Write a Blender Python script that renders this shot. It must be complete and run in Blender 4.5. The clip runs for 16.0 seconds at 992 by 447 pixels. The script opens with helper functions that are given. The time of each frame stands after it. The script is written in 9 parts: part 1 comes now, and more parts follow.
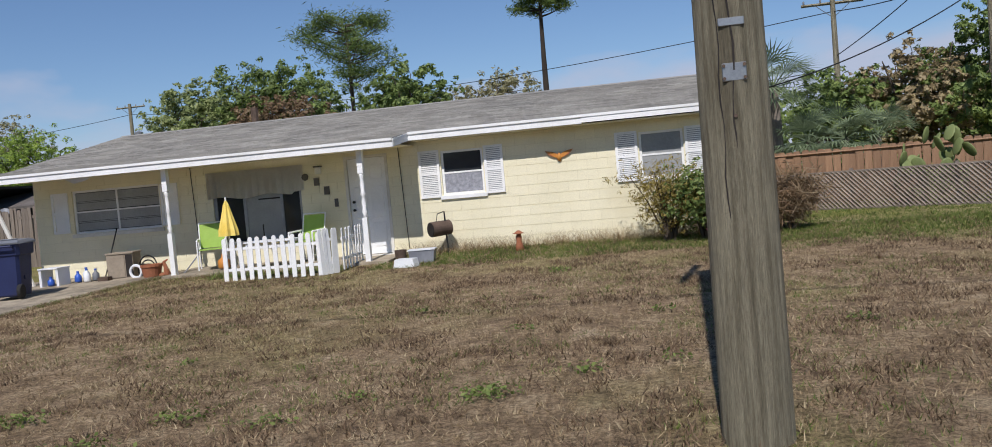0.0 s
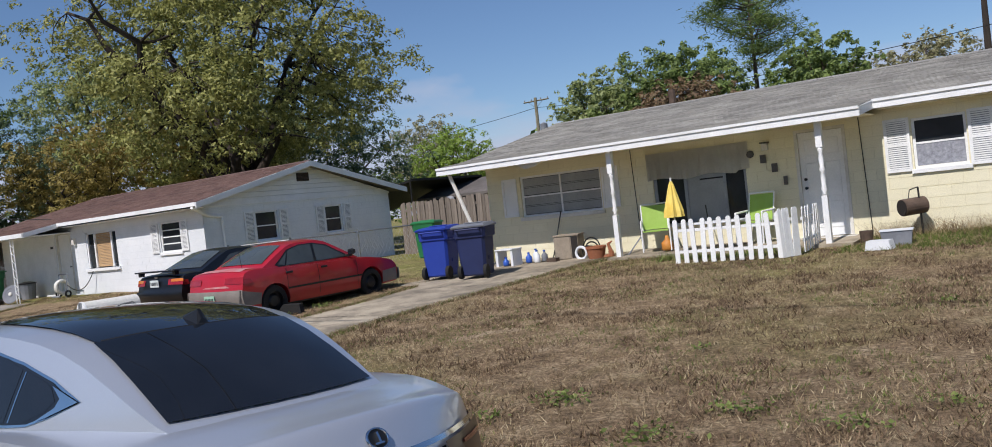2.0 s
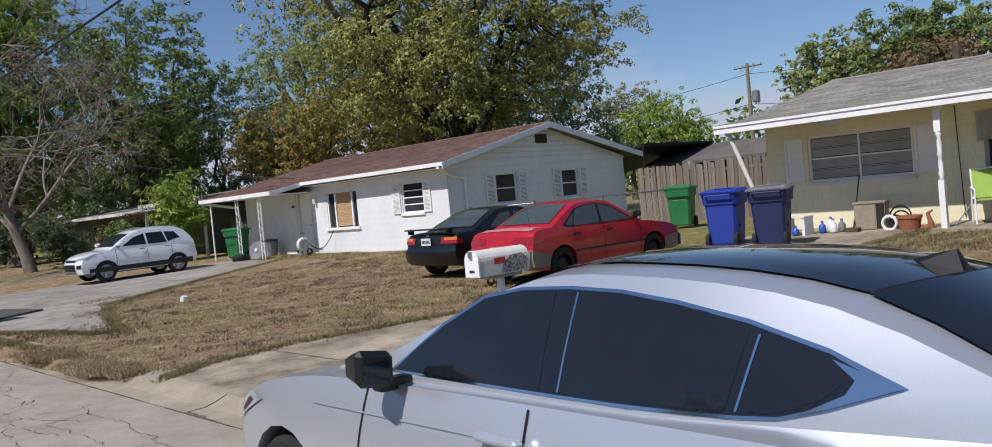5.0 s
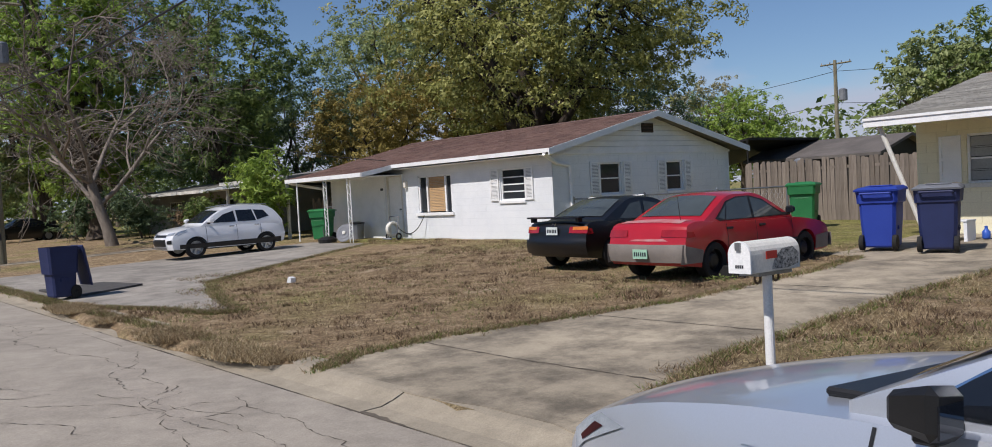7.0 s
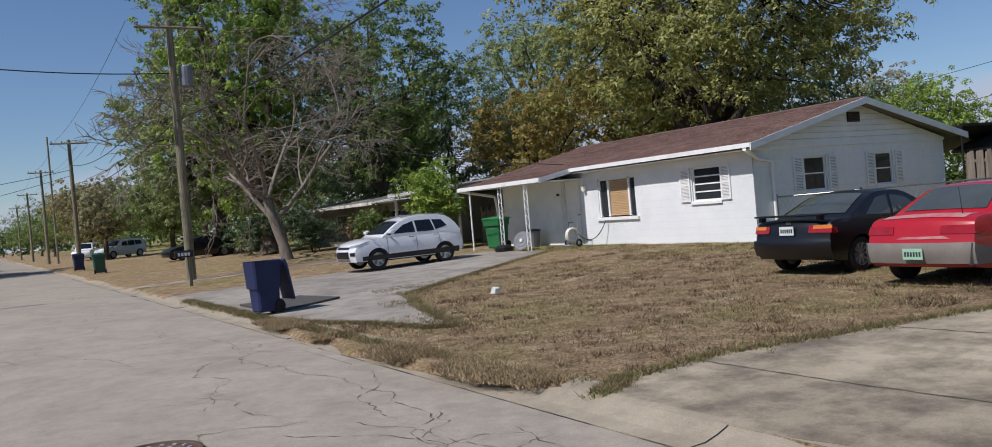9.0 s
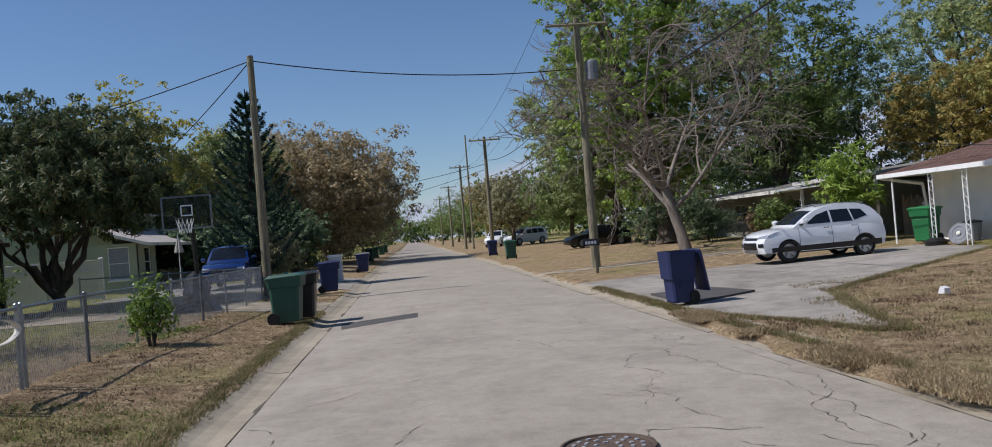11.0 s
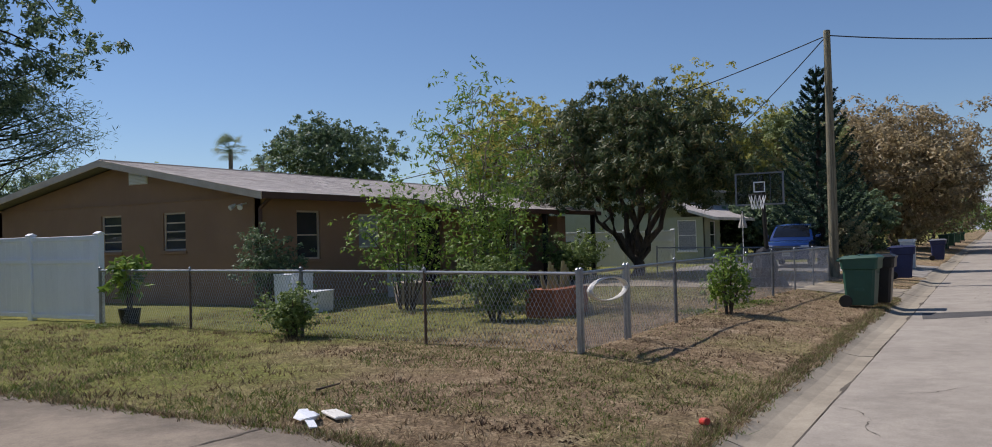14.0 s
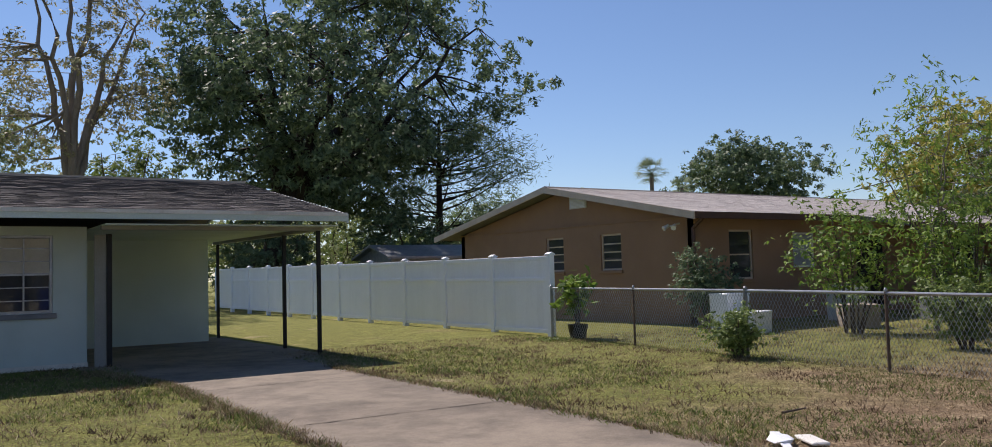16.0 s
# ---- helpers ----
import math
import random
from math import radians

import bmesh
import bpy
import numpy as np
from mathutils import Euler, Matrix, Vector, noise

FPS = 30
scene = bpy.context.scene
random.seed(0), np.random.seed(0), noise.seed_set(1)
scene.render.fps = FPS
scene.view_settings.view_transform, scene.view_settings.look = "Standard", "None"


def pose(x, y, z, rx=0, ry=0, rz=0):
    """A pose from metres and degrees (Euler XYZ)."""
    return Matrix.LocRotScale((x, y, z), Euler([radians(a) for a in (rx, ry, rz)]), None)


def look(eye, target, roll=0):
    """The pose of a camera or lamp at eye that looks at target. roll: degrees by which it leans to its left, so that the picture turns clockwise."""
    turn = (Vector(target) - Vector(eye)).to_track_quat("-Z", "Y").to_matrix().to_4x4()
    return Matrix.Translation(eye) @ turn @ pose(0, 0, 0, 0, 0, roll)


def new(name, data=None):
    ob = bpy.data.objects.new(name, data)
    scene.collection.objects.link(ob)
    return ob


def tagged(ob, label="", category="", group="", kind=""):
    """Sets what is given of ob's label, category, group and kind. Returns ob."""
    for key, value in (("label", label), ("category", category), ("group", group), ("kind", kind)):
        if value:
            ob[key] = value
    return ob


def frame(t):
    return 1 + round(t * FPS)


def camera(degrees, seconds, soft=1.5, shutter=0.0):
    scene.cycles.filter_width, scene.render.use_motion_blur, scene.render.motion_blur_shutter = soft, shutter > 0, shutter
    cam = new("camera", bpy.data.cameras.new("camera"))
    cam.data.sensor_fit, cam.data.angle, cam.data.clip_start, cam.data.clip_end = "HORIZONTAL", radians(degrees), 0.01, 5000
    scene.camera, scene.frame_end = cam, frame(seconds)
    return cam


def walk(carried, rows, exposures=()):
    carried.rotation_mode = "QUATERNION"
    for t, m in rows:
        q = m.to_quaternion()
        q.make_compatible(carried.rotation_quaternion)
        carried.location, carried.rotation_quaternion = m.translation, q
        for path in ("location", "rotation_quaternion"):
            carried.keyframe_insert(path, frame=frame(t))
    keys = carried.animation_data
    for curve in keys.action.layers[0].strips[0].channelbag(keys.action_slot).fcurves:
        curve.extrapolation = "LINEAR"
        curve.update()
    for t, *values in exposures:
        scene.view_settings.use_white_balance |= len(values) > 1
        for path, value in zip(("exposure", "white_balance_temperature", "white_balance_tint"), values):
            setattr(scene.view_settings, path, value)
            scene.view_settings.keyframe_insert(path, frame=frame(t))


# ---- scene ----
cam = camera(58.9, 16.0, soft=0.9)
METRES, EYE, TILT, LEAN, TURN = 9.39, 1.7, 0.0, 0.0, 11.5
ROWS = [
    (0.0, 0.0, 0.0, 0.0, -0.23, -2.67, 5.01),
    (0.5, -0.0337, 0.0133, 0.0019, 11.59, -1.89, 5.26),
    (1.0, -0.0718, 0.0238, -0.0008, 18.68, -1.68, 5.21),
    (1.5, -0.1095, 0.0345, 0.0015, 19.92, -2.3, 5.29),
    (2.0, -0.1502, 0.0494, 0.0017, 24.25, -1.15, 6.46),
    (2.5, -0.194, 0.0518, -0.0002, 28.52, -0.9, 7.0),
    (3.0, -0.2362, 0.0528, 0.0029, 29.59, -1.3, 7.15),
    (3.5, -0.2814, 0.0623, 0.0013, 32.65, -1.18, 7.44),
    (6.0, -0.5152, 0.0749, -0.003, 37.45, -1.72, 3.92),
    (6.5, -0.5632, 0.0779, -0.0018, 38.83, -1.63, 3.1),
    (7.0, -0.6115, 0.0765, -0.0028, 39.01, -2.0, 3.08),
    (7.5, -0.6595, 0.0799, -0.005, 39.44, -1.96, 3.08),
    (8.0, -0.7064, 0.0784, -0.0051, 40.31, -1.96, 3.72),
    (10.5, -0.8715, 0.0585, 0.002, 67.45, 0.85, 4.84),
    (11.0, -0.8727, 0.0505, 0.001, 72.95, 0.58, 4.7),
    (11.5, -0.8718, 0.0416, -0.0, 77.69, 0.62, 4.54),
    (12.0, -0.8692, 0.0298, 0.0001, 85.14, 0.6, 4.26),
    (12.5, -0.8666, 0.0216, 0.0004, 90.71, 0.6, 3.84),
    (13.0, -0.8622, 0.0174, 0.0003, 95.45, 0.72, 3.26),
    (13.5, -0.8572, 0.0125, -0.0006, 100.76, 0.81, 2.48),
    (14.0, -0.8484, 0.0048, -0.0003, 107.93, 1.1, 1.5),
    (14.5, -0.8388, -0.0033, -0.0, 114.15, 1.48, 0.32),
    (15.0, -0.8291, -0.0111, -0.0008, 119.42, 1.64, -0.18),
    (15.5, -0.8241, -0.0206, -0.0005, 127.9, 1.99, 0.08),
    (16.0, -0.8274, -0.0358, -0.002, 134.47, 3.17, 1.53),
]
walk(cam, [(t, pose(0, 0, EYE, TILT, LEAN, TURN) @ pose(METRES * x, METRES * y, METRES * z, 90 + pitch, roll, yaw)) for t, x, y, z, yaw, pitch, roll in ROWS],
     [(0.0, -0.04, 6300, 15), (3.5, 0.04, 6350, 15), (7.5, -0.08, 6450, 15), (10.5, -0.09, 6250, 14), (11.5, 0.0, 6250, 14), (13.0, -0.05, 6300, 15), (14.5, 0.1, 6500, 18), (16.0, 0.26, 6700, 20)])

# ---- daylight ----
SUN_EL, SUN_AZ = 51.0, 180.0
world = bpy.data.worlds.new("world")
scene.world = world
world.use_nodes = True
wn, wl = world.node_tree.nodes, world.node_tree.links
wn.clear()
sky = wn.new("ShaderNodeTexSky")
sky.sky_type = "NISHITA"
sky.sun_disc = False
sky.sun_elevation, sky.sun_rotation = radians(SUN_EL), radians(SUN_AZ)
sky.air_density, sky.dust_density, sky.ozone_density = 1.0, 0.0, 6.5
wbg = wn.new("ShaderNodeBackground")
wbg.inputs["Strength"].default_value = 0.088
wout = wn.new("ShaderNodeOutputWorld")
wl.new(sky.outputs[0], wbg.inputs[0])
wl.new(wbg.outputs[0], wout.inputs[0])
sun = new("sun", bpy.data.lights.new("sun", "SUN"))
sun.data.energy, sun.data.angle, sun.data.color = 4.45, radians(0.53), (1.0, 0.96, 0.9)
sun.matrix_world = look((0, -30, 37), (0, 0, 0))

# ---- materials ----
def rgb(h):
    """A linear colour from an sRGB hex string."""
    v = [int(h[i:i + 2], 16) / 255 for i in (0, 2, 4)]
    return tuple(c / 12.92 if c < 0.04045 else ((c + 0.055) / 1.055) ** 2.4 for c in v) + (1.0,)


def base_mat(name, rough=0.7, metal=0.0):
    m = bpy.data.materials.new(name)
    m.use_nodes = True
    nt = m.node_tree
    p = nt.nodes["Principled BSDF"]
    p.inputs["Roughness"].default_value, p.inputs["Metallic"].default_value = rough, metal
    return m, nt, p


def noise_node(nt, vec, scale, detail=4.0, rough=0.6):
    n = nt.nodes.new("ShaderNodeTexNoise")
    n.inputs["Scale"].default_value, n.inputs["Detail"].default_value, n.inputs["Roughness"].default_value = scale, detail, rough
    nt.links.new(vec, n.inputs["Vector"])
    return n.outputs["Fac"]


def ramp(nt, fac, *stops):
    r = nt.nodes.new("ShaderNodeValToRGB")
    while len(r.color_ramp.elements) < len(stops):
        r.color_ramp.elements.new(0.5)
    for e, (at, c) in zip(r.color_ramp.elements, stops):
        e.position, e.color = at, c
    nt.links.new(fac, r.inputs[0])
    return r.outputs[0]


def mixc(nt, fac, a, b, mode="MIX"):
    n = nt.nodes.new("ShaderNodeMix")
    n.data_type, n.blend_type = "RGBA", mode
    for key, val in ((0, fac), (6, a), (7, b)):
        if isinstance(val, (int, float, tuple)):
            n.inputs[key].default_value = val
        else:
            nt.links.new(val, n.inputs[key])
    return n.outputs[2]


def mathn(nt, op, a, b=0.0):
    n = nt.nodes.new("ShaderNodeMath")
    n.operation = op
    for key, val in ((0, a), (1, b)):
        if isinstance(val, (int, float)):
            n.inputs[key].default_value = val
        else:
            nt.links.new(val, n.inputs[key])
    return n.outputs[0]


def bumped(nt, p, height, strength, distance=0.02):
    b = nt.nodes.new("ShaderNodeBump")
    b.inputs["Strength"].default_value, b.inputs["Distance"].default_value = strength, distance
    nt.links.new(height, b.inputs["Height"])
    nt.links.new(b.outputs[0], p.inputs["Normal"])


GRAY5 = (0.5, 0.5, 0.5, 1)


def mat(name, c1, c2=None, scale=3.0, fine=45.0, rough=0.7, metal=0.0, bump=0.15, stretch=(1, 1, 1), vary=0.0, island=False, dirt=None, coat=0.0, grain=0.16):
    """Two colours blended by coarse noise, a fine grain over them, relief, and a tone that differs from piece to piece."""
    m, nt, p = base_mat(name, rough, metal)
    tc = nt.nodes.new("ShaderNodeTexCoord")
    mp = nt.nodes.new("ShaderNodeMapping")
    mp.inputs["Scale"].default_value = stretch
    nt.links.new(tc.outputs["Object"], mp.inputs[0])
    v = mp.outputs[0]
    n1, n2 = noise_node(nt, v, scale), noise_node(nt, v, fine, 6.0, 0.7)
    col = ramp(nt, n1, (0.35, c1), (0.68, c2 or c1))
    g = ramp(nt, n2, (0.25, (1 - grain,) * 3 + (1,)), (0.75, (1 + grain,) * 3 + (1,)))
    col = mixc(nt, 1.0, col, g, "MULTIPLY")
    if dirt:
        n3 = noise_node(nt, v, scale * 0.37, 7.0, 0.72)
        col = mixc(nt, mathn(nt, "MULTIPLY", ramp(nt, n3, (0.52, (0, 0, 0, 1)), (0.72, (1, 1, 1, 1))), 0.6), col, dirt)
    if vary:
        if island:
            ge = nt.nodes.new("ShaderNodeNewGeometry")
            rnd = ge.outputs["Random Per Island"]
        else:
            oi = nt.nodes.new("ShaderNodeObjectInfo")
            rnd = oi.outputs["Random"]
        col = mixc(nt, 1.0, col, ramp(nt, rnd, (0.0, (1 - vary,) * 3 + (1,)), (1.0, (1 + vary,) * 3 + (1,))), "MULTIPLY")
    nt.links.new(col, p.inputs["Base Color"])
    if coat:
        p.inputs["Coat Weight"].default_value, p.inputs["Coat Roughness"].default_value = coat, 0.06
    if bump:
        bumped(nt, p, n2, bump)
    return m


def leaf_mat(name, c1, c2, c3=None, trans=0.36, rough=0.55):
    m, nt, p = base_mat(name, rough)
    ge = nt.nodes.new("ShaderNodeNewGeometry")
    tc = nt.nodes.new("ShaderNodeTexCoord")
    big = noise_node(nt, tc.outputs["Object"], 0.55, 3.0)
    f = mathn(nt, "ADD", mathn(nt, "MULTIPLY", ge.outputs["Random Per Island"], 0.55), mathn(nt, "MULTIPLY", big, 0.5))
    col = ramp(nt, f, (0.22, c1), (0.55, c2), (0.85, c3 or c2))
    nt.links.new(col, p.inputs["Base Color"])
    p.inputs["Specular IOR Level"].default_value = 0.3
    tr = nt.nodes.new("ShaderNodeBsdfTranslucent")
    nt.links.new(col, tr.inputs[0])
    mx = nt.nodes.new("ShaderNodeMixShader")
    mx.inputs[0].default_value = trans
    nt.links.new(p.outputs[0], mx.inputs[1])
    nt.links.new(tr.outputs[0], mx.inputs[2])
    nt.links.new(mx.outputs[0], nt.nodes["Material Output"].inputs[0])
    return m


def glass_mat(name, c, rough=0.04):
    m, nt, p = base_mat(name, rough)
    tc = nt.nodes.new("ShaderNodeTexCoord")
    n = noise_node(nt, tc.outputs["Object"], 2.0, 5.0)
    nt.links.new(ramp(nt, n, (0.3, c), (0.8, tuple(min(1, k * 1.5 + 0.004) for k in c[:3]) + (1,))), p.inputs["Base Color"])
    p.inputs["IOR"].default_value = 1.5
    return m


def pane_mat(name, tint=(0.9, 0.93, 0.92, 1)):
    m, nt, p = base_mat(name, 0.02)
    tr = nt.nodes.new("ShaderNodeBsdfTransparent")
    tr.inputs[0].default_value = tint
    mx = nt.nodes.new("ShaderNodeMixShader")
    mx.inputs[0].default_value = 0.12
    p.inputs["Base Color"].default_value = (0.02, 0.02, 0.02, 1)
    nt.links.new(tr.outputs[0], mx.inputs[1])
    nt.links.new(p.outputs[0], mx.inputs[2])
    nt.links.new(mx.outputs[0], nt.nodes["Material Output"].inputs[0])
    return m


def paint_mat(name, c, rough=0.3, metal=0.0, coat=0.8, fade=None):
    return mat(name, c, fade or c, 1.3, 220.0, rough, metal, 0.0, coat=coat, grain=0.05)


def lawn_mat():
    m, nt, p = base_mat("lawn", 0.95)
    p.inputs["Specular IOR Level"].default_value = 0.1
    ge = nt.nodes.new("ShaderNodeNewGeometry")
    v = ge.outputs["Position"]
    sep = nt.nodes.new("ShaderNodeSeparateXYZ")
    nt.links.new(v, sep.inputs[0])
    big, mid, fine = noise_node(nt, v, 0.28, 5.0), noise_node(nt, v, 3.2, 8.0, 0.78), noise_node(nt, v, 26.0, 8.0, 0.85)
    dry = ramp(nt, mid, (0.3, rgb("5c4d3d")), (0.5, rgb("937f65")), (0.72, rgb("bba98a")))
    grn = ramp(nt, mid, (0.3, rgb("60653a")), (0.7, rgb("949352")))
    south = nt.nodes.new("ShaderNodeMapRange")
    nt.links.new(sep.outputs[1], south.inputs[0])
    for k, val in ((1, -6.5), (2, -11.0), (3, 0.0), (4, 0.42)):
        south.inputs[k].default_value = val
    north = nt.nodes.new("ShaderNodeMapRange")
    nt.links.new(sep.outputs[1], north.inputs[0])
    for k, val in ((1, 12.5), (2, 17.0), (3, 0.0), (4, 0.22)):
        north.inputs[k].default_value = val
    g = mathn(nt, "ADD", mathn(nt, "ADD", big, south.outputs[0]), north.outputs[0])
    col = mixc(nt, ramp(nt, g, (0.5, (0, 0, 0, 1)), (0.82, (1, 1, 1, 1))), dry, grn)
    bare = noise_node(nt, v, 0.8, 7.0, 0.6)
    col = mixc(nt, mathn(nt, "MULTIPLY", ramp(nt, bare, (0.62, (0, 0, 0, 1)), (0.7, (1, 1, 1, 1))), 0.6), col, rgb("b5a48c"))
    col = mixc(nt, 1.0, col, ramp(nt, fine, (0.38, (0.3, 0.29, 0.28, 1)), (0.62, (1.66, 1.64, 1.6, 1))), "MULTIPLY")
    nt.links.new(col, p.inputs["Base Color"])
    bumped(nt, p, fine, 0.9, 0.04)
    return m


def road_mat(name, c1, c2, mottle=0.15):
    """Worn pale concrete or asphalt with aggregate, stains and hairline cracks."""
    m, nt, p = base_mat(name, 0.9)
    ge = nt.nodes.new("ShaderNodeNewGeometry")
    v = ge.outputs["Position"]
    n1, n2, n3 = noise_node(nt, v, 0.35, 6.0, 0.65), noise_node(nt, v, 60.0, 4.0, 0.8), noise_node(nt, v, 5.0, 6.0, 0.7)
    col = ramp(nt, n1, (0.32, c1), (0.66, c2))
    col = mixc(nt, 1.0, col, ramp(nt, n3, (0.3, (0.88, 0.88, 0.88, 1)), (0.7, (1.08, 1.08, 1.08, 1))), "MULTIPLY")
    col = mixc(nt, 1.0, col, ramp(nt, n2, (0.25, (0.72, 0.72, 0.72, 1)), (0.75, (1.2, 1.2, 1.2, 1))), "MULTIPLY")
    n4 = noise_node(nt, v, 1.4, 9.0, 0.75)
    col = mixc(nt, 1.0, col, ramp(nt, n4, (0.36, (1 - mottle,) * 3 + (1,)), (0.56, (1, 1, 1, 1))), "MULTIPLY")
    nt.links.new(col, p.inputs["Base Color"])
    bumped(nt, p, n2, 0.5, 0.01)
    return m


M = {}
M["lawn"] = lawn_mat()
M["road"] = road_mat("road", rgb("9a9184"), rgb("a89f91"))
M["kerb"] = road_mat("kerb", rgb("948a78"), rgb("aba08c"))
M["drive"] = road_mat("drive", rgb("857b6a"), rgb("b8ab94"), mottle=0.5)
M["drive_old"] = road_mat("drive_old", rgb("776b5b"), rgb("918472"), mottle=0.36)
M["wire"] = mat("fence_wire", rgb("a0a3a6"), rgb("b8bbbd"), 5, 60, 0.5, metal=0.2, bump=0.0)
M["gravel"] = road_mat("gravel", rgb("8a847b"), rgb("a69f94"), mottle=0.3)
M["patch"] = road_mat("patch", rgb("4c4a48"), rgb("5d5a57"))
M["crack"] = mat("crack", rgb("4d463c"), rgb("675e52"), rough=0.95)
M["cream"] = mat("cream_block", rgb("e3dcbc"), rgb("ebe4c6"), 0.8, 55, 0.75, bump=0.25, vary=0.025, dirt=rgb("d2c8a6"))
M["cream_core"] = mat("cream_joint", rgb("d6ceae"), rgb("dfd7b8"), 0.8, 55, 0.8)
M["white_block"] = mat("white_block", rgb("dfe2e4"), rgb("e8eaea"), 0.8, 55, 0.7, bump=0.2, vary=0.02, dirt=rgb("ccd0d0"))
M["white_core"] = mat("white_joint", rgb("d2d6d8"), rgb("dadddf"), 0.8, 55, 0.8)
M["white"] = mat("white_paint", rgb("e4e5e3"), rgb("efefed"), 2, 60, 0.5, bump=0.06, dirt=rgb("cfcfc8"))
M["dull_white"] = mat("weathered_white_paint", rgb("cfccc2"), rgb("dedbd2"), 3, 50, 0.65, bump=0.2, dirt=rgb("a69f90"))
M["tan"] = mat("tan_stucco", rgb("917157"), rgb("9c7b5f"), 0.7, 80, 0.85, bump=0.35, dirt=rgb("85664b"))
M["tan_trim"] = mat("tan_trim", rgb("b8a690"), rgb("c8b8a4"), 2, 50, 0.6)
M["brown_trim"] = mat("brown_trim", rgb("4a3026"), rgb("573a2e"), 2, 50, 0.55)
M["aqua"] = mat("pale_aqua_stucco", rgb("bccac4"), rgb("c9d5cf"), 0.8, 70, 0.8, bump=0.2, dirt=rgb("b0bcb5"))
M["sage"] = mat("sage_siding", rgb("9aa08a"), rgb("a7ac96"), 0.8, 60, 0.75, dirt=rgb("8b917c"))
M["grey_wall"] = mat("grey_wall", rgb("8b8a82"), rgb("9b9a92"), 0.8, 60, 0.8, dirt=rgb("6d6a62"))
# near-black that paints the shade inside openings; also colours the pole's cracks
M["unlit_fill"] = mat("painted_unlit_dark", rgb("241f1c"), rgb("2d2824"), 2, 40, 0.9)
M["shingle_grey"] = mat("grey_shingle", rgb("8b8881"), rgb("9e9b93"), 1.1, 90, 0.9, bump=0.6, vary=0.2, island=True, dirt=rgb("7b7a75"), grain=0.3)
M["shingle_red"] = mat("red_brown_shingle", rgb("695049"), rgb("7b6258"), 1.1, 90, 0.9, bump=0.6, vary=0.22, island=True, dirt=rgb("594741"), grain=0.3)
M["shingle_tan"] = mat("faded_tan_shingle", rgb("a8a09a"), rgb("b9b2ab"), 1.1, 90, 0.9, bump=0.6, vary=0.14, island=True, dirt=rgb("7a7068"), grain=0.3)
M["shingle_dark"] = mat("dark_grey_shingle", rgb("55504c"), rgb("67615c"), 1.1, 90, 0.9, bump=0.6, vary=0.25, island=True, dirt=rgb("443f3c"), grain=0.3)
M["membrane"] = mat("old_roofing", rgb("6b6963"), rgb("8a8780"), 0.9, 40, 0.85, dirt=rgb("4b4843"))
M["roof_deck"] = mat("roof_deck", rgb("6a655d"), rgb("757068"), 2, 40, 0.9)
M["window"] = glass_mat("window_glass", (0.025, 0.028, 0.032, 1))
M["blind"] = mat("closed_blind", rgb("8d8f8e"), rgb("9b9d9b"), 2, 40, 0.7)
M["curtain"] = mat("lace_curtain", rgb("7d7f87"), rgb("a3a5ac"), 14, 60, 0.9)
M["bamboo"] = mat("bamboo_blind", rgb("b08f68"), rgb("c4a47c"), 4, 60, 0.75, stretch=(1, 1, 8))
M["canvas"] = mat("grey_canvas", rgb("d2cec4"), rgb("dcd9d0"), 3, 60, 0.9, bump=0.3)
M["old_wood"] = mat("weathered_fence_wood", rgb("6a6056"), rgb("867b70"), 3, 30, 0.9, bump=0.5, stretch=(6, 6, 0.6), vary=0.25, dirt=rgb("4e463e"))
M["red_wood"] = mat("red_cedar", rgb("85664d"), rgb("9b7b5f"), 3, 30, 0.85, bump=0.4, stretch=(6, 6, 0.6), vary=0.14)
M["lattice"] = mat("grey_lattice_wood", rgb("7c7167"), rgb("8f8479"), 3, 30, 0.9, bump=0.3, vary=0.12)
M["pole_wood"] = mat("grey_pole_wood", rgb("6b6450"), rgb("9d967e"), 3.0, 34, 0.92, bump=1.0, stretch=(9, 9, 0.4), dirt=rgb("4e4434"), grain=0.6)
M["metal"] = mat("galvanised_steel", rgb("8e9194"), rgb("a3a6a8"), 5, 60, 0.4, metal=0.8, bump=0.05)
M["rust"] = mat("rusty_post", rgb("54463c"), rgb("6d5b4e"), 6, 50, 0.8, metal=0.3)
M["black_metal"] = mat("black_metal", rgb("1d1c1b"), rgb("2a2826"), 5, 60, 0.55, metal=0.3)
M["vinyl"] = mat("white_vinyl", rgb("eaeef4"), rgb("f0f3f8"), 1.2, 70, 0.35, bump=0.03, vary=0.02)
M["vinyl_grey"] = mat("grey_vinyl", rgb("c3c7c4"), rgb("cdd0cd"), 1.2, 70, 0.4, bump=0.03)
M["cart_blue"] = mat("blue_plastic", rgb("1c3690"), rgb("24409c"), 1.5, 80, 0.6, bump=0.1)
M["cart_navy"] = mat("navy_plastic", rgb("18224a"), rgb("202c58"), 1.5, 80, 0.6, bump=0.1, dirt=rgb("2a3460"))
M["cart_green"] = mat("green_plastic", rgb("1f6a3c"), rgb("2b7a48"), 1.5, 80, 0.5, bump=0.1)
M["cart_dkgreen"] = mat("dark_green_plastic", rgb("1d4a3c"), rgb("255646"), 1.5, 80, 0.5, bump=0.1)
M["rubber"] = mat("tyre_rubber", rgb("191918"), rgb("242322"), 3, 60, 0.85)
M["grey_lid"] = mat("grey_plastic", rgb("6a6d72"), rgb("7d8086"), 1.5, 80, 0.5, dirt=rgb("a3a5a6"))
M["white_plastic"] = mat("white_plastic", rgb("dcdfe2"), rgb("e9ebec"), 2, 70, 0.4, bump=0.03)
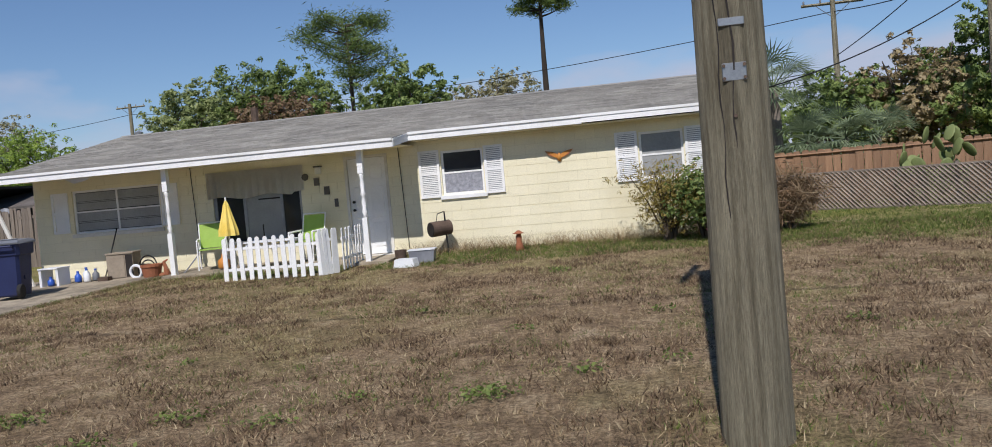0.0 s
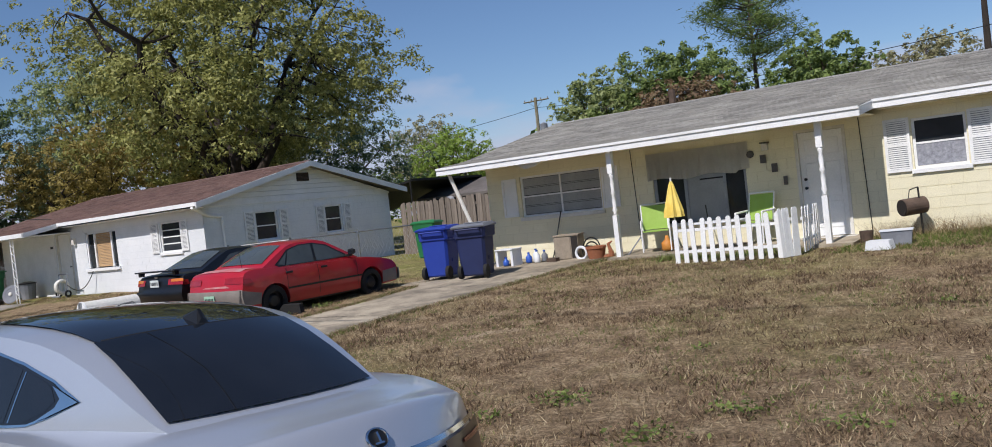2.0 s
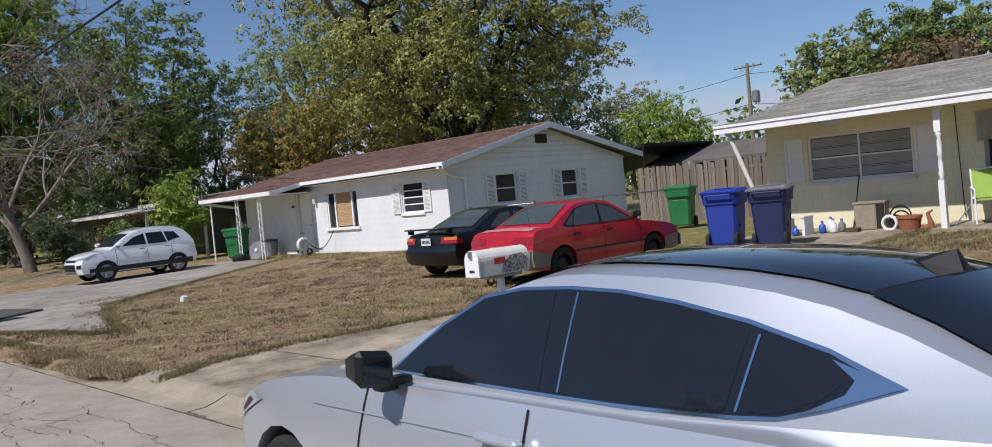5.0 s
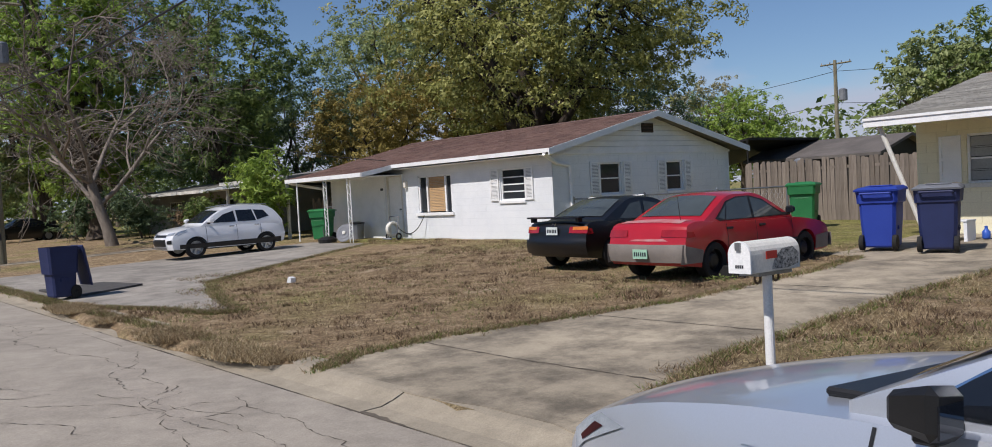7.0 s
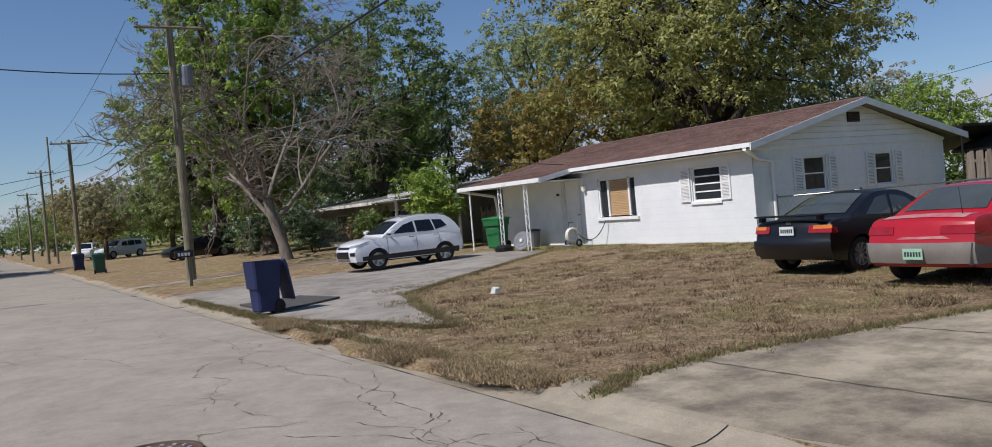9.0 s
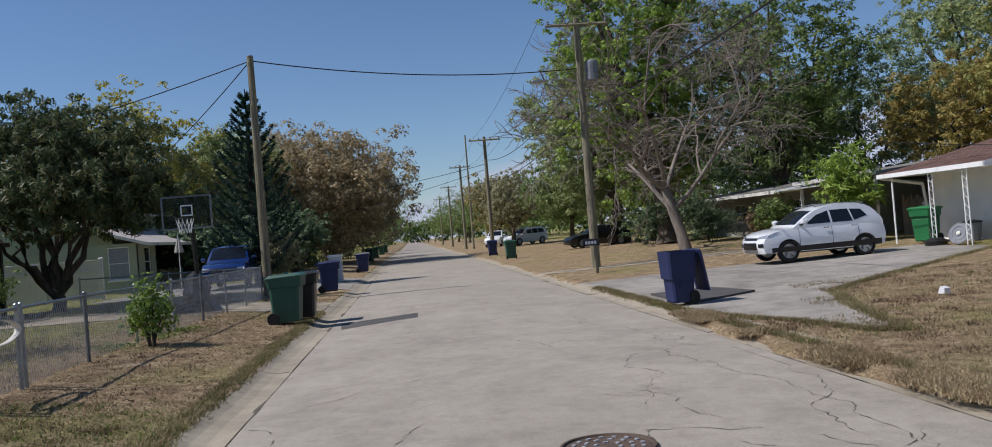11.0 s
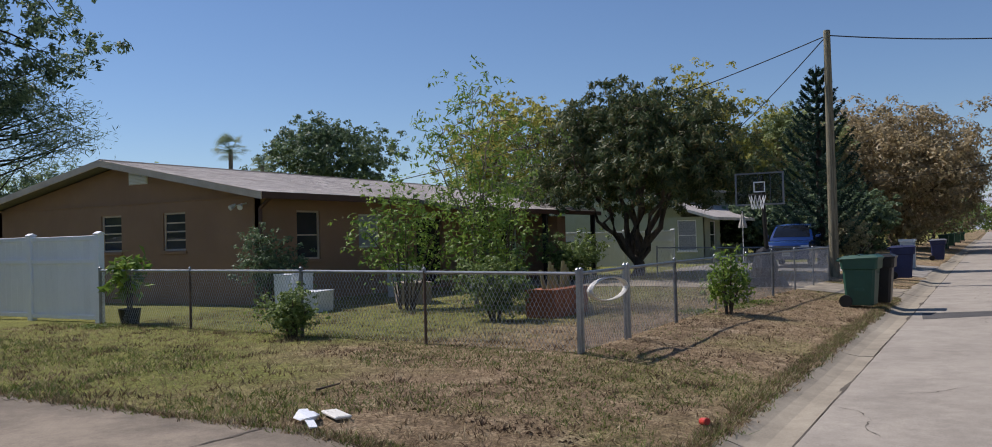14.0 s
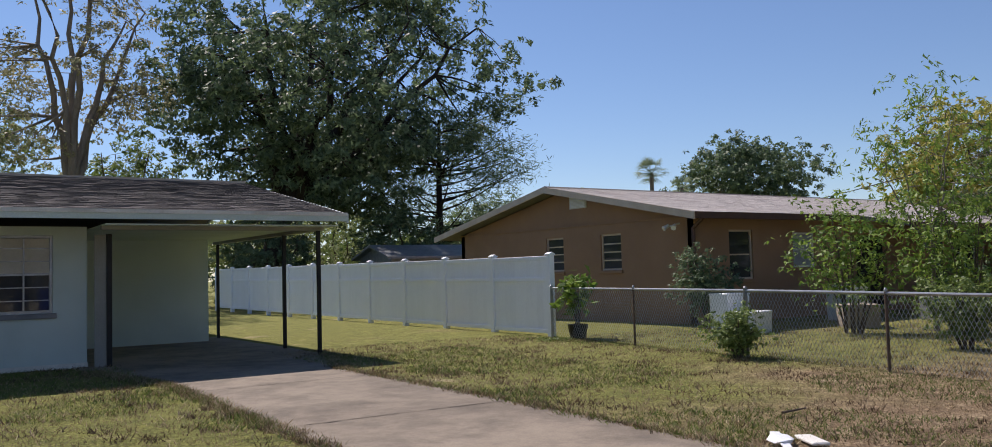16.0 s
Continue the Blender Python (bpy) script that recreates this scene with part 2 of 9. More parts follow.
M["lime"] = mat("lime_mesh_fabric", rgb("8fae4c"), rgb("9dba5c"), 3, 120, 0.8)
M["yellow_cloth"] = mat("yellow_cloth", rgb("e3c24f"), rgb("ecd678"), 3, 60, 0.85, dirt=rgb("d08a3a"))
M["grey_cloth"] = mat("pale_cloth", rgb("b8b2a8"), rgb("c9c4ba"), 3, 60, 0.85)
M["terracotta"] = mat("terracotta", rgb("8f573a"), rgb("a56a4a"), 4, 60, 0.85, dirt=rgb("6d4632"))
M["orange"] = mat("ochre_paint", rgb("b9762c"), rgb("d08f3e"), 6, 60, 0.6, dirt=rgb("7a4a1e"))
M["grey_wood"] = mat("dusty_cabinet_wood", rgb("8d8170"), rgb("a09482"), 3, 40, 0.8, dirt=rgb("6a5f52"))
M["mildew"] = mat("mildewed_paint", rgb("3c3b39"), rgb("c9c6be"), 52, 150, 0.8, bump=0.2)
M["blue_paint"] = mat("blue_plastic_bottle", rgb("2c55b0"), rgb("355fba"), 3, 60, 0.4)
M["pink"] = mat("pink_plastic", rgb("b04860"), rgb("bf5870"), 3, 60, 0.5)
M["red_bit"] = mat("red_plastic", rgb("b83228"), rgb("c83e32"), 3, 60, 0.5)
M["teal"] = mat("teal_plastic", rgb("2f6f7a"), rgb("3a7d88"), 3, 60, 0.5)
M["silver"] = paint_mat("silver_paint", rgb("c1c6ce"), 0.33, 0.56, 0.7)
M["red_car"] = mat("faded_red_paint", rgb("a2141f"), rgb("b01c27"), 1.2, 200, 0.3, bump=0.0, coat=0.5, dirt=rgb("a6282f"), grain=0.05)
M["red_fade"] = mat("chalky_red_paint", rgb("b58a88"), rgb("b8555a"), 3.5, 120, 0.7, bump=0.0)
M["bumper_grey"] = mat("grey_bumper_plastic", rgb("77706a"), rgb("8a827a"), 2, 80, 0.75)
M["black_car"] = paint_mat("black_paint", rgb("121214"), 0.35, 0.0, 0.25)
M["white_car"] = paint_mat("white_car_paint", rgb("e6e8ea"), 0.3, 0.0, 0.9)
M["blue_car"] = paint_mat("blue_car_paint", rgb("17356f"), 0.25, 0.2, 0.9)
M["trim_black"] = mat("black_trim", rgb("121213"), rgb("1b1b1c"), 3, 80, 0.45, bump=0.02)
M["auto_glass"] = glass_mat("tinted_glass", (0.008, 0.010, 0.014, 1), 0.02)
M["clear_glass"] = glass_mat("car_glass", (0.05, 0.06, 0.06, 1), 0.03)
M["chrome"] = mat("chrome", rgb("c8ccd0"), rgb("d4d8dc"), 3, 90, 0.12, metal=1.0, bump=0.0, grain=0.02)
M["alloy"] = mat("alloy_rim", rgb("a8abae"), rgb("b8bbbe"), 3, 90, 0.3, metal=0.8, bump=0.02)
M["red_lens"] = mat("red_lens", rgb("8e1518"), rgb("a01c1e"), 5, 90, 0.12, bump=0.0, coat=0.6)
M["dark_lens"] = mat("smoked_red_lens", rgb("2c0d10"), rgb("3c1417"), 5, 90, 0.3, bump=0.0, coat=0.15)
M["amber"] = mat("amber_lens", rgb("c46a20"), rgb("d07a2c"), 5, 90, 0.15, bump=0.0, coat=0.6)
M["headlamp"] = mat("clear_lens", rgb("9aa2aa"), rgb("b8c0c8"), 8, 90, 0.08, metal=0.3, bump=0.0, coat=0.9)
M["plate"] = mat("plate_face", rgb("c9d2cf"), rgb("d8dfdc"), 8, 90, 0.4)
M["plate_green"] = mat("pale_green_plate_face", rgb("8fb9a0"), rgb("9fc6ae"), 8, 90, 0.4)
M["ink"] = mat("dark_ink", rgb("2a2f36"), rgb("33383f"), 8, 90, 0.6)
M["num_brown"] = mat("dark_bronze", rgb("55504a"), rgb("66605a"), 8, 90, 0.5, metal=0.4)
M["bark"] = mat("oak_bark", rgb("4a4036"), rgb("665a4c"), 2, 22, 0.95, bump=1.0, stretch=(4, 4, 0.8), grain=0.35)
M["bark_dark"] = mat("dark_bark", rgb("2e2722"), rgb("40372f"), 2, 22, 0.95, bump=1.0, stretch=(4, 4, 0.8), grain=0.3)
M["bark_pale"] = mat("pale_bark", rgb("72685e"), rgb("8d8378"), 2, 22, 0.95, bump=0.8, stretch=(4, 4, 0.8), grain=0.3)
M["dry_blade"] = leaf_mat("dry_grass_blade", rgb("604f3a"), rgb("9a8564"), rgb("cdbd9a"), 0.2, 0.8)
M["green_blade"] = leaf_mat("green_grass_blade", rgb("465426"), rgb("627233"), rgb("828c46"), 0.25, 0.7)
M["weed"] = leaf_mat("green_weed_leaf", rgb("566330"), rgb("6f8040"), rgb("8d9856"), 0.3, 0.6)
M["fallen"] = leaf_mat("fallen_leaf", rgb("4a3c2e"), rgb("6e5a46"), rgb("8c765c"), 0.1, 0.8)
LEAF = dict(
    oak=("696c3b", "939551", "b9b772"), olive=("7a6c3a", "9a8a4a", "b3a560"), dark=("4d5e46", "667a58", "869870"),
    mid=("56683a", "74874a", "96a55f"), light=("727f50", "929e66", "b0b67e"), lime=("6c8438", "8ba347", "a9bc5c"),
    brown=("887a5f", "a69571", "baab82"), red=("77614c", "8e775a", "94866a"), pale=("7d795b", "9a966f", "aeaa86"),
    mango=("3d4c30", "586843", "7c724a"), pine=("4d5f33", "687c43", "86964f"), norfolk=("22342a", "30473a", "3f5a48"),
    palm=("66755a", "82916e", "98a585"), gold=("8d8a42", "a6a14e", "b8b25e"), yard=("566f30", "76913f", "9cb053"))
for key, (a, b, c) in LEAF.items():
    M["leaf_" + key] = leaf_mat(key + "_leaf", rgb(a), rgb(b), rgb(c))

# ---- building helpers ----
def finish(me, material, smooth=False):
    me.materials.append(M[material] if isinstance(material, str) else material)
    if smooth:
        me.polygons.foreach_set("use_smooth", [True] * len(me.polygons))


def mesh_of(bm, name, material, smooth=False):
    me = bpy.data.meshes.new(name)
    bmesh.ops.recalc_face_normals(bm, faces=bm.faces)
    bm.to_mesh(me)
    bm.free()
    finish(me, material, smooth)
    return me


def part(name, bm, material, parent=None, label="", smooth=False):
    """Links a bmesh as one mesh object, under its thing if one is given."""
    ob = new(name, mesh_of(bm, name, material, smooth))
    if parent:
        ob.parent = parent
    return tagged(ob, label) if label else ob


def thing(name, label, category, m=None, group="", kind=""):
    ob = new(name)
    ob.empty_display_size = 0.2
    if m is not None:
        ob.matrix_basis = m
    return tagged(ob, label, category, group, kind)


def box(bm, x0, x1, y0, y1, z0, z1, bevel=0.0):
    r = bmesh.ops.create_cube(bm, size=1.0, matrix=Matrix.Translation(((x0 + x1) / 2, (y0 + y1) / 2, (z0 + z1) / 2)) @ Matrix.Diagonal((abs(x1 - x0), abs(y1 - y0), abs(z1 - z0), 1)))
    if bevel:
        es = list({e for v in r["verts"] for e in v.link_edges})
        bmesh.ops.bevel(bm, geom=es, offset=bevel, segments=1, affect="EDGES")
    return bm


def boxes(*bs, bevel=0.0):
    bm = bmesh.new()
    for b in bs:
        box(bm, *b, bevel=bevel)
    return bm


def rod(bm, a, b, r0, r1=None, seg=10):
    a, b = Vector(a), Vector(b)
    r1 = r0 if r1 is None else r1
    q = (b - a).to_track_quat("Z", "Y").to_matrix().to_4x4()
    bmesh.ops.create_cone(bm, cap_ends=True, segments=seg, radius1=r0, radius2=r1, depth=(b - a).length, matrix=Matrix.Translation((a + b) / 2) @ q)
    return bm


def rods(*rs, seg=8):
    bm = bmesh.new()
    for r in rs:
        rod(bm, *r, seg=seg)
    return bm


def prism(pts, a, b, axis="y"):
    """A closed outline of (u, v) pushed from a to b along an axis; u, v are the other two axes in order."""
    bm = bmesh.new()

    def at(u, v, w):
        return {"x": (w, u, v), "y": (u, w, v), "z": (u, v, w)}[axis]
    lo = [bm.verts.new(at(u, v, a)) for u, v in pts]
    hi = [bm.verts.new(at(u, v, b)) for u, v in pts]
    bm.faces.new(lo)
    bm.faces.new(hi)
    for i in range(len(pts)):
        j = (i + 1) % len(pts)
        bm.faces.new((lo[i], lo[j], hi[j], hi[i]))
    return bm


def lathe(profile, seg=16, at=(0, 0, 0), caps=True):
    """A turned shape from (radius, z) pairs."""
    bm = bmesh.new()
    rings = []
    for r, z in profile:
        rings.append([bm.verts.new((at[0] + r * math.cos(2 * math.pi * i / seg), at[1] + r * math.sin(2 * math.pi * i / seg), at[2] + z)) for i in range(seg)])
    for a, b in zip(rings, rings[1:]):
        for i in range(seg):
            j = (i + 1) % seg
            bm.faces.new((a[i], a[j], b[j], b[i]))
    if caps:
        bm.faces.new(rings[0])
        bm.faces.new(rings[-1])
    return bm


def torus(bm, centre, R, r, axis="z", seg=20, small=6, sy=1.0):
    rings = []
    for i in range(seg):
        t = 2 * math.pi * i / seg
        ring = []
        for k in range(small):
            s = 2 * math.pi * k / small
            u, v, w = (R + r * math.cos(s)) * math.cos(t), (R + r * math.cos(s)) * math.sin(t) * sy, r * math.sin(s)
            p = {"z": (u, v, w), "y": (u, w, v), "x": (w, u, v)}[axis]
            ring.append(bm.verts.new(Vector(centre) + Vector(p)))
        rings.append(ring)
    for i in range(seg):
        a, b = rings[i], rings[(i + 1) % seg]
        for k in range(small):
            bm.faces.new((a[k], a[(k + 1) % small], b[(k + 1) % small], b[k]))
    return bm


def raw(name, verts, faces, material, parent=None, kind="", smooth=False):
    """A mesh from number arrays; all faces have the same count of corners."""
    verts, faces = np.asarray(verts, np.float32), np.asarray(faces, np.int32)
    me = bpy.data.meshes.new(name)
    k = faces.shape[1]
    me.vertices.add(len(verts))
    me.loops.add(faces.size)
    me.polygons.add(len(faces))
    me.vertices.foreach_set("co", verts.ravel())
    me.loops.foreach_set("vertex_index", faces.ravel())
    me.polygons.foreach_set("loop_start", np.arange(0, faces.size, k, dtype=np.int32))
    me.update(calc_edges=True)
    me.polygons.foreach_set("use_smooth", [smooth] * len(me.polygons))
    finish(me, material, smooth)
    ob = new(name, me)
    if parent:
        ob.parent = parent
    return tagged(ob, kind=kind) if kind else ob


def tube(pts, radii, seg=6):
    """Corner and face arrays of a bent, tapered tube."""
    pts, radii = np.asarray(pts, float), np.asarray(radii, float)
    d = np.gradient(pts, axis=0)
    d /= np.linalg.norm(d, axis=1, keepdims=True) + 1e-9
    ref = np.where(np.abs(d[:, 2:]) > 0.9, [[1.0, 0, 0]], [[0, 0, 1.0]])
    u = np.cross(d, ref)
    u /= np.linalg.norm(u, axis=1, keepdims=True) + 1e-9
    w = np.cross(d, u)
    a = np.arange(seg) * 2 * np.pi / seg
    v = pts[:, None] + radii[:, None, None] * (np.cos(a)[None, :, None] * u[:, None] + np.sin(a)[None, :, None] * w[:, None])
    n = len(pts)
    i, j = np.meshgrid(np.arange(n - 1), np.arange(seg), indexing="ij")
    k = (j + 1) % seg
    f = np.stack([i * seg + j, i * seg + k, (i + 1) * seg + k, (i + 1) * seg + j], -1).reshape(-1, 4)
    return v.reshape(-1, 3), f


def joined(pieces):
    vs, fs, o = [], [], 0
    for v, f in pieces:
        vs.append(v)
        fs.append(f + o)
        o += len(v)
    return np.concatenate(vs), np.concatenate(fs)


def leaves(rng, centres, length, width=0.45, droop=0.0, flat=0.5):
    """Small rhombic leaves at the given places."""
    n = len(centres)
    d = rng.normal(size=(n, 3))
    d[:, 2] = d[:, 2] * 0.6 - droop
    d /= np.linalg.norm(d, axis=1, keepdims=True)
    nrm = rng.normal(size=(n, 3)) * (1 - flat) + np.array([0, 0, flat * 1.6])
    s = np.cross(d, nrm)
    s /= np.linalg.norm(s, axis=1, keepdims=True) + 1e-9
    L = length * rng.uniform(0.6, 1.35, (n, 1))
    a, b = centres - d * L / 2, centres + d * L / 2
    mid = centres - d * L * 0.06
    v = np.stack([a, mid + s * L * width / 2, b, mid - s * L * width / 2], 1).reshape(-1, 3)
    return v, np.arange(4 * n).reshape(-1, 4)


def clumped(rng, T, size, n, rad, leaf, width, droop, centre):
    """Leaves on the outer sides of small rounded sprays gathered about each twig's end."""
    k = 14
    hub = np.repeat(T, k, 0) + np.clip(rng.normal(size=(len(T) * k, 3)), -1.7, 1.7) * np.repeat(size, k)[:, None] * rad * (1.45, 1.45, 1.0)
    own = rad * np.repeat(size, k) * rng.uniform(0.3, 0.62, len(hub))
    w = own ** 2
    i = rng.choice(len(hub), n, p=w / w.sum())
    u = rng.normal(size=(n, 3)) + (0, 0, 0.35)
    u /= np.linalg.norm(u, axis=1, keepdims=True)
    p = hub[i] + u * (own[i] * rng.uniform(0.45, 1.12, n))[:, None] * (1, 1, 0.7)
    out = p - np.asarray(centre)
    out /= np.linalg.norm(out, axis=1, keepdims=True) + 1e-6
    nrm = u * 0.8 + out * 0.35 + (0, 0, 0.3) + rng.normal(0, 0.38, (n, 3))
    nrm /= np.linalg.norm(nrm, axis=1, keepdims=True)
    d = np.cross(nrm, rng.normal(size=(n, 3)))
    d[:, 2] -= droop
    d /= np.linalg.norm(d, axis=1, keepdims=True) + 1e-9
    s = np.cross(d, nrm)
    s /= np.linalg.norm(s, axis=1, keepdims=True) + 1e-9
    L = leaf * rng.uniform(0.55, 1.3, (n, 1))
    v = np.stack([p - d * L / 2 - s * L * width * 0.52, p - d * L * 0.3 + s * L * width * 0.52, p + d * L / 2], 1).reshape(-1, 3)
    return v, np.arange(3 * n).reshape(-1, 3)


def zg(y):
    """Height of the ground across the street."""
    return float(np.interp(y, [-200, -16, -10, -6, -4.2, -3.6, -3.05, 0, 3.15, 3.62, 7, 10, 15, 17.5, 200], [.32, .32, .30, .26, .08, .035, -.05, 0, -.05, .04, .12, .20, .32, .40, .40]))

# ---- low cloud over the horizon ----
def cloud_bank():
    m = bpy.data.materials.new("hazy_cloud")
    m.use_nodes = True
    nt = m.node_tree
    nt.nodes.clear()
    out = nt.nodes.new("ShaderNodeOutputMaterial")
    em, tr, mx = nt.nodes.new("ShaderNodeEmission"), nt.nodes.new("ShaderNodeBsdfTransparent"), nt.nodes.new("ShaderNodeMixShader")
    em.inputs[0].default_value = (0.47, 0.52, 0.63, 1)
    tc = nt.nodes.new("ShaderNodeTexCoord")
    mp = nt.nodes.new("ShaderNodeMapping")
    mp.inputs["Scale"].default_value = (1, 1, 2.6)
    nt.links.new(tc.outputs["Object"], mp.inputs[0])
    puff = noise_node(nt, mp.outputs[0], 0.0019, 5.0, 0.5)
    sep = nt.nodes.new("ShaderNodeSeparateXYZ")
    nt.links.new(tc.outputs["Object"], sep.inputs[0])
    up = nt.nodes.new("ShaderNodeMapRange")
    nt.links.new(sep.outputs[2], up.inputs[0])
    for k, val in ((1, 60.0), (2, 470.0), (3, 0.42), (4, -0.42)):
        up.inputs[k].default_value = val
    west = nt.nodes.new("ShaderNodeMapRange")
    nt.links.new(sep.outputs[1], west.inputs[0])
    for k, val in ((1, 0.0), (2, 1100.0), (3, -0.26), (4, 0.0)):
        west.inputs[k].default_value = val
    f = ramp(nt, mathn(nt, "ADD", mathn(nt, "ADD", puff, up.outputs[0]), west.outputs[0]), (0.42, (0, 0, 0, 1)), (0.62, (0.88, 0.88, 0.88, 1)))
    nt.links.new(f, mx.inputs[0])
    nt.links.new(tr.outputs[0], mx.inputs[1])
    nt.links.new(em.outputs[0], mx.inputs[2])
    nt.links.new(mx.outputs[0], out.inputs[0])
    az, zz = np.radians(np.linspace(40, -118, 60)), np.linspace(-30, 470, 9)
    v = [(2400 * math.sin(a), 2400 * math.cos(a), z) for a in az for z in zz]
    f = [(i * 9 + j, (i + 1) * 9 + j, (i + 1) * 9 + j + 1, i * 9 + j + 1) for i in range(59) for j in range(8)]
    tagged(raw("backdrop", v, f, m, kind="structure", smooth=True), "pale hazy cloud low over the horizon", "cloud")


cloud_bank()

# ---- ground, road, kerbs, drives ----
def ticks(*spans):
    out = []
    for a, b, step in spans:
        out += list(np.arange(a, b - 1e-6, step))
    return np.array(out + [spans[-1][1]])


PAVED = ((-14.1, -9.6, 3, 17.6), (-33.8, -25.0, 3, 14.3), (-25.6, -18.2, 3, 6.9), (-14.0, -9.7, -23.4, -3), (-34.8, -31, -16.4, -3), (-51.3, -41.2, -13.3, -3), (-41.3, -39.3, 3, 15.3), (-10.4, -5.2, 15.7, 18))


def ground():
    xs = ticks((-900, -120, 60), (-120, -42, 3), (-42, 8, 0.35), (8, 40, 3), (40, 300, 40))
    ys = ticks((-600, -60, 45), (-60, -24, 3), (-24, -3.9, 0.3), (-3.9, -3.4, 0.1), (-3.4, 3.3, 0.67), (3.3, 3.9, 0.1), (3.9, 19, 0.3), (19, 60, 3), (60, 600, 45))
    X, Y = np.meshgrid(xs, ys, indexing="ij")
    Z = np.interp(Y, [-200, -16, -10, -6, -4.2, -3.6, -3.45, 3.4, 3.55, 7, 10, 15, 17.5, 200], [.32, .32, .30, .26, .08, .045, -.14, -.14, .055, .12, .20, .32, .40, .40])
    yard = np.abs(Y) > 4.0
    lip = np.array([noise.noise((x * 0.9, 7.0, 0)) * 0.16 + noise.noise((x * 3.1, 2.0, 0)) * 0.07 for x in xs])[:, None]
    over = np.interp(xs, [-23.5, -21.5, -17, -15, -13.5], [0, 0.24, 0.24, 0.1, 0.0])[:, None]
    edge = (np.abs(Y) > 3.3) & (np.abs(Y) < 3.75)
    Y = np.where(edge, Y + lip - np.where(Y > 0, over, 0), Y)
    bump = np.array([noise.noise((x * 0.7, y * 0.7, 0)) * 0.018 + noise.noise((x * 2.6, y * 2.6, 3)) * 0.008 for x, y in zip(X.ravel(), Y.ravel())]).reshape(X.shape)
    for a, b, c, d in PAVED:
        bump = np.where((X > a) & (X < b) & (Y > c) & (Y < d), -0.006, bump)
    Z = Z + np.where(yard, bump, 0)
    for a, b, c, d in PAVED:
        Z = np.where((X > a) & (X < b) & (Y > c) & (Y < d) & ~yard, Z - 0.022, Z)
    n, k = X.shape
    i, j = np.meshgrid(np.arange(n - 1), np.arange(k - 1), indexing="ij")
    a = i * k + j
    f = np.stack([a, a + k, a + k + 1, a + 1], -1).reshape(-1, 4)
    ob = raw("ground", np.stack([X, Y, Z], -1).reshape(-1, 3), f, "lawn", smooth=True)
    return tagged(ob, "dry brown and green patchy lawn ground", "ground", kind="structure")


ground()


def ribbon(name, xs, profile, material, label, category):
    """A strip along the street with the given (y, z) section."""
    v, f = [], []
    k = len(profile)
    for x in xs:
        v += [(x, y, z) for y, z in profile]
    for i in range(len(xs) - 1):
        for j in range(k - 1):
            f.append((i * k + j, (i + 1) * k + j, (i + 1) * k + j + 1, i * k + j + 1))
    return tagged(raw(name, v, f, material), label, category, kind="structure")


XS = ticks((-420, -60, 8), (-60, 12, 1.5), (12, 120, 12))
ribbon("road", XS, [(-3.0, -0.2), (-3.0, -0.046), (-1.6, -0.012), (0, 0), (1.6, -0.012), (3.125, -0.048), (3.125, -0.2)], "road", "pale worn concrete street with fine cracks", "road")


def kerb(side, label):
    rng = random.Random(5 + side)
    x = -150.0
    root = thing("kerb", label, "kerb", kind="structure")
    near = -40
    bm_far = bmesh.new()
    while x < 30:
        ln = 3.0 if x > near else 9.0
        a, b = x + 0.006, x + ln - 0.006
        dz, dy = rng.uniform(-0.008, 0.008), rng.uniform(-0.012, 0.012)
        sec = [(3.14, -0.2), (3.14, -0.05), (3.34, -0.045), (3.46, -0.012), (3.56, 0.028), (3.64, 0.042), (3.88, 0.045), (3.88, -0.2)]
        if side < 0:
            sec = [(3.016, -0.2), (3.016, -0.05), (3.22, -0.056), (3.36, -0.03), (3.46, 0.005), (3.54, 0.024), (3.8, 0.034), (3.8, -0.2)]
        sec = [(side * (y + dy), z + dz) for y, z in sec]
        if x > near:
            part("kerb_stone", prism(sec, a, b, "x"), "kerb", root)
        else:
            lo = [bm_far.verts.new((a, y, z)) for y, z in sec]
            hi = [bm_far.verts.new((b, y, z)) for y, z in sec]
            for i in range(len(sec)):
                j = (i + 1) % len(sec)
                bm_far.faces.new((lo[i], lo[j], hi[j], hi[i]))
        x += ln
    part("far_kerb", bm_far, "kerb", root)


kerb(1, "low rolled concrete kerb and gutter, broken and stained")
kerb(-1, "low rolled concrete kerb and gutter beside dry verge")


def slab(name, outline, material, label, lift=0.008, rag=0.05, seed=1):
    """A paved area that follows the ground, with a slightly ragged edge."""
    rng = random.Random(seed)
    pts = []
    for (x0, y0), (x1, y1) in zip(outline, outline[1:] + outline[:1]):
        n = max(1, int(math.hypot(x1 - x0, y1 - y0) / 0.35))
        for i in range(n):
            t = i / n
            pts.append((x0 + (x1 - x0) * t + rng.uniform(-rag, rag), y0 + (y1 - y0) * t + rng.uniform(-rag, rag)))
    bm = bmesh.new()
    bm.faces.new([bm.verts.new((x, y, 0)) for x, y in pts])
    for y in np.arange(math.floor(min(p[1] for p in pts)), max(p[1] for p in pts), 0.75):
        bmesh.ops.bisect_plane(bm, geom=bm.verts[:] + bm.edges[:] + bm.faces[:], plane_co=(0, y, 0), plane_no=(0, 1, 0))
    for v in bm.verts:
        v.co.z = zg(v.co.y) + lift
    r = bmesh.ops.extrude_face_region(bm, geom=bm.faces[:])
    for v in r["geom"]:
        if isinstance(v, bmesh.types.BMVert):
            v.co.z -= 0.15
    return tagged(part(name, bm, material), label, "driveway", kind="structure")


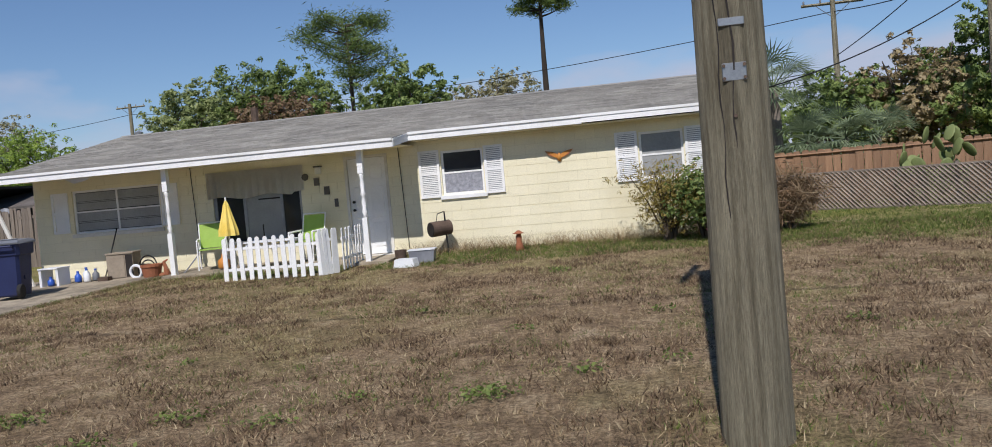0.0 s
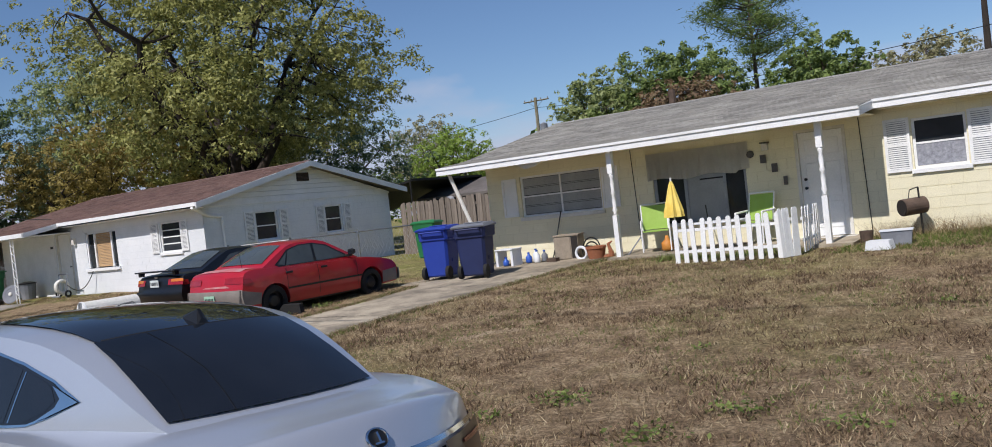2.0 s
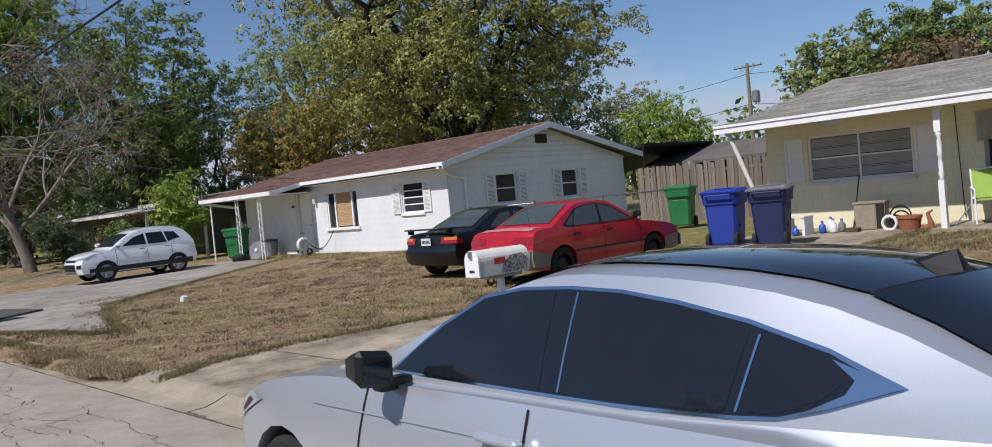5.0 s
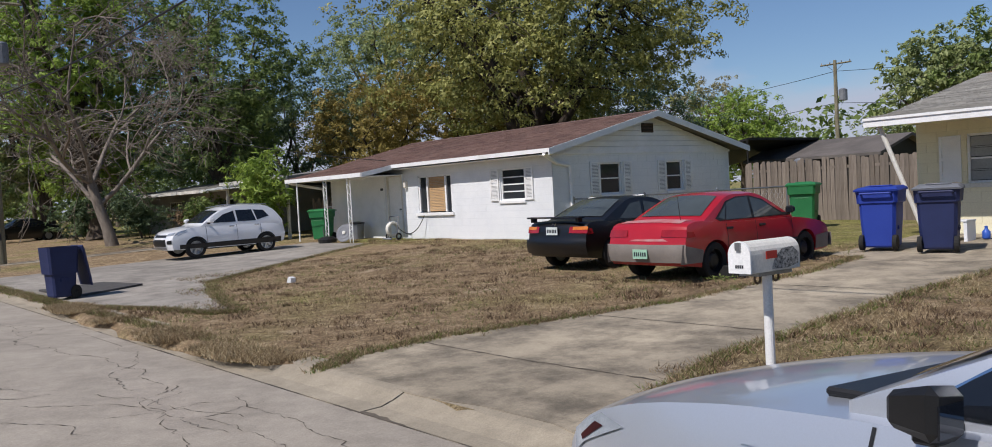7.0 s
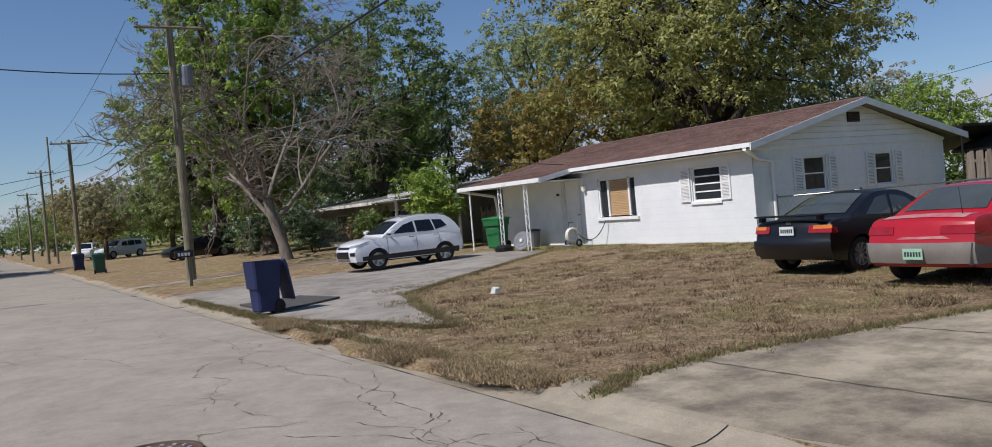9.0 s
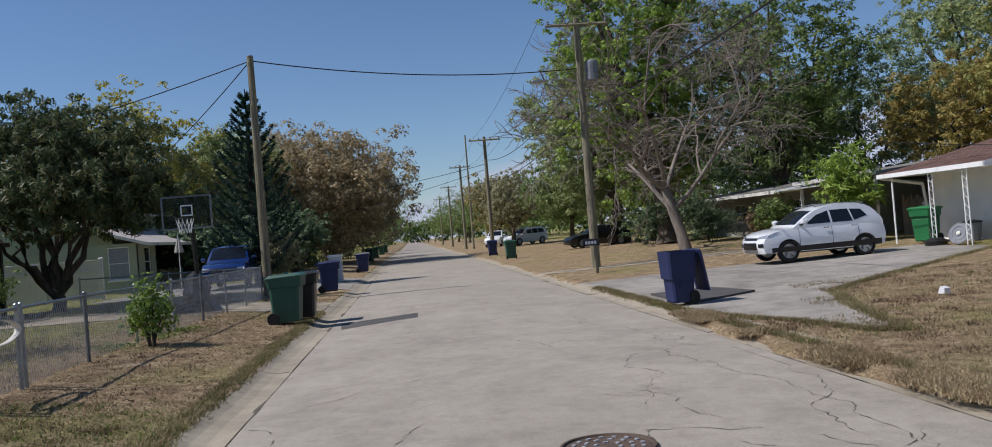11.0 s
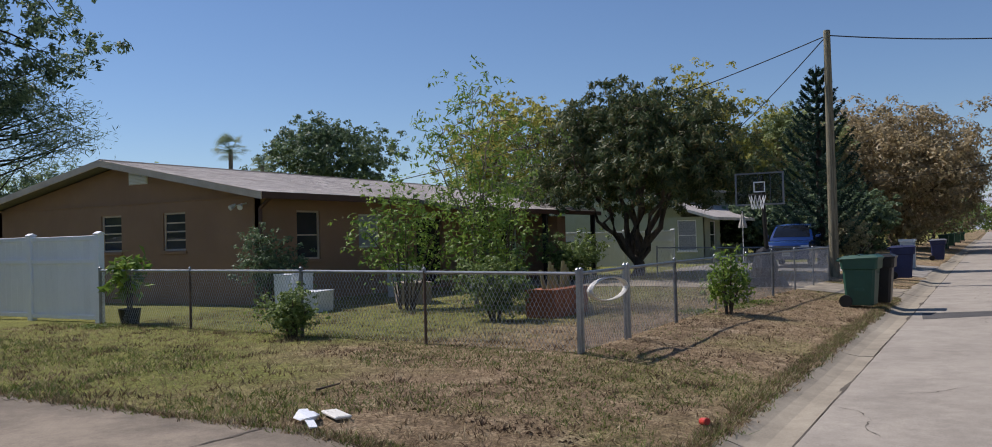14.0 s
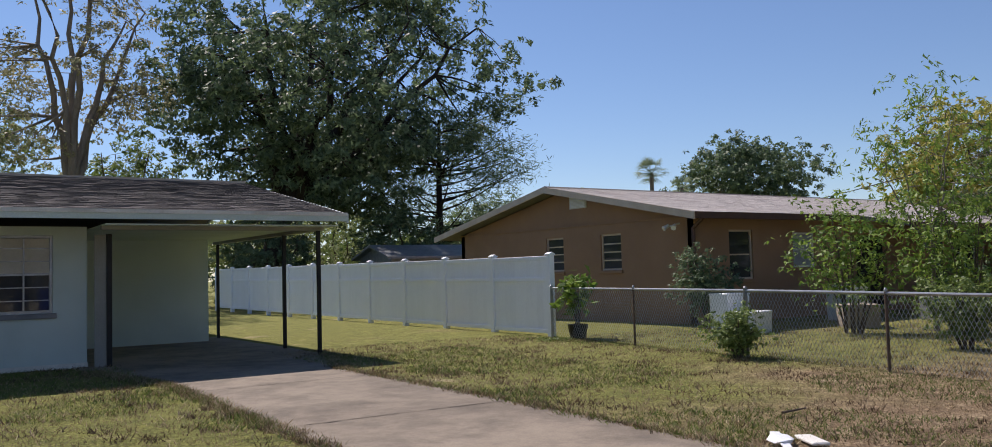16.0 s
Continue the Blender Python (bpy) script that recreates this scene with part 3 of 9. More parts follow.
slab("driveway_1", [(-13.5, 3.62), (-13.8, 4.1), (-13.85, 5.3), (-13.5, 6.6), (-13.0, 8.5), (-12.95, 11.5), (-13.2, 13.4), (-13.9, 13.7), (-13.9, 17.2), (-10.2, 17.2), (-10.6, 14.5), (-10.75, 10), (-10.6, 6.2), (-10.2, 4.7), (-9.6, 3.62)], "drive", "cracked pale concrete driveway slab")
slab("driveway_2", [(-33.2, 3.62), (-33.4, 13.9), (-29.6, 13.9), (-25.6, 8.6), (-23.9, 6.6), (-21.5, 5.7), (-18.6, 4.95), (-18.9, 4.6), (-20.6, 4.3), (-22.6, 3.62)], "gravel", "flared gravelly concrete driveway with dark patch", rag=0.09, seed=4)
slab("driveway_3", [(-13.1, -3.62), (-12.95, -6), (-12.95, -14), (-13.75, -16.4), (-13.75, -23), (-9.9, -23), (-9.9, -16.4), (-10.45, -14), (-10.4, -8), (-10.1, -3.62)], "drive_old", "stained concrete driveway running under the carport", seed=7, rag=0.03)
slab("driveway_4", [(-34.5, -3.62), (-34.5, -16), (-31.2, -16), (-31.2, -3.62)], "drive", "pale concrete driveway crossing the verge", seed=8)
slab("driveway_5", [(-51, -3.62), (-51, -13), (-41.5, -13), (-41.5, -3.62)], "gravel", "grey gravel parking court behind fence", seed=9)
slab("path_1", [(-41.0, 3.62), (-41.0, 15), (-39.6, 15), (-39.6, 3.62)], "drive", "narrow pale concrete path crossing the verge", seed=10)
slab("path_2", [(-10.2, 15.95), (-10.2, 17.25), (-5.4, 17.25), (-5.4, 15.95)], "drive", "worn concrete porch floor", lift=0.05, rag=0.01, seed=11)


def expansion_joint(x0, x1, y, seed):
    """A dark open joint across a driveway slab."""
    rng = np.random.default_rng(seed)
    xs = np.arange(x0, x1, 0.08)
    yy = y + rng.normal(0, 0.006, len(xs)) + 0.05 * np.sin(xs * 0.9 + seed)
    w = np.clip(rng.normal(0.009, 0.005, len(xs)), 0.003, 0.022)
    n = len(xs)
    v = np.concatenate([np.c_[xs, q, [zg(k) + 0.0125 for k in q]] for q in (yy - w, yy + w)])
    i = np.arange(n - 1)
    tagged(raw("slab_joint", v, np.stack([i, i + 1, n + i + 1, n + i], -1), "crack", kind="stuff"), "dark gritty joint across the driveway slab", "joint")


for k, (x0, x1, y) in enumerate(((-13.75, -10.4, 5.0), (-13.4, -10.7, 7.2), (-12.95, -10.8, 10.1), (-13.0, -10.75, 13.0), (-12.9, -10.4, -6.6), (-12.9, -10.45, -9.7), (-12.9, -10.5, -12.9), (-13.6, -10.0, -16.5))):
    expansion_joint(x0, x1, y, 60 + k)


def flat_patch(name, pts, material, label, lift=0.018):
    bm = bmesh.new()
    top = [bm.verts.new((x, y, (float(np.interp(abs(y), [0, 1.6, 3.05], [0, -.012, -.047])) if abs(y) < 3.05 else zg(y)) + lift)) for x, y in pts]
    f = bm.faces.new(top)
    r = bmesh.ops.extrude_face_region(bm, geom=[f])
    for v in r["geom"]:
        if isinstance(v, bmesh.types.BMVert):
            v.co.z -= 0.08
    return tagged(part(name, bm, material), label, "road patch", kind="structure")


flat_patch("asphalt_patch", [(-26.6, -2.75), (-27.9, -2.85), (-28.7, -1.15), (-27.55, -1.15)], "patch", "dark asphalt trench patch in the street", 0.006)
flat_patch("asphalt_patch", [(-24.3, 3.95), (-27.0, 3.95), (-27.0, 5.3), (-25.2, 5.6)], "patch", "dark asphalt patch at the driveway mouth", 0.05)


def crack_lines():
    """Hairline cracks wandering over the street."""
    rng = np.random.default_rng(11)
    pieces = []
    starts = [(-12.2, 2.1, 178, 6.6), (-12.6, 2.4, 196, 2.2), (-13.4, 2.0, 216, 1.6), (-12.9, 1.3, 205, 1.6), (-11.4, 2.2, 176, 1.5), (-14.4, 2.1, 178, 8.2), (-16.2, 0.9, 172, 3.9), (-16.9, 0.6, 60, 0.7),
              (-15.4, 1.3, 197, 1.8), (-15.8, -2.4, 188, 2.4), (-17.9, -2.6, 108, 2.2), (-15.2, -1.6, 170, 1.5), (-22, -0.4, 188, 1.4), (-11.8, 1.6, 160, 3.2), (-10.2, 2.6, 185, 3.4), (-13.2, 2.6, 230, 1.2),
              (-18.4, 2.1, 183, 7.0), (-20, 0.8, 181, 9.0), (-24, -1.6, 178, 8.0), (-9.6, 0.4, 176, 6.0), (-8.6, 2.2, 200, 2.4), (-12.8, 1.9, 95, 1.0), (-14.9, 1.5, 250, 1.1), (-16.6, 1.9, 262, 1.2), (-28, 1.4, 180, 14), (-30, -1.2, 180, 14)]
    for x, y, ang, ln in starts:
        a, p, pts = math.radians(ang), np.array([x, y]), []
        heading = a
        for _ in range(int(ln / 0.07)):
            pts.append(p.copy())
            heading += rng.normal(0, 0.3)
            heading += (a - heading) * 0.22
            p = p + 0.07 * np.array([math.cos(heading), math.sin(heading)])
        pts = np.array([q for q in pts if abs(q[1]) < 2.95])
        if len(pts) < 4:
            continue
        pts = pts + rng.normal(0, 0.014, pts.shape)
        w = np.clip(rng.normal(0.003, 0.0028, len(pts)), 0.0006, 0.011)
        z = np.interp(np.abs(pts[:, 1]), [0, 1.6, 3.05], [0, -0.012, -0.047]) + 0.004
        d = np.gradient(pts, axis=0)
        nrm = np.stack([-d[:, 1], d[:, 0]], -1) / (np.linalg.norm(d, axis=1, keepdims=True) + 1e-9)
        L, R = pts + nrm * w[:, None], pts - nrm * w[:, None]
        v = np.concatenate([np.c_[L, z], np.c_[R, z]])
        n = len(pts)
        i = np.arange(n - 1)
        pieces.append((v, np.stack([i, i + 1, n + i + 1, n + i], -1)))
    v, f = joined(pieces)
    ob = raw("street_cracks", v, f, "crack", kind="stuff")
    tagged(ob, "thin dark cracks across the pale street", "cracks")


crack_lines()


def gutter_joint(side, y, seed):
    """Dark grit in the joint between street and gutter, wider where it has broken open."""
    rng = np.random.default_rng(seed)
    xs = np.arange(-60, 10, 0.09)
    wide = np.array([max(0.0, noise.noise((x * 0.8, seed, 0)) - 0.05) * 0.11 + max(0.0, noise.noise((x * 4.0, seed, 2))) * 0.02 for x in xs]) + 0.006
    off = np.array([noise.noise((x * 1.3, seed, 5)) * 0.012 for x in xs])
    wide *= rng.uniform(0.6, 1.2, len(xs))
    z = -0.0435
    v = np.concatenate([np.c_[xs, side * (y - wide * 0.35 + off), np.full(len(xs), z)], np.c_[xs, side * (y + wide + off), np.full(len(xs), z - 0.001)]])
    n = len(xs)
    i = np.arange(n - 1)
    tagged(raw("gutter_grit", v, np.stack([i, i + 1, n + i + 1, n + i], -1), "crack", kind="stuff"), "dark grit and dirt packed in the gutter joint", "dirt")


gutter_joint(1, 3.13, 3)
gutter_joint(-1, 3.008, 9)


def manhole(x, y):
    t = thing("manhole_cover", "round cast iron manhole cover with raised ribs", "manhole cover", pose(x, y, 0.002))
    part("frame", torus(bmesh.new(), (0, 0, 0.004), 0.36, 0.022, seg=32), "rust", t)
    part("lid", lathe([(0.33, -0.02), (0.335, 0.008), (0.3, 0.012), (0.02, 0.012)], 32), "rust", t, smooth=False)
    for r in (0.1, 0.19, 0.27):
        for i in range(int(r * 60)):
            a = 2 * math.pi * i / int(r * 60)
            part("rib", boxes((-0.014, 0.014, -0.018, 0.018, 0.011, 0.021)), "wire", t).matrix_basis = pose(r * math.cos(a), r * math.sin(a), 0, 0, 0, math.degrees(a))


manhole(-14.75, 0.2)

# ---- walls, roofs, windows ----
def cut(rect, hole):
    a0, a1, b0, b1 = rect
    c0, c1, d0, d1 = hole
    if c0 >= a1 or c1 <= a0 or d0 >= b1 or d1 <= b0:
        return [rect]
    out = []
    if c0 > a0:
        out.append((a0, c0, b0, b1))
    if c1 < a1:
        out.append((c1, a1, b0, b1))
    m0, m1 = max(a0, c0), min(a1, c1)
    if d0 > b0:
        out.append((m0, m1, b0, d0))
    if d1 < b1:
        out.append((m0, m1, d1, b1))
    return out


def minus(rects, holes):
    for h in holes:
        rects = [r for q in rects for r in cut(q, h)]
    return [r for r in rects if r[1] - r[0] > 0.015 and r[3] - r[2] > 0.015]


def on(axis, at, out, u0, u1, d0, d1, z0, z1):
    """A box on a wall: u along it, d outwards from its face, z up."""
    lo, hi = sorted((at + out * d0, at + out * d1))
    return (u0, u1, lo, hi, z0, z1) if axis == "y" else (lo, hi, u0, u1, z0, z1)


def wall(name, axis, at, out, u0, u1, z0, z1, holes, core, thick=0.2, parent=None, label=""):
    us = sorted({u0, u1, *(min(max(v, u0), u1) for h in holes for v in h[:2])})
    zs = sorted({z0, z1, *(min(max(v, z0), z1) for h in holes for v in h[2:])})
    bm, made = bmesh.new(), {}

    def corner(i, j, back):
        if (i, j, back) not in made:
            d = -thick if back else 0.0
            p = on(axis, at, out, us[i], us[i], d, d, zs[j], zs[j])
            made[i, j, back] = bm.verts.new(p[0::2])
        return made[i, j, back]

    def solid(i, j):
        if not (0 <= i < len(us) - 1 and 0 <= j < len(zs) - 1):
            return False
        u, z = (us[i] + us[i + 1]) / 2, (zs[j] + zs[j + 1]) / 2
        return not any(h[0] < u < h[1] and h[2] < z < h[3] for h in holes)
    for i in range(len(us) - 1):
        for j in range(len(zs) - 1):
            if not solid(i, j):
                continue
            ring = ((i, j), (i + 1, j), (i + 1, j + 1), (i, j + 1))
            for back in (0, 1):
                bm.faces.new([corner(*q, back) for q in ring])
            for k, (di, dj) in enumerate(((0, -1), (1, 0), (0, 1), (-1, 0))):
                if not solid(i + di, j + dj):
                    p, q = ring[k], ring[(k + 1) % 4]
                    bm.faces.new((corner(*p, 0), corner(*q, 0), corner(*q, 1), corner(*p, 1)))
    return part(name, bm, core, parent, label)


def box_arrays(b):
    x0, x1, y0, y1, z0, z1 = b
    v = np.array([(x, y, z) for z in (z0, z1) for y in (y0, y1) for x in (x0, x1)])
    return v, np.array([(0, 1, 3, 2), (4, 6, 7, 5), (0, 4, 5, 1), (2, 3, 7, 6), (0, 2, 6, 4), (1, 5, 7, 3)])


def courses(name, axis, at, out, u0, u1, z0, z1, holes, material, parent, proud=0.006, bw=0.4, bh=0.2, singles=0, joint=0.004):
    """Painted blocks in running bond, each with its own edges."""
    rects, row, z = [], 0, z0
    while z < z1 - 0.03:
        u = u0 - (bw / 2 if row % 2 else 0)
        while u < u1:
            a, b = max(u, u0) + joint, min(u + bw, u1) - joint
            if b - a > 0.03:
                rects += minus([(a, b, z + joint, min(z + bh, z1) - joint)], holes)
            u += bw
        z += bh
        row += 1
    random.Random(3).shuffle(rects)
    for r in rects[:singles]:
        part(name, boxes(on(axis, at, out, r[0], r[1], 0, proud, r[2], r[3])), material, parent)
    rest = rects[singles:]
    if rest:
        v, f = joined([box_arrays(on(axis, at, out, r[0], r[1], 0, proud, r[2], r[3])) for r in rest])
        raw(name + "_field", v, f, material, parent, kind="stuff")


def shingles(name, o, u, vv, material, parent, tab=0.33, rise=0.15, seed=2, butt=0.016):
    """Overlapping roof tabs on a plane from corner o, along u and up vv."""
    rng = np.random.default_rng(seed)
    o, u, vv = map(np.array, (o, u, vv))
    lu, lv = np.linalg.norm(u), np.linalg.norm(vv)
    eu, ev = u / lu, vv / lv
    en = np.cross(eu, ev)
    if en[2] < 0:
        en = -en
    rows, cols = int(lv / rise), int(lu / tab) + 1
    r, c = np.meshgrid(np.arange(rows), np.arange(cols + 1), indexing="ij")
    r, c = r.ravel(), c.ravel()
    a = np.clip(c * tab - (r % 2) * tab / 2 + 0.003, 0, lu)
    b = np.clip(c * tab - (r % 2) * tab / 2 + tab - 0.003, 0, lu)
    keep = b - a > 0.02
    r, a, b = r[keep], a[keep], b[keep]
    n = len(r)
    v0 = r * rise + rng.uniform(-0.006, 0.006, n)
    v1 = np.minimum(v0 + rise * 1.35, lv)
    t0 = butt * (1 + rng.uniform(0, 0.5, n))
    P = lambda s, t, h: o + s[:, None] * eu + t[:, None] * ev + h[:, None] * en
    k = np.zeros(n)
    verts = np.stack([P(a, v0, k), P(b, v0, k), P(b, v1, k), P(a, v1, k), P(a, v0, t0), P(b, v0, t0), P(b, v1, k + 0.003), P(a, v1, k + 0.003)], 1).reshape(-1, 3)
    q = np.array([(4, 5, 6, 7), (0, 1, 5, 4), (1, 2, 6, 5), (3, 0, 4, 7)])
    f = (np.arange(n)[:, None, None] * 8 + q[None]).reshape(-1, 4)
    return raw(name, verts, f, material, parent, kind="stuff")


def roof_slope(house, x0, x1, ye, ze, yr, zr, material, seed=2, thick=0.1, deck="roof_deck", butt=0.016):
    """One slope of a gable roof that runs along x, from eave to ridge."""
    dz = thick
    part("roof_deck", prism([(ye, ze - dz), (yr, zr - dz), (yr, zr), (ye, ze)], x0, x1, "x"), deck, house)
    shingles("shingle_field", (x0, ye, ze + 0.003), (x1 - x0, 0, 0), (0, yr - ye, zr - ze), material, house, seed=seed, butt=butt)


def ridge_cap(house, x0, x1, y, z, material):
    x = x0
    while x < x1 - 0.05:
        e = min(x + 0.3, x1)
        part("ridge_cap", prism([(y - 0.14, z - 0.012), (y, z + 0.035), (y + 0.14, z - 0.012), (y, z + 0.012)], x, e - 0.006, "x"), material, house)
        x += 0.3


def sash(axis, at, out, u0, u1, z0, z1, house, bars=1, mull=0, depth=0.07, frame_mat="white", fill="window", sill=True, name="window", blind=None, sill_mat=None):
    """A framed window set back in its opening, with panes, rails and a sill."""
    w = part(name, bmesh.new(), frame_mat, house)
    fw = 0.045
    fr = bmesh.new()
    for b in ((u0, u0 + fw, z0, z1), (u1 - fw, u1, z0, z1), (u0 + fw, u1 - fw, z0, z0 + fw), (u0 + fw, u1 - fw, z1 - fw, z1)):
        box(fr, *on(axis, at, out, b[0], b[1], -depth - 0.03, -depth + 0.03, b[2], b[3]))
    part("frame", fr, frame_mat, w)
    n = mull + 1
    span = (u1 - u0 - 2 * fw) / n
    for i in range(n):
        a, b = u0 + fw + i * span, u0 + fw + (i + 1) * span
        if i:
            part("mullion", boxes(on(axis, at, out, a - 0.02, a + 0.02, -depth - 0.02, -depth + 0.02, z0 + fw, z1 - fw)), frame_mat, w)
        hs = (z1 - z0 - 2 * fw) / (bars + 1)
        for k in range(bars + 1):
            zz = z0 + fw + k * hs
            part("pane", boxes(on(axis, at, out, a + 0.005, b - 0.005, -depth - 0.008, -depth, zz + 0.004, zz + hs - 0.004)), fill, w)
            if k:
                part("rail", boxes(on(axis, at, out, a, b, -depth - 0.015, -depth + 0.018, zz - 0.017, zz + 0.017)), frame_mat, w)
    if blind:
        part("blind", boxes(on(axis, at, out, u0 + fw, u1 - fw, -depth - 0.05, -depth - 0.04, z0 + fw, z1 - fw)), blind, w)
    if sill:
        part("sill", boxes(on(axis, at, out, u0 - 0.05, u1 + 0.05, -0.03, 0.05, z0 - 0.085, z0 - 0.003), bevel=0.006), sill_mat or frame_mat, w)
    return w


def shutter(axis, at, out, u0, u1, z0, z1, house, material="white", louvred=True):
    s = part("shutter", bmesh.new(), material, house)
    fw = 0.05
    zm = (z0 + z1) / 2
    for b in ((u0, u0 + fw, z0, z1), (u1 - fw, u1, z0, z1), (u0 + fw, u1 - fw, z0, z0 + fw), (u0 + fw, u1 - fw, z1 - fw, z1), (u0 + fw, u1 - fw, zm - fw / 2, zm + fw / 2)):
        part("stile", boxes(on(axis, at, out, b[0], b[1], 0.012, 0.045, b[2], b[3])), material, s)
    bm = bmesh.new()
    if louvred:
        for lo, hi in ((z0 + fw, zm - fw / 2), (zm + fw / 2, z1 - fw)):
            n = int((hi - lo) / 0.036)
            for i in range(n):
                zz = lo + (i + 0.1) * (hi - lo) / n
                box(bm, *on(axis, at, out, u0 + fw, u1 - fw, 0.015, 0.034, zz, zz + 0.026))
        part("louvres", bm, material, s)
    part("backing", boxes(on(axis, at, out, u0 + fw, u1 - fw, 0.010, 0.014, z0 + fw, z1 - fw)), material if not louvred else "grey_lid", s)
    return s


def fascia(house, pts, material="white", h=0.15, t=0.035, name="fascia"):
    """A board along the eave from point to point, its top edge at the points."""
    for (x0, y0, z0), (x1, y1, z1) in zip(pts, pts[1:]):
        d = Vector((x1 - x0, y1 - y0, 0)).normalized()
        n = Vector((d.y, -d.x, 0)) * t / 2
        bm = bmesh.new()
        vs = [bm.verts.new(Vector(p) + s * n + Vector((0, 0, dz))) for p in ((x0, y0, z0), (x1, y1, z1)) for s in (-1, 1) for dz in (-h, 0)]
        bmesh.ops.convex_hull(bm, input=vs)
        part(name, bm, material, house)


# ---- yellow house ----
def yellow_house():
    h = thing("yellow_house", "pale yellow painted block ranch house with grey shingle roof", "house")
    X0, X1, Y, Z0, Z1 = -14.0, 1.42, 17.3, 0.22, 2.7
    holes = [(-13.05, -10.9, 1.37, 2.32), (-9.65, -7.62, 0.9, 2.4), (-6.6, -5.7, 0.42, 2.47), (-4.55, -3.68, 1.53, 2.43), (-0.57, 0.27, 1.53, 2.43)]
    wall("wall", "y", Y, -1, X0, X1, Z0, Z1, holes, "cream_core", parent=h)
    courses("block", "y", Y, -1, X0, X1, Z0 - 0.02, Z1, holes, "cream", h, singles=280)
    wall("wall", "x", X0, -1, Y + 0.002, Y + 7.9, Z0, Z1, [], "cream_core", parent=h)
    courses("block", "x", X0, -1, Y + 0.01, Y + 7.9, Z0 - 0.02, Z1, [], "cream", h)
    wall("wall", "x", X1, 1, Y + 0.002, Y + 7.9, Z0, Z1, [], "cream_core", parent=h)
    courses("block", "x", X1, 1, Y + 0.01, Y + 7.9, Z0 - 0.02, Z1, [], "cream", h)
    wall("wall", "y", Y + 7.9, 1, X0, X1, Z0, Z1, [], "cream_core", parent=h)
    for x in (X0, X1):
        part("gable", prism([(Y, Z1), (Y + 7.9, Z1), (Y + 3.95, 3.62)], x - 0.06, x + 0.06, "x"), "cream_core", h)
    yr, zr, RX0, RX1 = 21.25, 3.78, -14.3, 1.72
    roof_slope(h, RX0, RX1, 16.88, 2.83, yr, zr, "shingle_grey")
    roof_slope(h, RX0, RX1, 25.65, 2.83, yr, zr, "shingle_grey", 4)
    ridge_cap(h, RX0, RX1, yr, zr, "shingle_grey")
    # the porch roof runs on from the main slope
    part("porch_deck", prism([(15.86, 2.60), (16.9, 2.735), (16.9, 2.835), (15.86, 2.70)], RX0, -5.08, "x"), "roof_deck", h)
    shingles("shingle_field", (RX0, 15.86, 2.703), (-5.08 - RX0, 0, 0), (0, 1.06, 0.135), "shingle_grey", h, seed=9)
    part("porch_ceiling", boxes((-14.0, -5.1, 15.95, 17.28, 2.585, 2.6)), "cream_core", h)
    part("soffit", boxes((-5.0, 1.6, 16.9, 17.29, 2.66, 2.68)), "cream_core", h)
    fascia(h, [(-5.06, 16.86, 2.83), (-1.6, 16.86, 2.83)])
    fascia(h, [(-1.6, 16.85, 2.845), (1.74, 16.85, 2.845)])
    fascia(h, [(-5.06, 16.835, 2.85), (1.74, 16.835, 2.85)], h=0.05, name="drip_edge")
    fascia(h, [(-14.32, 15.84, 2.69), (-5.06, 15.84, 2.69)], h=0.15)
    fascia(h, [(-14.32, 15.815, 2.71), (-5.06, 15.815, 2.71)], h=0.05, name="drip_edge")
    fascia(h, [(-5.07, 15.84, 2.69), (-5.07, 16.86, 2.83)])
    for x in (RX0 - 0.02, RX1 + 0.02):
        fascia(h, [(x, 16.0 if x < 0 else 16.86, 2.72 if x < 0 else 2.83), (x, 16.88, 2.83), (x, yr, zr), (x, 25.65, 2.83)] if x < 0 else [(x, 16.86, 2.83), (x, yr, zr), (x, 25.65, 2.83)])
    # sagging torn soffit board
    part("torn_soffit", prism([(-12.25, 2.58), (-11.75, 2.585), (-11.5, 2.56), (-11.7, 2.47), (-11.95, 2.43), (-12.1, 2.5)], 15.95, 15.97), "dull_white", h, "peeling torn soffit scrap")
    for x in (-9.97, -5.82):
        p = part("porch_post", boxes((x - 0.055, x + 0.055, 16.02, 16.13, 2.1, 2.6)), "white", h, "turned white wooden porch post")
        part("shaft", boxes((x - 0.05, x + 0.05, 16.025, 16.125, 0.36, 1.25)), "white", p)
        part("turning", lathe([(0.05, 1.25), (0.03, 1.3), (0.055, 1.36), (0.036, 1.42), (0.045, 1.55), (0.03, 1.66), (0.056, 1.7), (0.034, 1.76), (0.046, 1.9), (0.032, 2.0), (0.055, 2.06), (0.05, 2.1)], 14, (x, 16.075, 0)), "white", p, smooth=True)
    part("leaning_prop", rods(((-14.1, 15.98, 2.6), (-13.35, 16.2, 0.36), 0.045, 0.045)), "dull_white", h, "slanted white timber prop")
    # large bedroom window
    sash("y", Y, -1, -13.05, -10.9, 1.37, 2.32, h, 1, 1, fill="window", blind="blind", sill_mat="dull_white")
    w = part("screen_slats", bmesh.new(), "blind", h)
    for x0, x1 in ((-13.0, -12.0), (-11.95, -10.95)):
        for z in (1.62, 2.06):
            part("crossbar", boxes((x0, x1, 17.355, 17.368, z - 0.012, z + 0.012)), "blind", w)
        for z0, z1 in ((1.43, 1.6), (1.64, 1.83), (1.88, 2.04), (2.08, 2.26)):
            part("shade", boxes((x0, x1, 17.362, 17.367, z0, z1)), "blind", w)
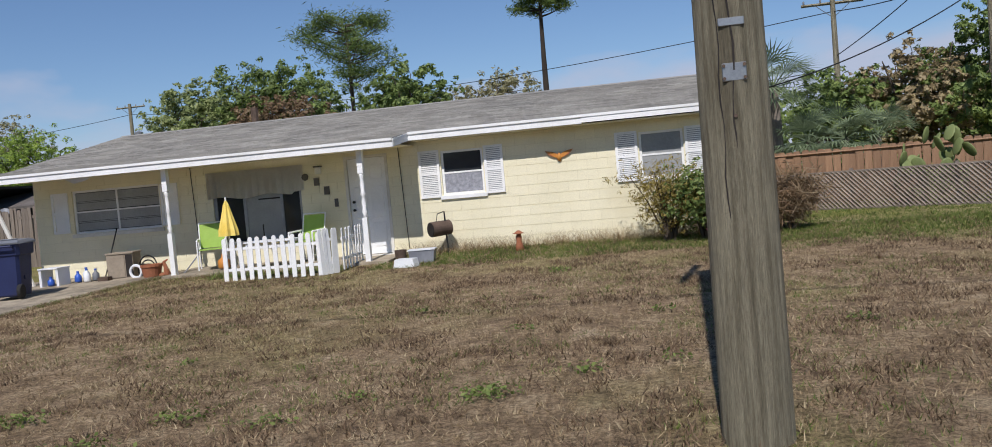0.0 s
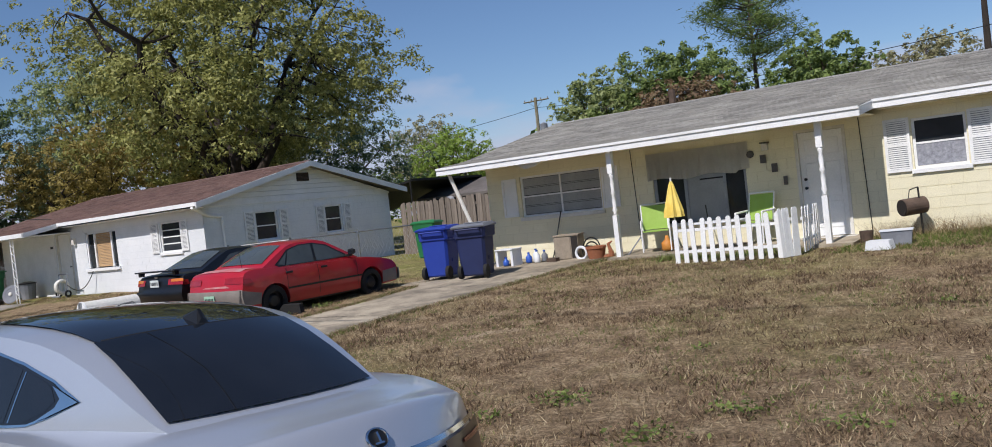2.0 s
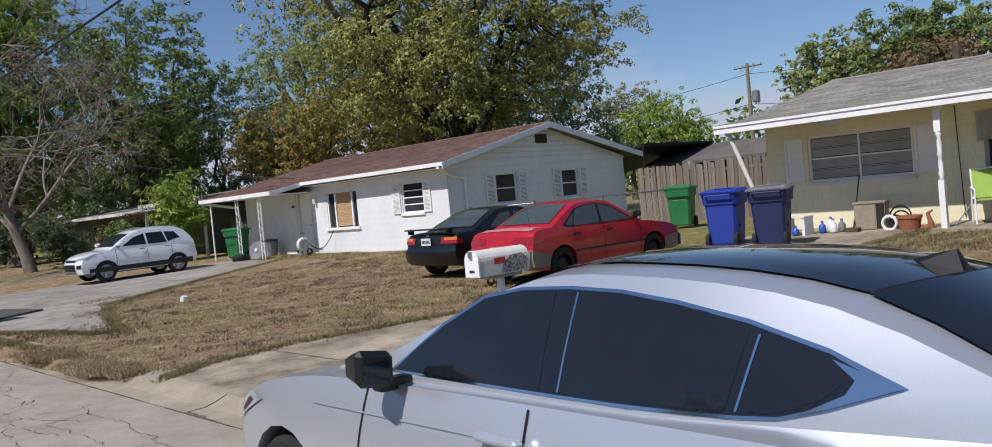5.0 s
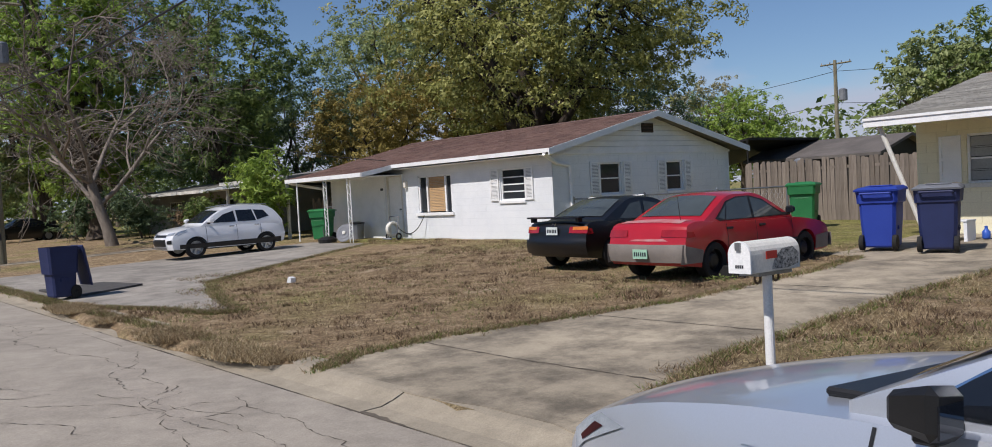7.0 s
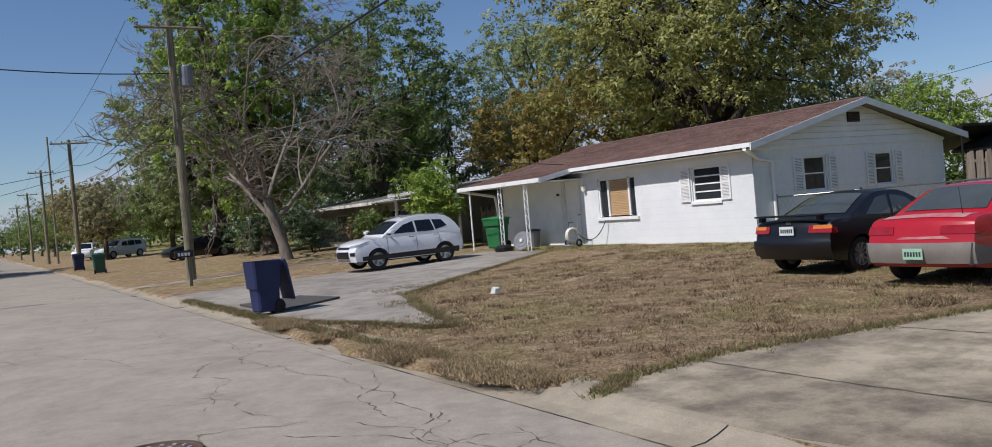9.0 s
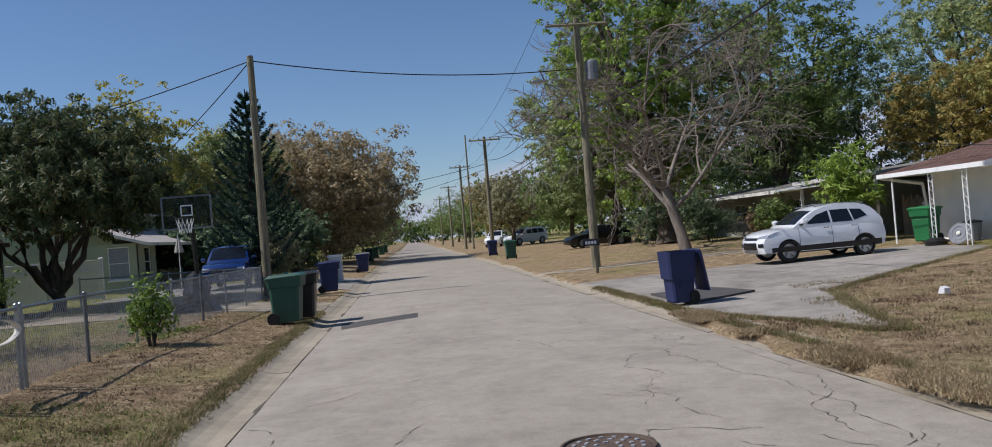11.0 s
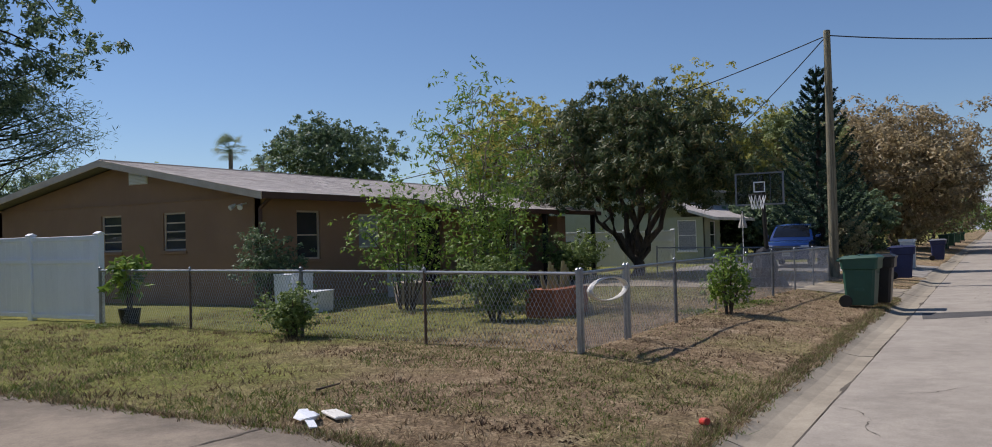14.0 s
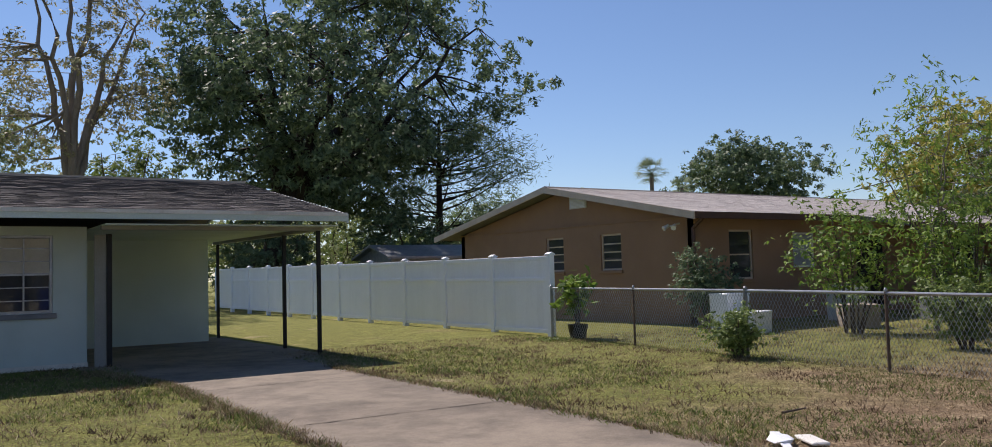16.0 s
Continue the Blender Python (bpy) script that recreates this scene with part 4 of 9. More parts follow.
    for a, b, z0, z1 in ((-13.55, -13.14, 1.4, 2.3), (-10.86, -10.45, 1.4, 2.3)):
        shutter("y", Y, -1, a, b, z0, z1, h, louvred=False)
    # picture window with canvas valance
    w = part("picture_window", bmesh.new(), "unlit_fill", h)
    # flat dark sheet behind the panes paints the unlit room
    part("inner_wall", boxes((-9.65, -7.62, 17.42, 17.44, 0.9, 2.4)), "unlit_fill", w)
    for a, b in ((-9.65, -9.58), (-8.97, -8.9), (-8.12, -8.06), (-7.68, -7.62)):
        part("frame", boxes((a, b, 17.33, 17.38, 0.93, 2.4)), "metal", w)
    part("sill", boxes((-9.7, -7.57, 17.24, 17.45, 0.86, 0.92)), "white", w)
    # matte grey blind material paints this pane's pale reflection
    part("pane", boxes((-8.9, -8.12, 17.35, 17.358, 0.93, 2.4)), "blind", w, "pane painted flat pale grey for its reflection")
    part("pane", boxes((-9.58, -8.97, 17.35, 17.358, 0.93, 2.4)), "window", w)
    part("pane", boxes((-8.06, -7.68, 17.35, 17.358, 0.93, 2.4)), "window", w)
    bm, n = bmesh.new(), 40
    cols = []
    for i in range(n + 1):
        x = -9.75 + 2.22 * i / n
        wv = 0.012 * math.sin(i * 1.9) + 0.008 * math.sin(i * 0.7)
        drop = 1.86 + 0.03 * math.sin(i * 0.31) + (0.05 if i > 35 else 0)
        cols.append([bm.verts.new((x, 17.262 + wv * s, z)) for s, z in ((0.2, 2.43), (0.8, 2.2), (1.3, drop))])
    for a, b in zip(cols, cols[1:]):
        for k in range(2):
            bm.faces.new((a[k], b[k], b[k + 1], a[k + 1]))
    bmesh.ops.solidify(bm, geom=bm.faces[:], thickness=0.006)
    part("valance", bm, "canvas", w, "grey sun-faded canvas valance")
    part("latch", boxes((-8.62, -8.1, 17.335, 17.35, 1.77, 1.8)), "black_metal", w)
    # door
    d = part("front_door", boxes((-6.56, -5.74, 17.34, 17.385, 0.45, 2.44)), "white", h, "white six-panel front door, closed")
    part("door_frame", boxes((-6.62, -6.565, 17.27, 17.4, 0.42, 2.5), (-5.735, -5.68, 17.27, 17.4, 0.42, 2.5), (-6.565, -5.735, 17.27, 17.4, 2.445, 2.5)), "dull_white", d)
    part("threshold", boxes((-6.7, -5.6, 17.0, 17.34, 0.3, 0.44)), "dull_white", d)
    for a, b in ((-6.46, -6.19), (-6.1, -5.83)):
        for z0, z1 in ((0.6, 1.1), (1.2, 1.85), (2.0, 2.3)):
            part("panel", boxes((a, b, 17.33, 17.345, z0, z1), bevel=0.008), "white", d)
    for z in (1.38, 1.55):
        part("knob", rods(((-6.47, 17.34, z), (-6.47, 17.27, z), 0.022, 0.03)), "black_metal", d, "dark door knob")
    # two small windows with louvred shutters
    for u0, u1, fillm in ((-4.55, -3.68, "curtain"), (-0.57, 0.27, "blind")):
        sash("y", Y, -1, u0, u1, 1.53, 2.43, h, 1, 0, fill="window", blind=None)
        part("curtain", boxes((u0 + 0.04, u1 - 0.04, 17.362, 17.367, 1.58, 1.98 if fillm == "curtain" else 2.0)), fillm, h)
        part("screen", boxes((u0 + 0.04, u1 - 0.04, 17.363, 17.368, 2.0, 2.39)), "window" if fillm == "curtain" else "blind", h)
        shutter("y", Y, -1, u0 - 0.46, u0 - 0.03, 1.5, 2.46, h)
        shutter("y", Y, -1, u1 + 0.03, u1 + 0.42, 1.5, 2.46, h)
    # four plain bars stand where the wall carries its number
    part("wall_plaque", rods(((-7.49, 17.28, 2.16), (-7.49, 17.25, 2.16), 0.075, 0.075)), "num_brown", h)
    part("wall_plaque", boxes((-7.3, -7.19, 17.25, 17.285, 1.96, 2.12)), "num_brown", h)
    part("wall_plaque", boxes((-7.09, -6.98, 17.25, 17.285, 1.76, 1.93)), "num_brown", h)
    part("wall_plaque", boxes((-6.88, -6.81, 17.25, 17.285, 1.49, 1.66)), "num_brown", h)
    l = part("porch_lamp", boxes((-7.24, -7.12, 17.2, 17.29, 2.2, 2.34), bevel=0.01), "dull_white", h)
    part("cap", boxes((-7.26, -7.1, 17.18, 17.29, 2.34, 2.365)), "num_brown", l)
    for x in (-5.42, -10.1):
        part("cable", rods(((x, 17.27, 2.6), (x + 0.06, 17.27, 0.5), 0.008, 0.008), seg=5), "black_metal", h)
    part("chimney_pipe", rods(((-13.5, 27.5, 2.5), (-13.5, 27.5, 4.9), 0.12, 0.12)), "rust", h)


yellow_house()


# ---- white house ----
def white_house():
    h = thing("white_house", "white painted block ranch house with red-brown shingle roof", "house")
    X0, X1, Y, YB, Z0, Z1 = -34.8, -22.85, 15.6, 23.4, 0.15, 2.66
    holes = [(-25.02, -23.98, 1.44, 2.34), (-29.15, -27.35, 1.16, 2.34), (-30.95, -30.1, 0.33, 2.42)]
    wall("wall", "y", Y, -1, X0, X1, Z0, Z1, holes, "white_core", parent=h)
    courses("block", "y", Y, -1, -31.1, X1, Z0, Z1, holes, "white_block", h, proud=0.0025)
    sh = [(17.45, 18.3, 1.47, 2.36), (20.3, 21.05, 1.47, 2.36)]
    wall("wall", "x", X1, 1, Y + 0.002, YB, Z0, Z1, sh, "white_core", parent=h)
    courses("block", "x", X1, 1, Y + 0.01, YB, Z0, Z1, sh, "white_block", h, proud=0.0025)
    wall("wall", "y", YB, 1, X0, X1, Z0, Z1, [], "white_core", parent=h)
    wall("wall", "x", X0, -1, Y + 0.002, YB, Z0, Z1, [], "white_core", parent=h)
    for i in range(12):
        z = 0.3 + i * 0.19
        part("siding_board", prism([(Y - 0.004, z), (Y - 0.03, z), (Y - 0.012, z + 0.195), (Y - 0.004, z + 0.195)], X0, -31.12, "x"), "white", h)
    yr, zr, RX0, RX1 = 19.5, 3.8, -35.2, -22.42
    roof_slope(h, RX0, RX1, 15.15, 2.76, yr, zr, "shingle_red", 5)
    roof_slope(h, RX0, RX1, 23.9, 2.76, yr, zr, "shingle_red", 6)
    ridge_cap(h, RX0, RX1, yr, zr, "shingle_red")
    part("porch_deck", prism([(14.0, 2.44), (15.17, 2.665), (15.17, 2.765), (14.0, 2.54)], -35.2, -29.9, "x"), "roof_deck", h)
    shingles("shingle_field", (-35.2, 14.0, 2.543), (5.3, 0, 0), (0, 1.18, 0.225), "shingle_red", h, seed=12)
    part("soffit", boxes((-29.9, -22.5, 15.17, 15.59, 2.6, 2.615)), "white", h)
    part("soffit", boxes((-35.15, -29.95, 14.05, 15.59, 2.42, 2.435)), "white", h)
    fascia(h, [(-29.9, 15.12, 2.76), (RX1, 15.12, 2.76)], h=0.11, t=0.07, name="gutter")
    fascia(h, [(-35.22, 13.97, 2.54), (-29.9, 13.97, 2.54)], h=0.13, t=0.06, name="gutter")
    fascia(h, [(-29.9, 13.97, 2.54), (-29.9, 15.12, 2.76)])
    for x in (RX1 + 0.015, RX0 - 0.015):
        fascia(h, [(x, 15.1, 2.75), (x, yr, zr + 0.01), (x, 23.92, 2.75)], h=0.17)
    # gable of lap boards with a vent
    for i in range(7):
        z = Z1 + i * 0.15
        half = (3.72 - z) / (3.72 - 2.66) * 3.95
        if half > 0.15:
            part("gable_board", prism([(yr - half, z), (yr + half, z), (yr + max(half - 0.5, 0.05), z + 0.142), (yr - max(half - 0.5, 0.05), z + 0.142)], X1 - 0.03, X1 + 0.02 + 0.004 * (i % 2), "x"), "white", h)
    part("gable_core", prism([(Y, Z1), (YB, Z1), (yr, 3.7)], X1 - 0.12, X1 - 0.035, "x"), "white_core", h)
    part("gable_core", prism([(Y, Z1), (YB, Z1), (yr, 3.7)], X0 + 0.035, X0 + 0.12, "x"), "white_core", h)
    part("gable_trim", boxes((X1, X1 + 0.045, Y, YB, 2.6, 2.67)), "white", h)
    # shade behind the vent slats is a near-black backing
    v = part("gable_vent", boxes((X1 + 0.02, X1 + 0.05, yr - 0.28, yr + 0.22, 3.2, 3.47)), "unlit_fill", h)
    for i in range(6):
        part("slat", boxes((X1 + 0.05, X1 + 0.062, yr - 0.27, yr + 0.21, 3.22 + i * 0.042, 3.235 + i * 0.042)), "rust", v)
    # front windows, door
    w = sash("y", Y, -1, -25.02, -23.98, 1.44, 2.34, h, 3, 0, fill="window")
    shutter("y", Y, -1, -25.45, -25.06, 1.44, 2.34, h)
    shutter("y", Y, -1, -23.94, -23.6, 1.44, 2.34, h)
    w = part("picture_window", bmesh.new(), "white", h)
    for a, b in ((-29.15, -29.08), (-28.72, -28.64), (-27.74, -27.66), (-27.42, -27.35)):
        part("frame", boxes((a, b, Y + 0.02, Y + 0.08, 1.18, 2.34)), "white", w)
    part("head", boxes((-29.15, -27.35, Y + 0.02, Y + 0.08, 2.28, 2.34)), "white", w)
    part("pane", boxes((-29.08, -28.72, Y + 0.06, Y + 0.07, 1.2, 2.28)), "window", w)
    part("pane", boxes((-27.66, -27.42, Y + 0.06, Y + 0.07, 1.2, 2.28)), "window", w)
    for i in range(22):
        part("blind_slat", boxes((-28.63, -27.75, Y + 0.065, Y + 0.075, 1.2 + i * 0.049, 1.243 + i * 0.049)), "bamboo", w)
    part("sill", boxes((-29.25, -27.25, Y - 0.07, Y + 0.1, 1.07, 1.155)), "white", w)
    d = part("front_door", boxes((-30.92, -30.13, Y + 0.03, Y + 0.075, 0.35, 2.38)), "white", h, "plain white front door, closed")
    part("door_frame", boxes((-30.99, -30.92, Y - 0.02, Y + 0.09, 0.33, 2.45), (-30.13, -30.06, Y - 0.02, Y + 0.09, 0.33, 2.45), (-30.92, -30.13, Y - 0.02, Y + 0.09, 2.385, 2.45)), "dull_white", d)
    part("knob", rods(((-30.22, Y + 0.03, 1.3), (-30.22, Y - 0.04, 1.3), 0.02, 0.03)), "metal", d)
    part("number_bar", boxes((-31.35, -31.2, Y - 0.05, Y - 0.034, 1.95, 2.03)), "ink", h)
    part("porch_lamp", boxes((-29.85, -29.72, Y - 0.12, Y, 2.0, 2.22), bevel=0.015), "dull_white", h)
    for y0, y1, z0, z1 in sh:
        sash("x", X1, 1, y0, y1, z0, z1, h, 1, 0, fill="window")
        shutter("x", X1, 1, y0 - 0.44, y0 - 0.06, z0 - 0.02, z1 + 0.02, h)
        shutter("x", X1, 1, y1 + 0.06, y1 + 0.4, z0 - 0.02, z1 + 0.02, h)
    # iron scroll posts of the porch
    for x in (-34.6, -32.55, -30.95):
        p = part("iron_post", rods(((x - 0.1, 14.1, 0.28), (x - 0.1, 14.1, 2.44), 0.016, 0.016), ((x + 0.1, 14.1, 0.28), (x + 0.1, 14.1, 2.44), 0.016, 0.016)) if x > -34 else rods(((x, 14.1, 0.28), (x, 14.1, 2.44), 0.03, 0.03)), "white", h)
        if x > -34:
            for i in range(8):
                z = 0.4 + i * 0.26
                part("scroll", rods(((x - 0.1, 14.1, z), (x + 0.1, 14.1, z + 0.13), 0.009, 0.009), ((x + 0.1, 14.1, z + 0.13), (x - 0.1, 14.1, z + 0.26), 0.009, 0.009), seg=5), "white", p)
    part("downspout", rods(((-22.6, 15.1, 2.62), (-22.78, 15.7, 2.38), 0.05, 0.05), ((-22.78, 15.7, 2.38), (-22.78, 16.2, 2.3), 0.045, 0.045), ((-22.78, 16.2, 2.3), (-22.78, 16.22, 0.35), 0.04, 0.04)), "white", h)
    part("downspout", rods(((-35.1, 14.0, 2.42), (-34.9, 15.3, 2.15), 0.05, 0.05), ((-34.9, 15.3, 2.15), (-34.9, 15.5, 0.35), 0.045, 0.045)), "white", h)


white_house()


# ---- tan house across the street ----
def tan_house():
    h = thing("tan_house", "tan stucco ranch house with pale shingle roof", "house")
    X0, X1, Y, YB, Z0, Z1 = -38.0, -22.9, -16.3, -26.6, 0.2, 2.88
    g = [(-19.62, -18.82, 1.65, 2.6), (-22.0, -21.2, 1.65, 2.6)]
    wall("wall", "x", X1, 1, YB, Y - 0.002, Z0, Z1, g, "tan", parent=h)
    f = [(-24.95, -24.1, 1.35, 2.56), (-27.4, -26.5, 1.6, 2.5), (-30.6, -29.2, 0.4, 2.4), (-35.5, -34.3, 1.3, 2.5)]
    wall("wall", "y", Y, 1, X0, X1, Z0, Z1, f, "tan", parent=h)
    wall("wall", "y", YB, -1, X0, X1, Z0, Z1, [], "tan", parent=h)
    wall("wall", "x", X0, -1, YB, Y - 0.002, Z0, Z1, [], "tan", parent=h)
    yr, zr = -21.3, 4.0
    for x in (X1 - 0.1, X0):
        part("gable", prism([(YB, Z1), (Y, Z1), (yr, 3.86)], x, x + 0.1, "x"), "tan", h)
    part("gable_band", boxes((X1, X1 + 0.03, YB, Y, 2.86, 2.9)), "tan", h)
    RX0, RX1 = -38.4, -22.35
    roof_slope(h, RX0, RX1, -15.75, 2.93, yr, zr, "shingle_tan", 7, butt=0.006)
    roof_slope(h, RX0, RX1, -27.4, 2.88, yr, zr, "shingle_tan", 8)
    ridge_cap(h, RX0, RX1, yr, zr, "shingle_dark")
    part("porch_deck", prism([(-14.3, 2.57), (-15.77, 2.83), (-15.77, 2.93), (-14.3, 2.67)], RX0, -28.5, "x"), "roof_deck", h)
    shingles("shingle_field", (RX0, -14.3, 2.673), (-28.5 - RX0, 0, 0), (0, -1.48, 0.26), "shingle_tan", h, seed=14, butt=0.006)
    fascia(h, [(-28.5, -15.72, 2.93), (RX1, -15.72, 2.93)], "brown_trim", 0.15, 0.08, "gutter")
    fascia(h, [(RX0, -14.27, 2.67), (-28.5, -14.27, 2.67)], "brown_trim", 0.14, 0.05)
    fascia(h, [(RX1 + 0.02, -15.72, 2.93), (RX1 + 0.02, yr, zr + 0.01), (RX1 + 0.02, -27.4, 2.88)], "tan_trim", 0.17)
    for y0, y1, z0, z1 in g:
        sash("x", X1, 1, y0, y1, z0, z1, h, 3, 0, frame_mat="tan_trim", fill="window", sill_mat="tan", name="gable_window")
    sash("y", Y, 1, -24.95, -24.1, 1.35, 2.56, h, 1, 0, frame_mat="tan_trim", fill="window", sill_mat="tan")
    sash("y", Y, 1, -27.4, -26.5, 1.6, 2.5, h, 1, 0, frame_mat="dull_white", fill="blind", sill_mat="tan")
    sash("y", Y, 1, -35.5, -34.3, 1.3, 2.5, h, 1, 1, frame_mat="white", fill="window", sill_mat="tan")
    # near-black sheet in the door hole stands in for shade indoors
    part("dark_doorway", boxes((-30.6, -29.2, Y - 0.16, Y - 0.1, 0.4, 2.4)), "unlit_fill", h)
    v = part("gable_vent", boxes((X1, X1 + 0.03, -20.85, -20.15, 3.36, 3.7)), "dull_white", h)
    for i in range(8):
        part("slat", boxes((X1 + 0.03, X1 + 0.05, -20.8, -20.2, 3.39 + i * 0.036, 3.41 + i * 0.036)), "white", v)
    part("downspout", rods(((-22.7, -15.75, 2.85), (-22.8, -16.2, 2.6), 0.045, 0.045), ((-22.8, -16.22, 2.6), (-22.8, -16.22, 0.35), 0.045, 0.045)), "brown_trim", h)
    l = part("flood_lamp", rods(((-22.85, -16.7, 2.72), (-22.6, -16.75, 2.66), 0.02, 0.02)), "dull_white", h)
    for dy in (-0.1, 0.1):
        part("lamp_head", rods(((-22.62, -16.72 + dy, 2.68), (-22.48, -16.7 + dy * 1.6, 2.6), 0.035, 0.065)), "dull_white", l)
    for x in (-38.0, -34.0, -30.0):
        part("porch_post", boxes((x - 0.07, x + 0.07, -14.5, -14.36, 0.3, 2.56)), "black_metal", h)
    part("wall_end", boxes((-36.6, -35.9, -16.3, -14.9, 0.3, 2.5)), "tan", h)


tan_house()


# ---- house with the carport ----
def carport_house():
    h = thing("carport_house", "pale aqua house with open carport and dark shingles", "house")
    Y, Z1 = -17.5, 2.6
    win = [(-9.55, -7.9, 1.22, 2.46), (-5.6, -4.2, 1.22, 2.46)]
    wall("wall", "y", Y, 1, -10.05, 2.0, 0.1, Z1, win, "aqua", parent=h)
    wall("wall", "x", -10.05, -1, -26.5, Y - 0.002, 0.1, Z1, [], "aqua", parent=h)
    wall("wall", "x", 2.0, 1, -26.5, Y - 0.002, 0.1, Z1, [], "aqua", parent=h)
    wall("wall", "y", -26.5, -1, -13.3, 2.0, 0.1, Z1, [], "aqua", parent=h)
    wall("store_wall", "y", -21.7, 1, -13.2, -10.26, 0.1, Z1 + 0.2, [], "aqua", parent=h)
    wall("store_wall", "x", -13.2, -1, -26.4, -21.9, 0.1, Z1, [], "aqua", parent=h)
    yr, zr, RX0, RX1 = -21.6, 3.85, -14.0, 2.4
    roof_slope(h, RX0, RX1, -16.1, 2.76, yr, zr, "shingle_dark", 15)
    roof_slope(h, RX0, RX1, -27.0, 2.76, yr, zr, "shingle_dark", 16)
    part("ridge_strip", boxes((RX0, RX1, yr - 0.1, yr + 0.1, zr - 0.005, zr + 0.04)), "tan_trim", h)
    fascia(h, [(RX0, -16.07, 2.78), (RX1, -16.07, 2.78)], "aqua", 0.14, 0.04)
    fascia(h, [(RX0, -16.045, 2.79), (RX1, -16.045, 2.79)], "dull_white", 0.06, 0.03, "drip_edge")
    fascia(h, [(RX0 - 0.02, -16.07, 2.77), (RX0 - 0.02, yr, zr), (RX0 - 0.02, -27, 2.77)], "aqua", 0.16)
    part("carport_ceiling", boxes((-13.9, -10.1, -26.3, -16.2, 2.56, 2.58)), "aqua", h)
    part("carport_beam", boxes((-13.75, -10.1, -16.62, -16.5, 2.5, 2.56), (-13.75, -13.63, -22.8, -16.62, 2.5, 2.56)), "grey_wall", h)
    for y in (-16.55, -18.25, -22.55):
        part("carport_post", boxes((-13.695, -13.635, y - 0.03, y + 0.03, 0.3, 2.5)), "black_metal", h, "thin dark painted steel post")
    part("corner_post", boxes((-10.38, -10.3, -17.3, -17.22, 0.3, 2.47)), "black_metal", h)
    part("corner_screen", boxes((-10.3, -10.12, -17.27, -17.255, 0.32, 2.46)), "grey_wall", h)
    for u0, u1, z0, z1 in win:
        w = sash("y", Y, 1, u0, u1, z0, z1, h, 1, 0, frame_mat="metal", fill="window", sill_mat="grey_lid", blind="grey_cloth")
        for k in range(1, 4):
            x = u0 + (u1 - u0) * k / 4
            part("guard_bar", boxes((x - 0.012, x + 0.012, Y - 0.05, Y - 0.03, z0 + 0.05, z1 - 0.05)), "metal", w)
        part("drape", boxes((u0 + 0.05, u1 - 0.05, Y - 0.069, Y - 0.062, z0 + 0.64, z1 - 0.05)), "grey_cloth", w)
        for k in (1, 2, 4, 5):
            z = z0 + (z1 - z0) * k / 6
            part("guard_bar", boxes((u0 + 0.05, u1 - 0.05, Y - 0.05, Y - 0.03, z - 0.008, z + 0.008)), "metal", w)
    part("base_band", boxes((-10.06, 2.0, Y + 0.002, Y + 0.03, 0.2, 0.4)), "dull_white", h)


carport_house()


# ---- houses further along ----
def dark_house():
    h = thing("grey_house", "low grey house with flat patched roof under trees", "house")
    wall("wall", "y", 16.6, -1, -60, -43.2, 0.2, 2.5, [(-47.5, -46.2, 1.2, 2.1), (-55, -53, 1.2, 2.1)], "grey_wall", parent=h)
    wall("wall", "x", -43.2, 1, 16.6, 24, 0.2, 2.5, [], "grey_wall", parent=h)
    wall("carport_back", "y", 20.5, -1, -43.2, -37.2, 0.2, 2.5, [], "grey_wall", parent=h)
    part("roof", prism([(15.2, 2.55), (20.5, 3.15), (26, 2.6), (26, 2.45), (20.5, 3.0), (15.2, 2.4)], -60.5, -43.4, "x"), "membrane", h)
    part("carport_roof", prism([(14.9, 2.75), (20.5, 3.25), (20.5, 3.12), (14.9, 2.6)], -43.5, -36.9, "x"), "membrane", h)
    part("roof_panel", prism([(14.7, 2.5), (16.8, 2.78), (16.8, 2.74), (14.7, 2.46)], -45.5, -40.2, "x"), "vinyl_grey", h)
    fascia(h, [(-60.5, 15.17, 2.56), (-43.4, 15.17, 2.56)], "dull_white", 0.15)
    fascia(h, [(-43.5, 14.87, 2.76), (-36.9, 14.87, 2.76)], "dull_white", 0.14)
    for x in (-43.0, -40, -37.2):
        part("post", boxes((x - 0.05, x + 0.05, 14.95, 15.05, 0.3, 2.6)), "dull_white", h)
    for a, b in ((-47.5, -46.2), (-55, -53)):
        sash("y", 16.6, -1, a, b, 1.2, 2.1, h, 1, 1, frame_mat="dull_white")


dark_house()


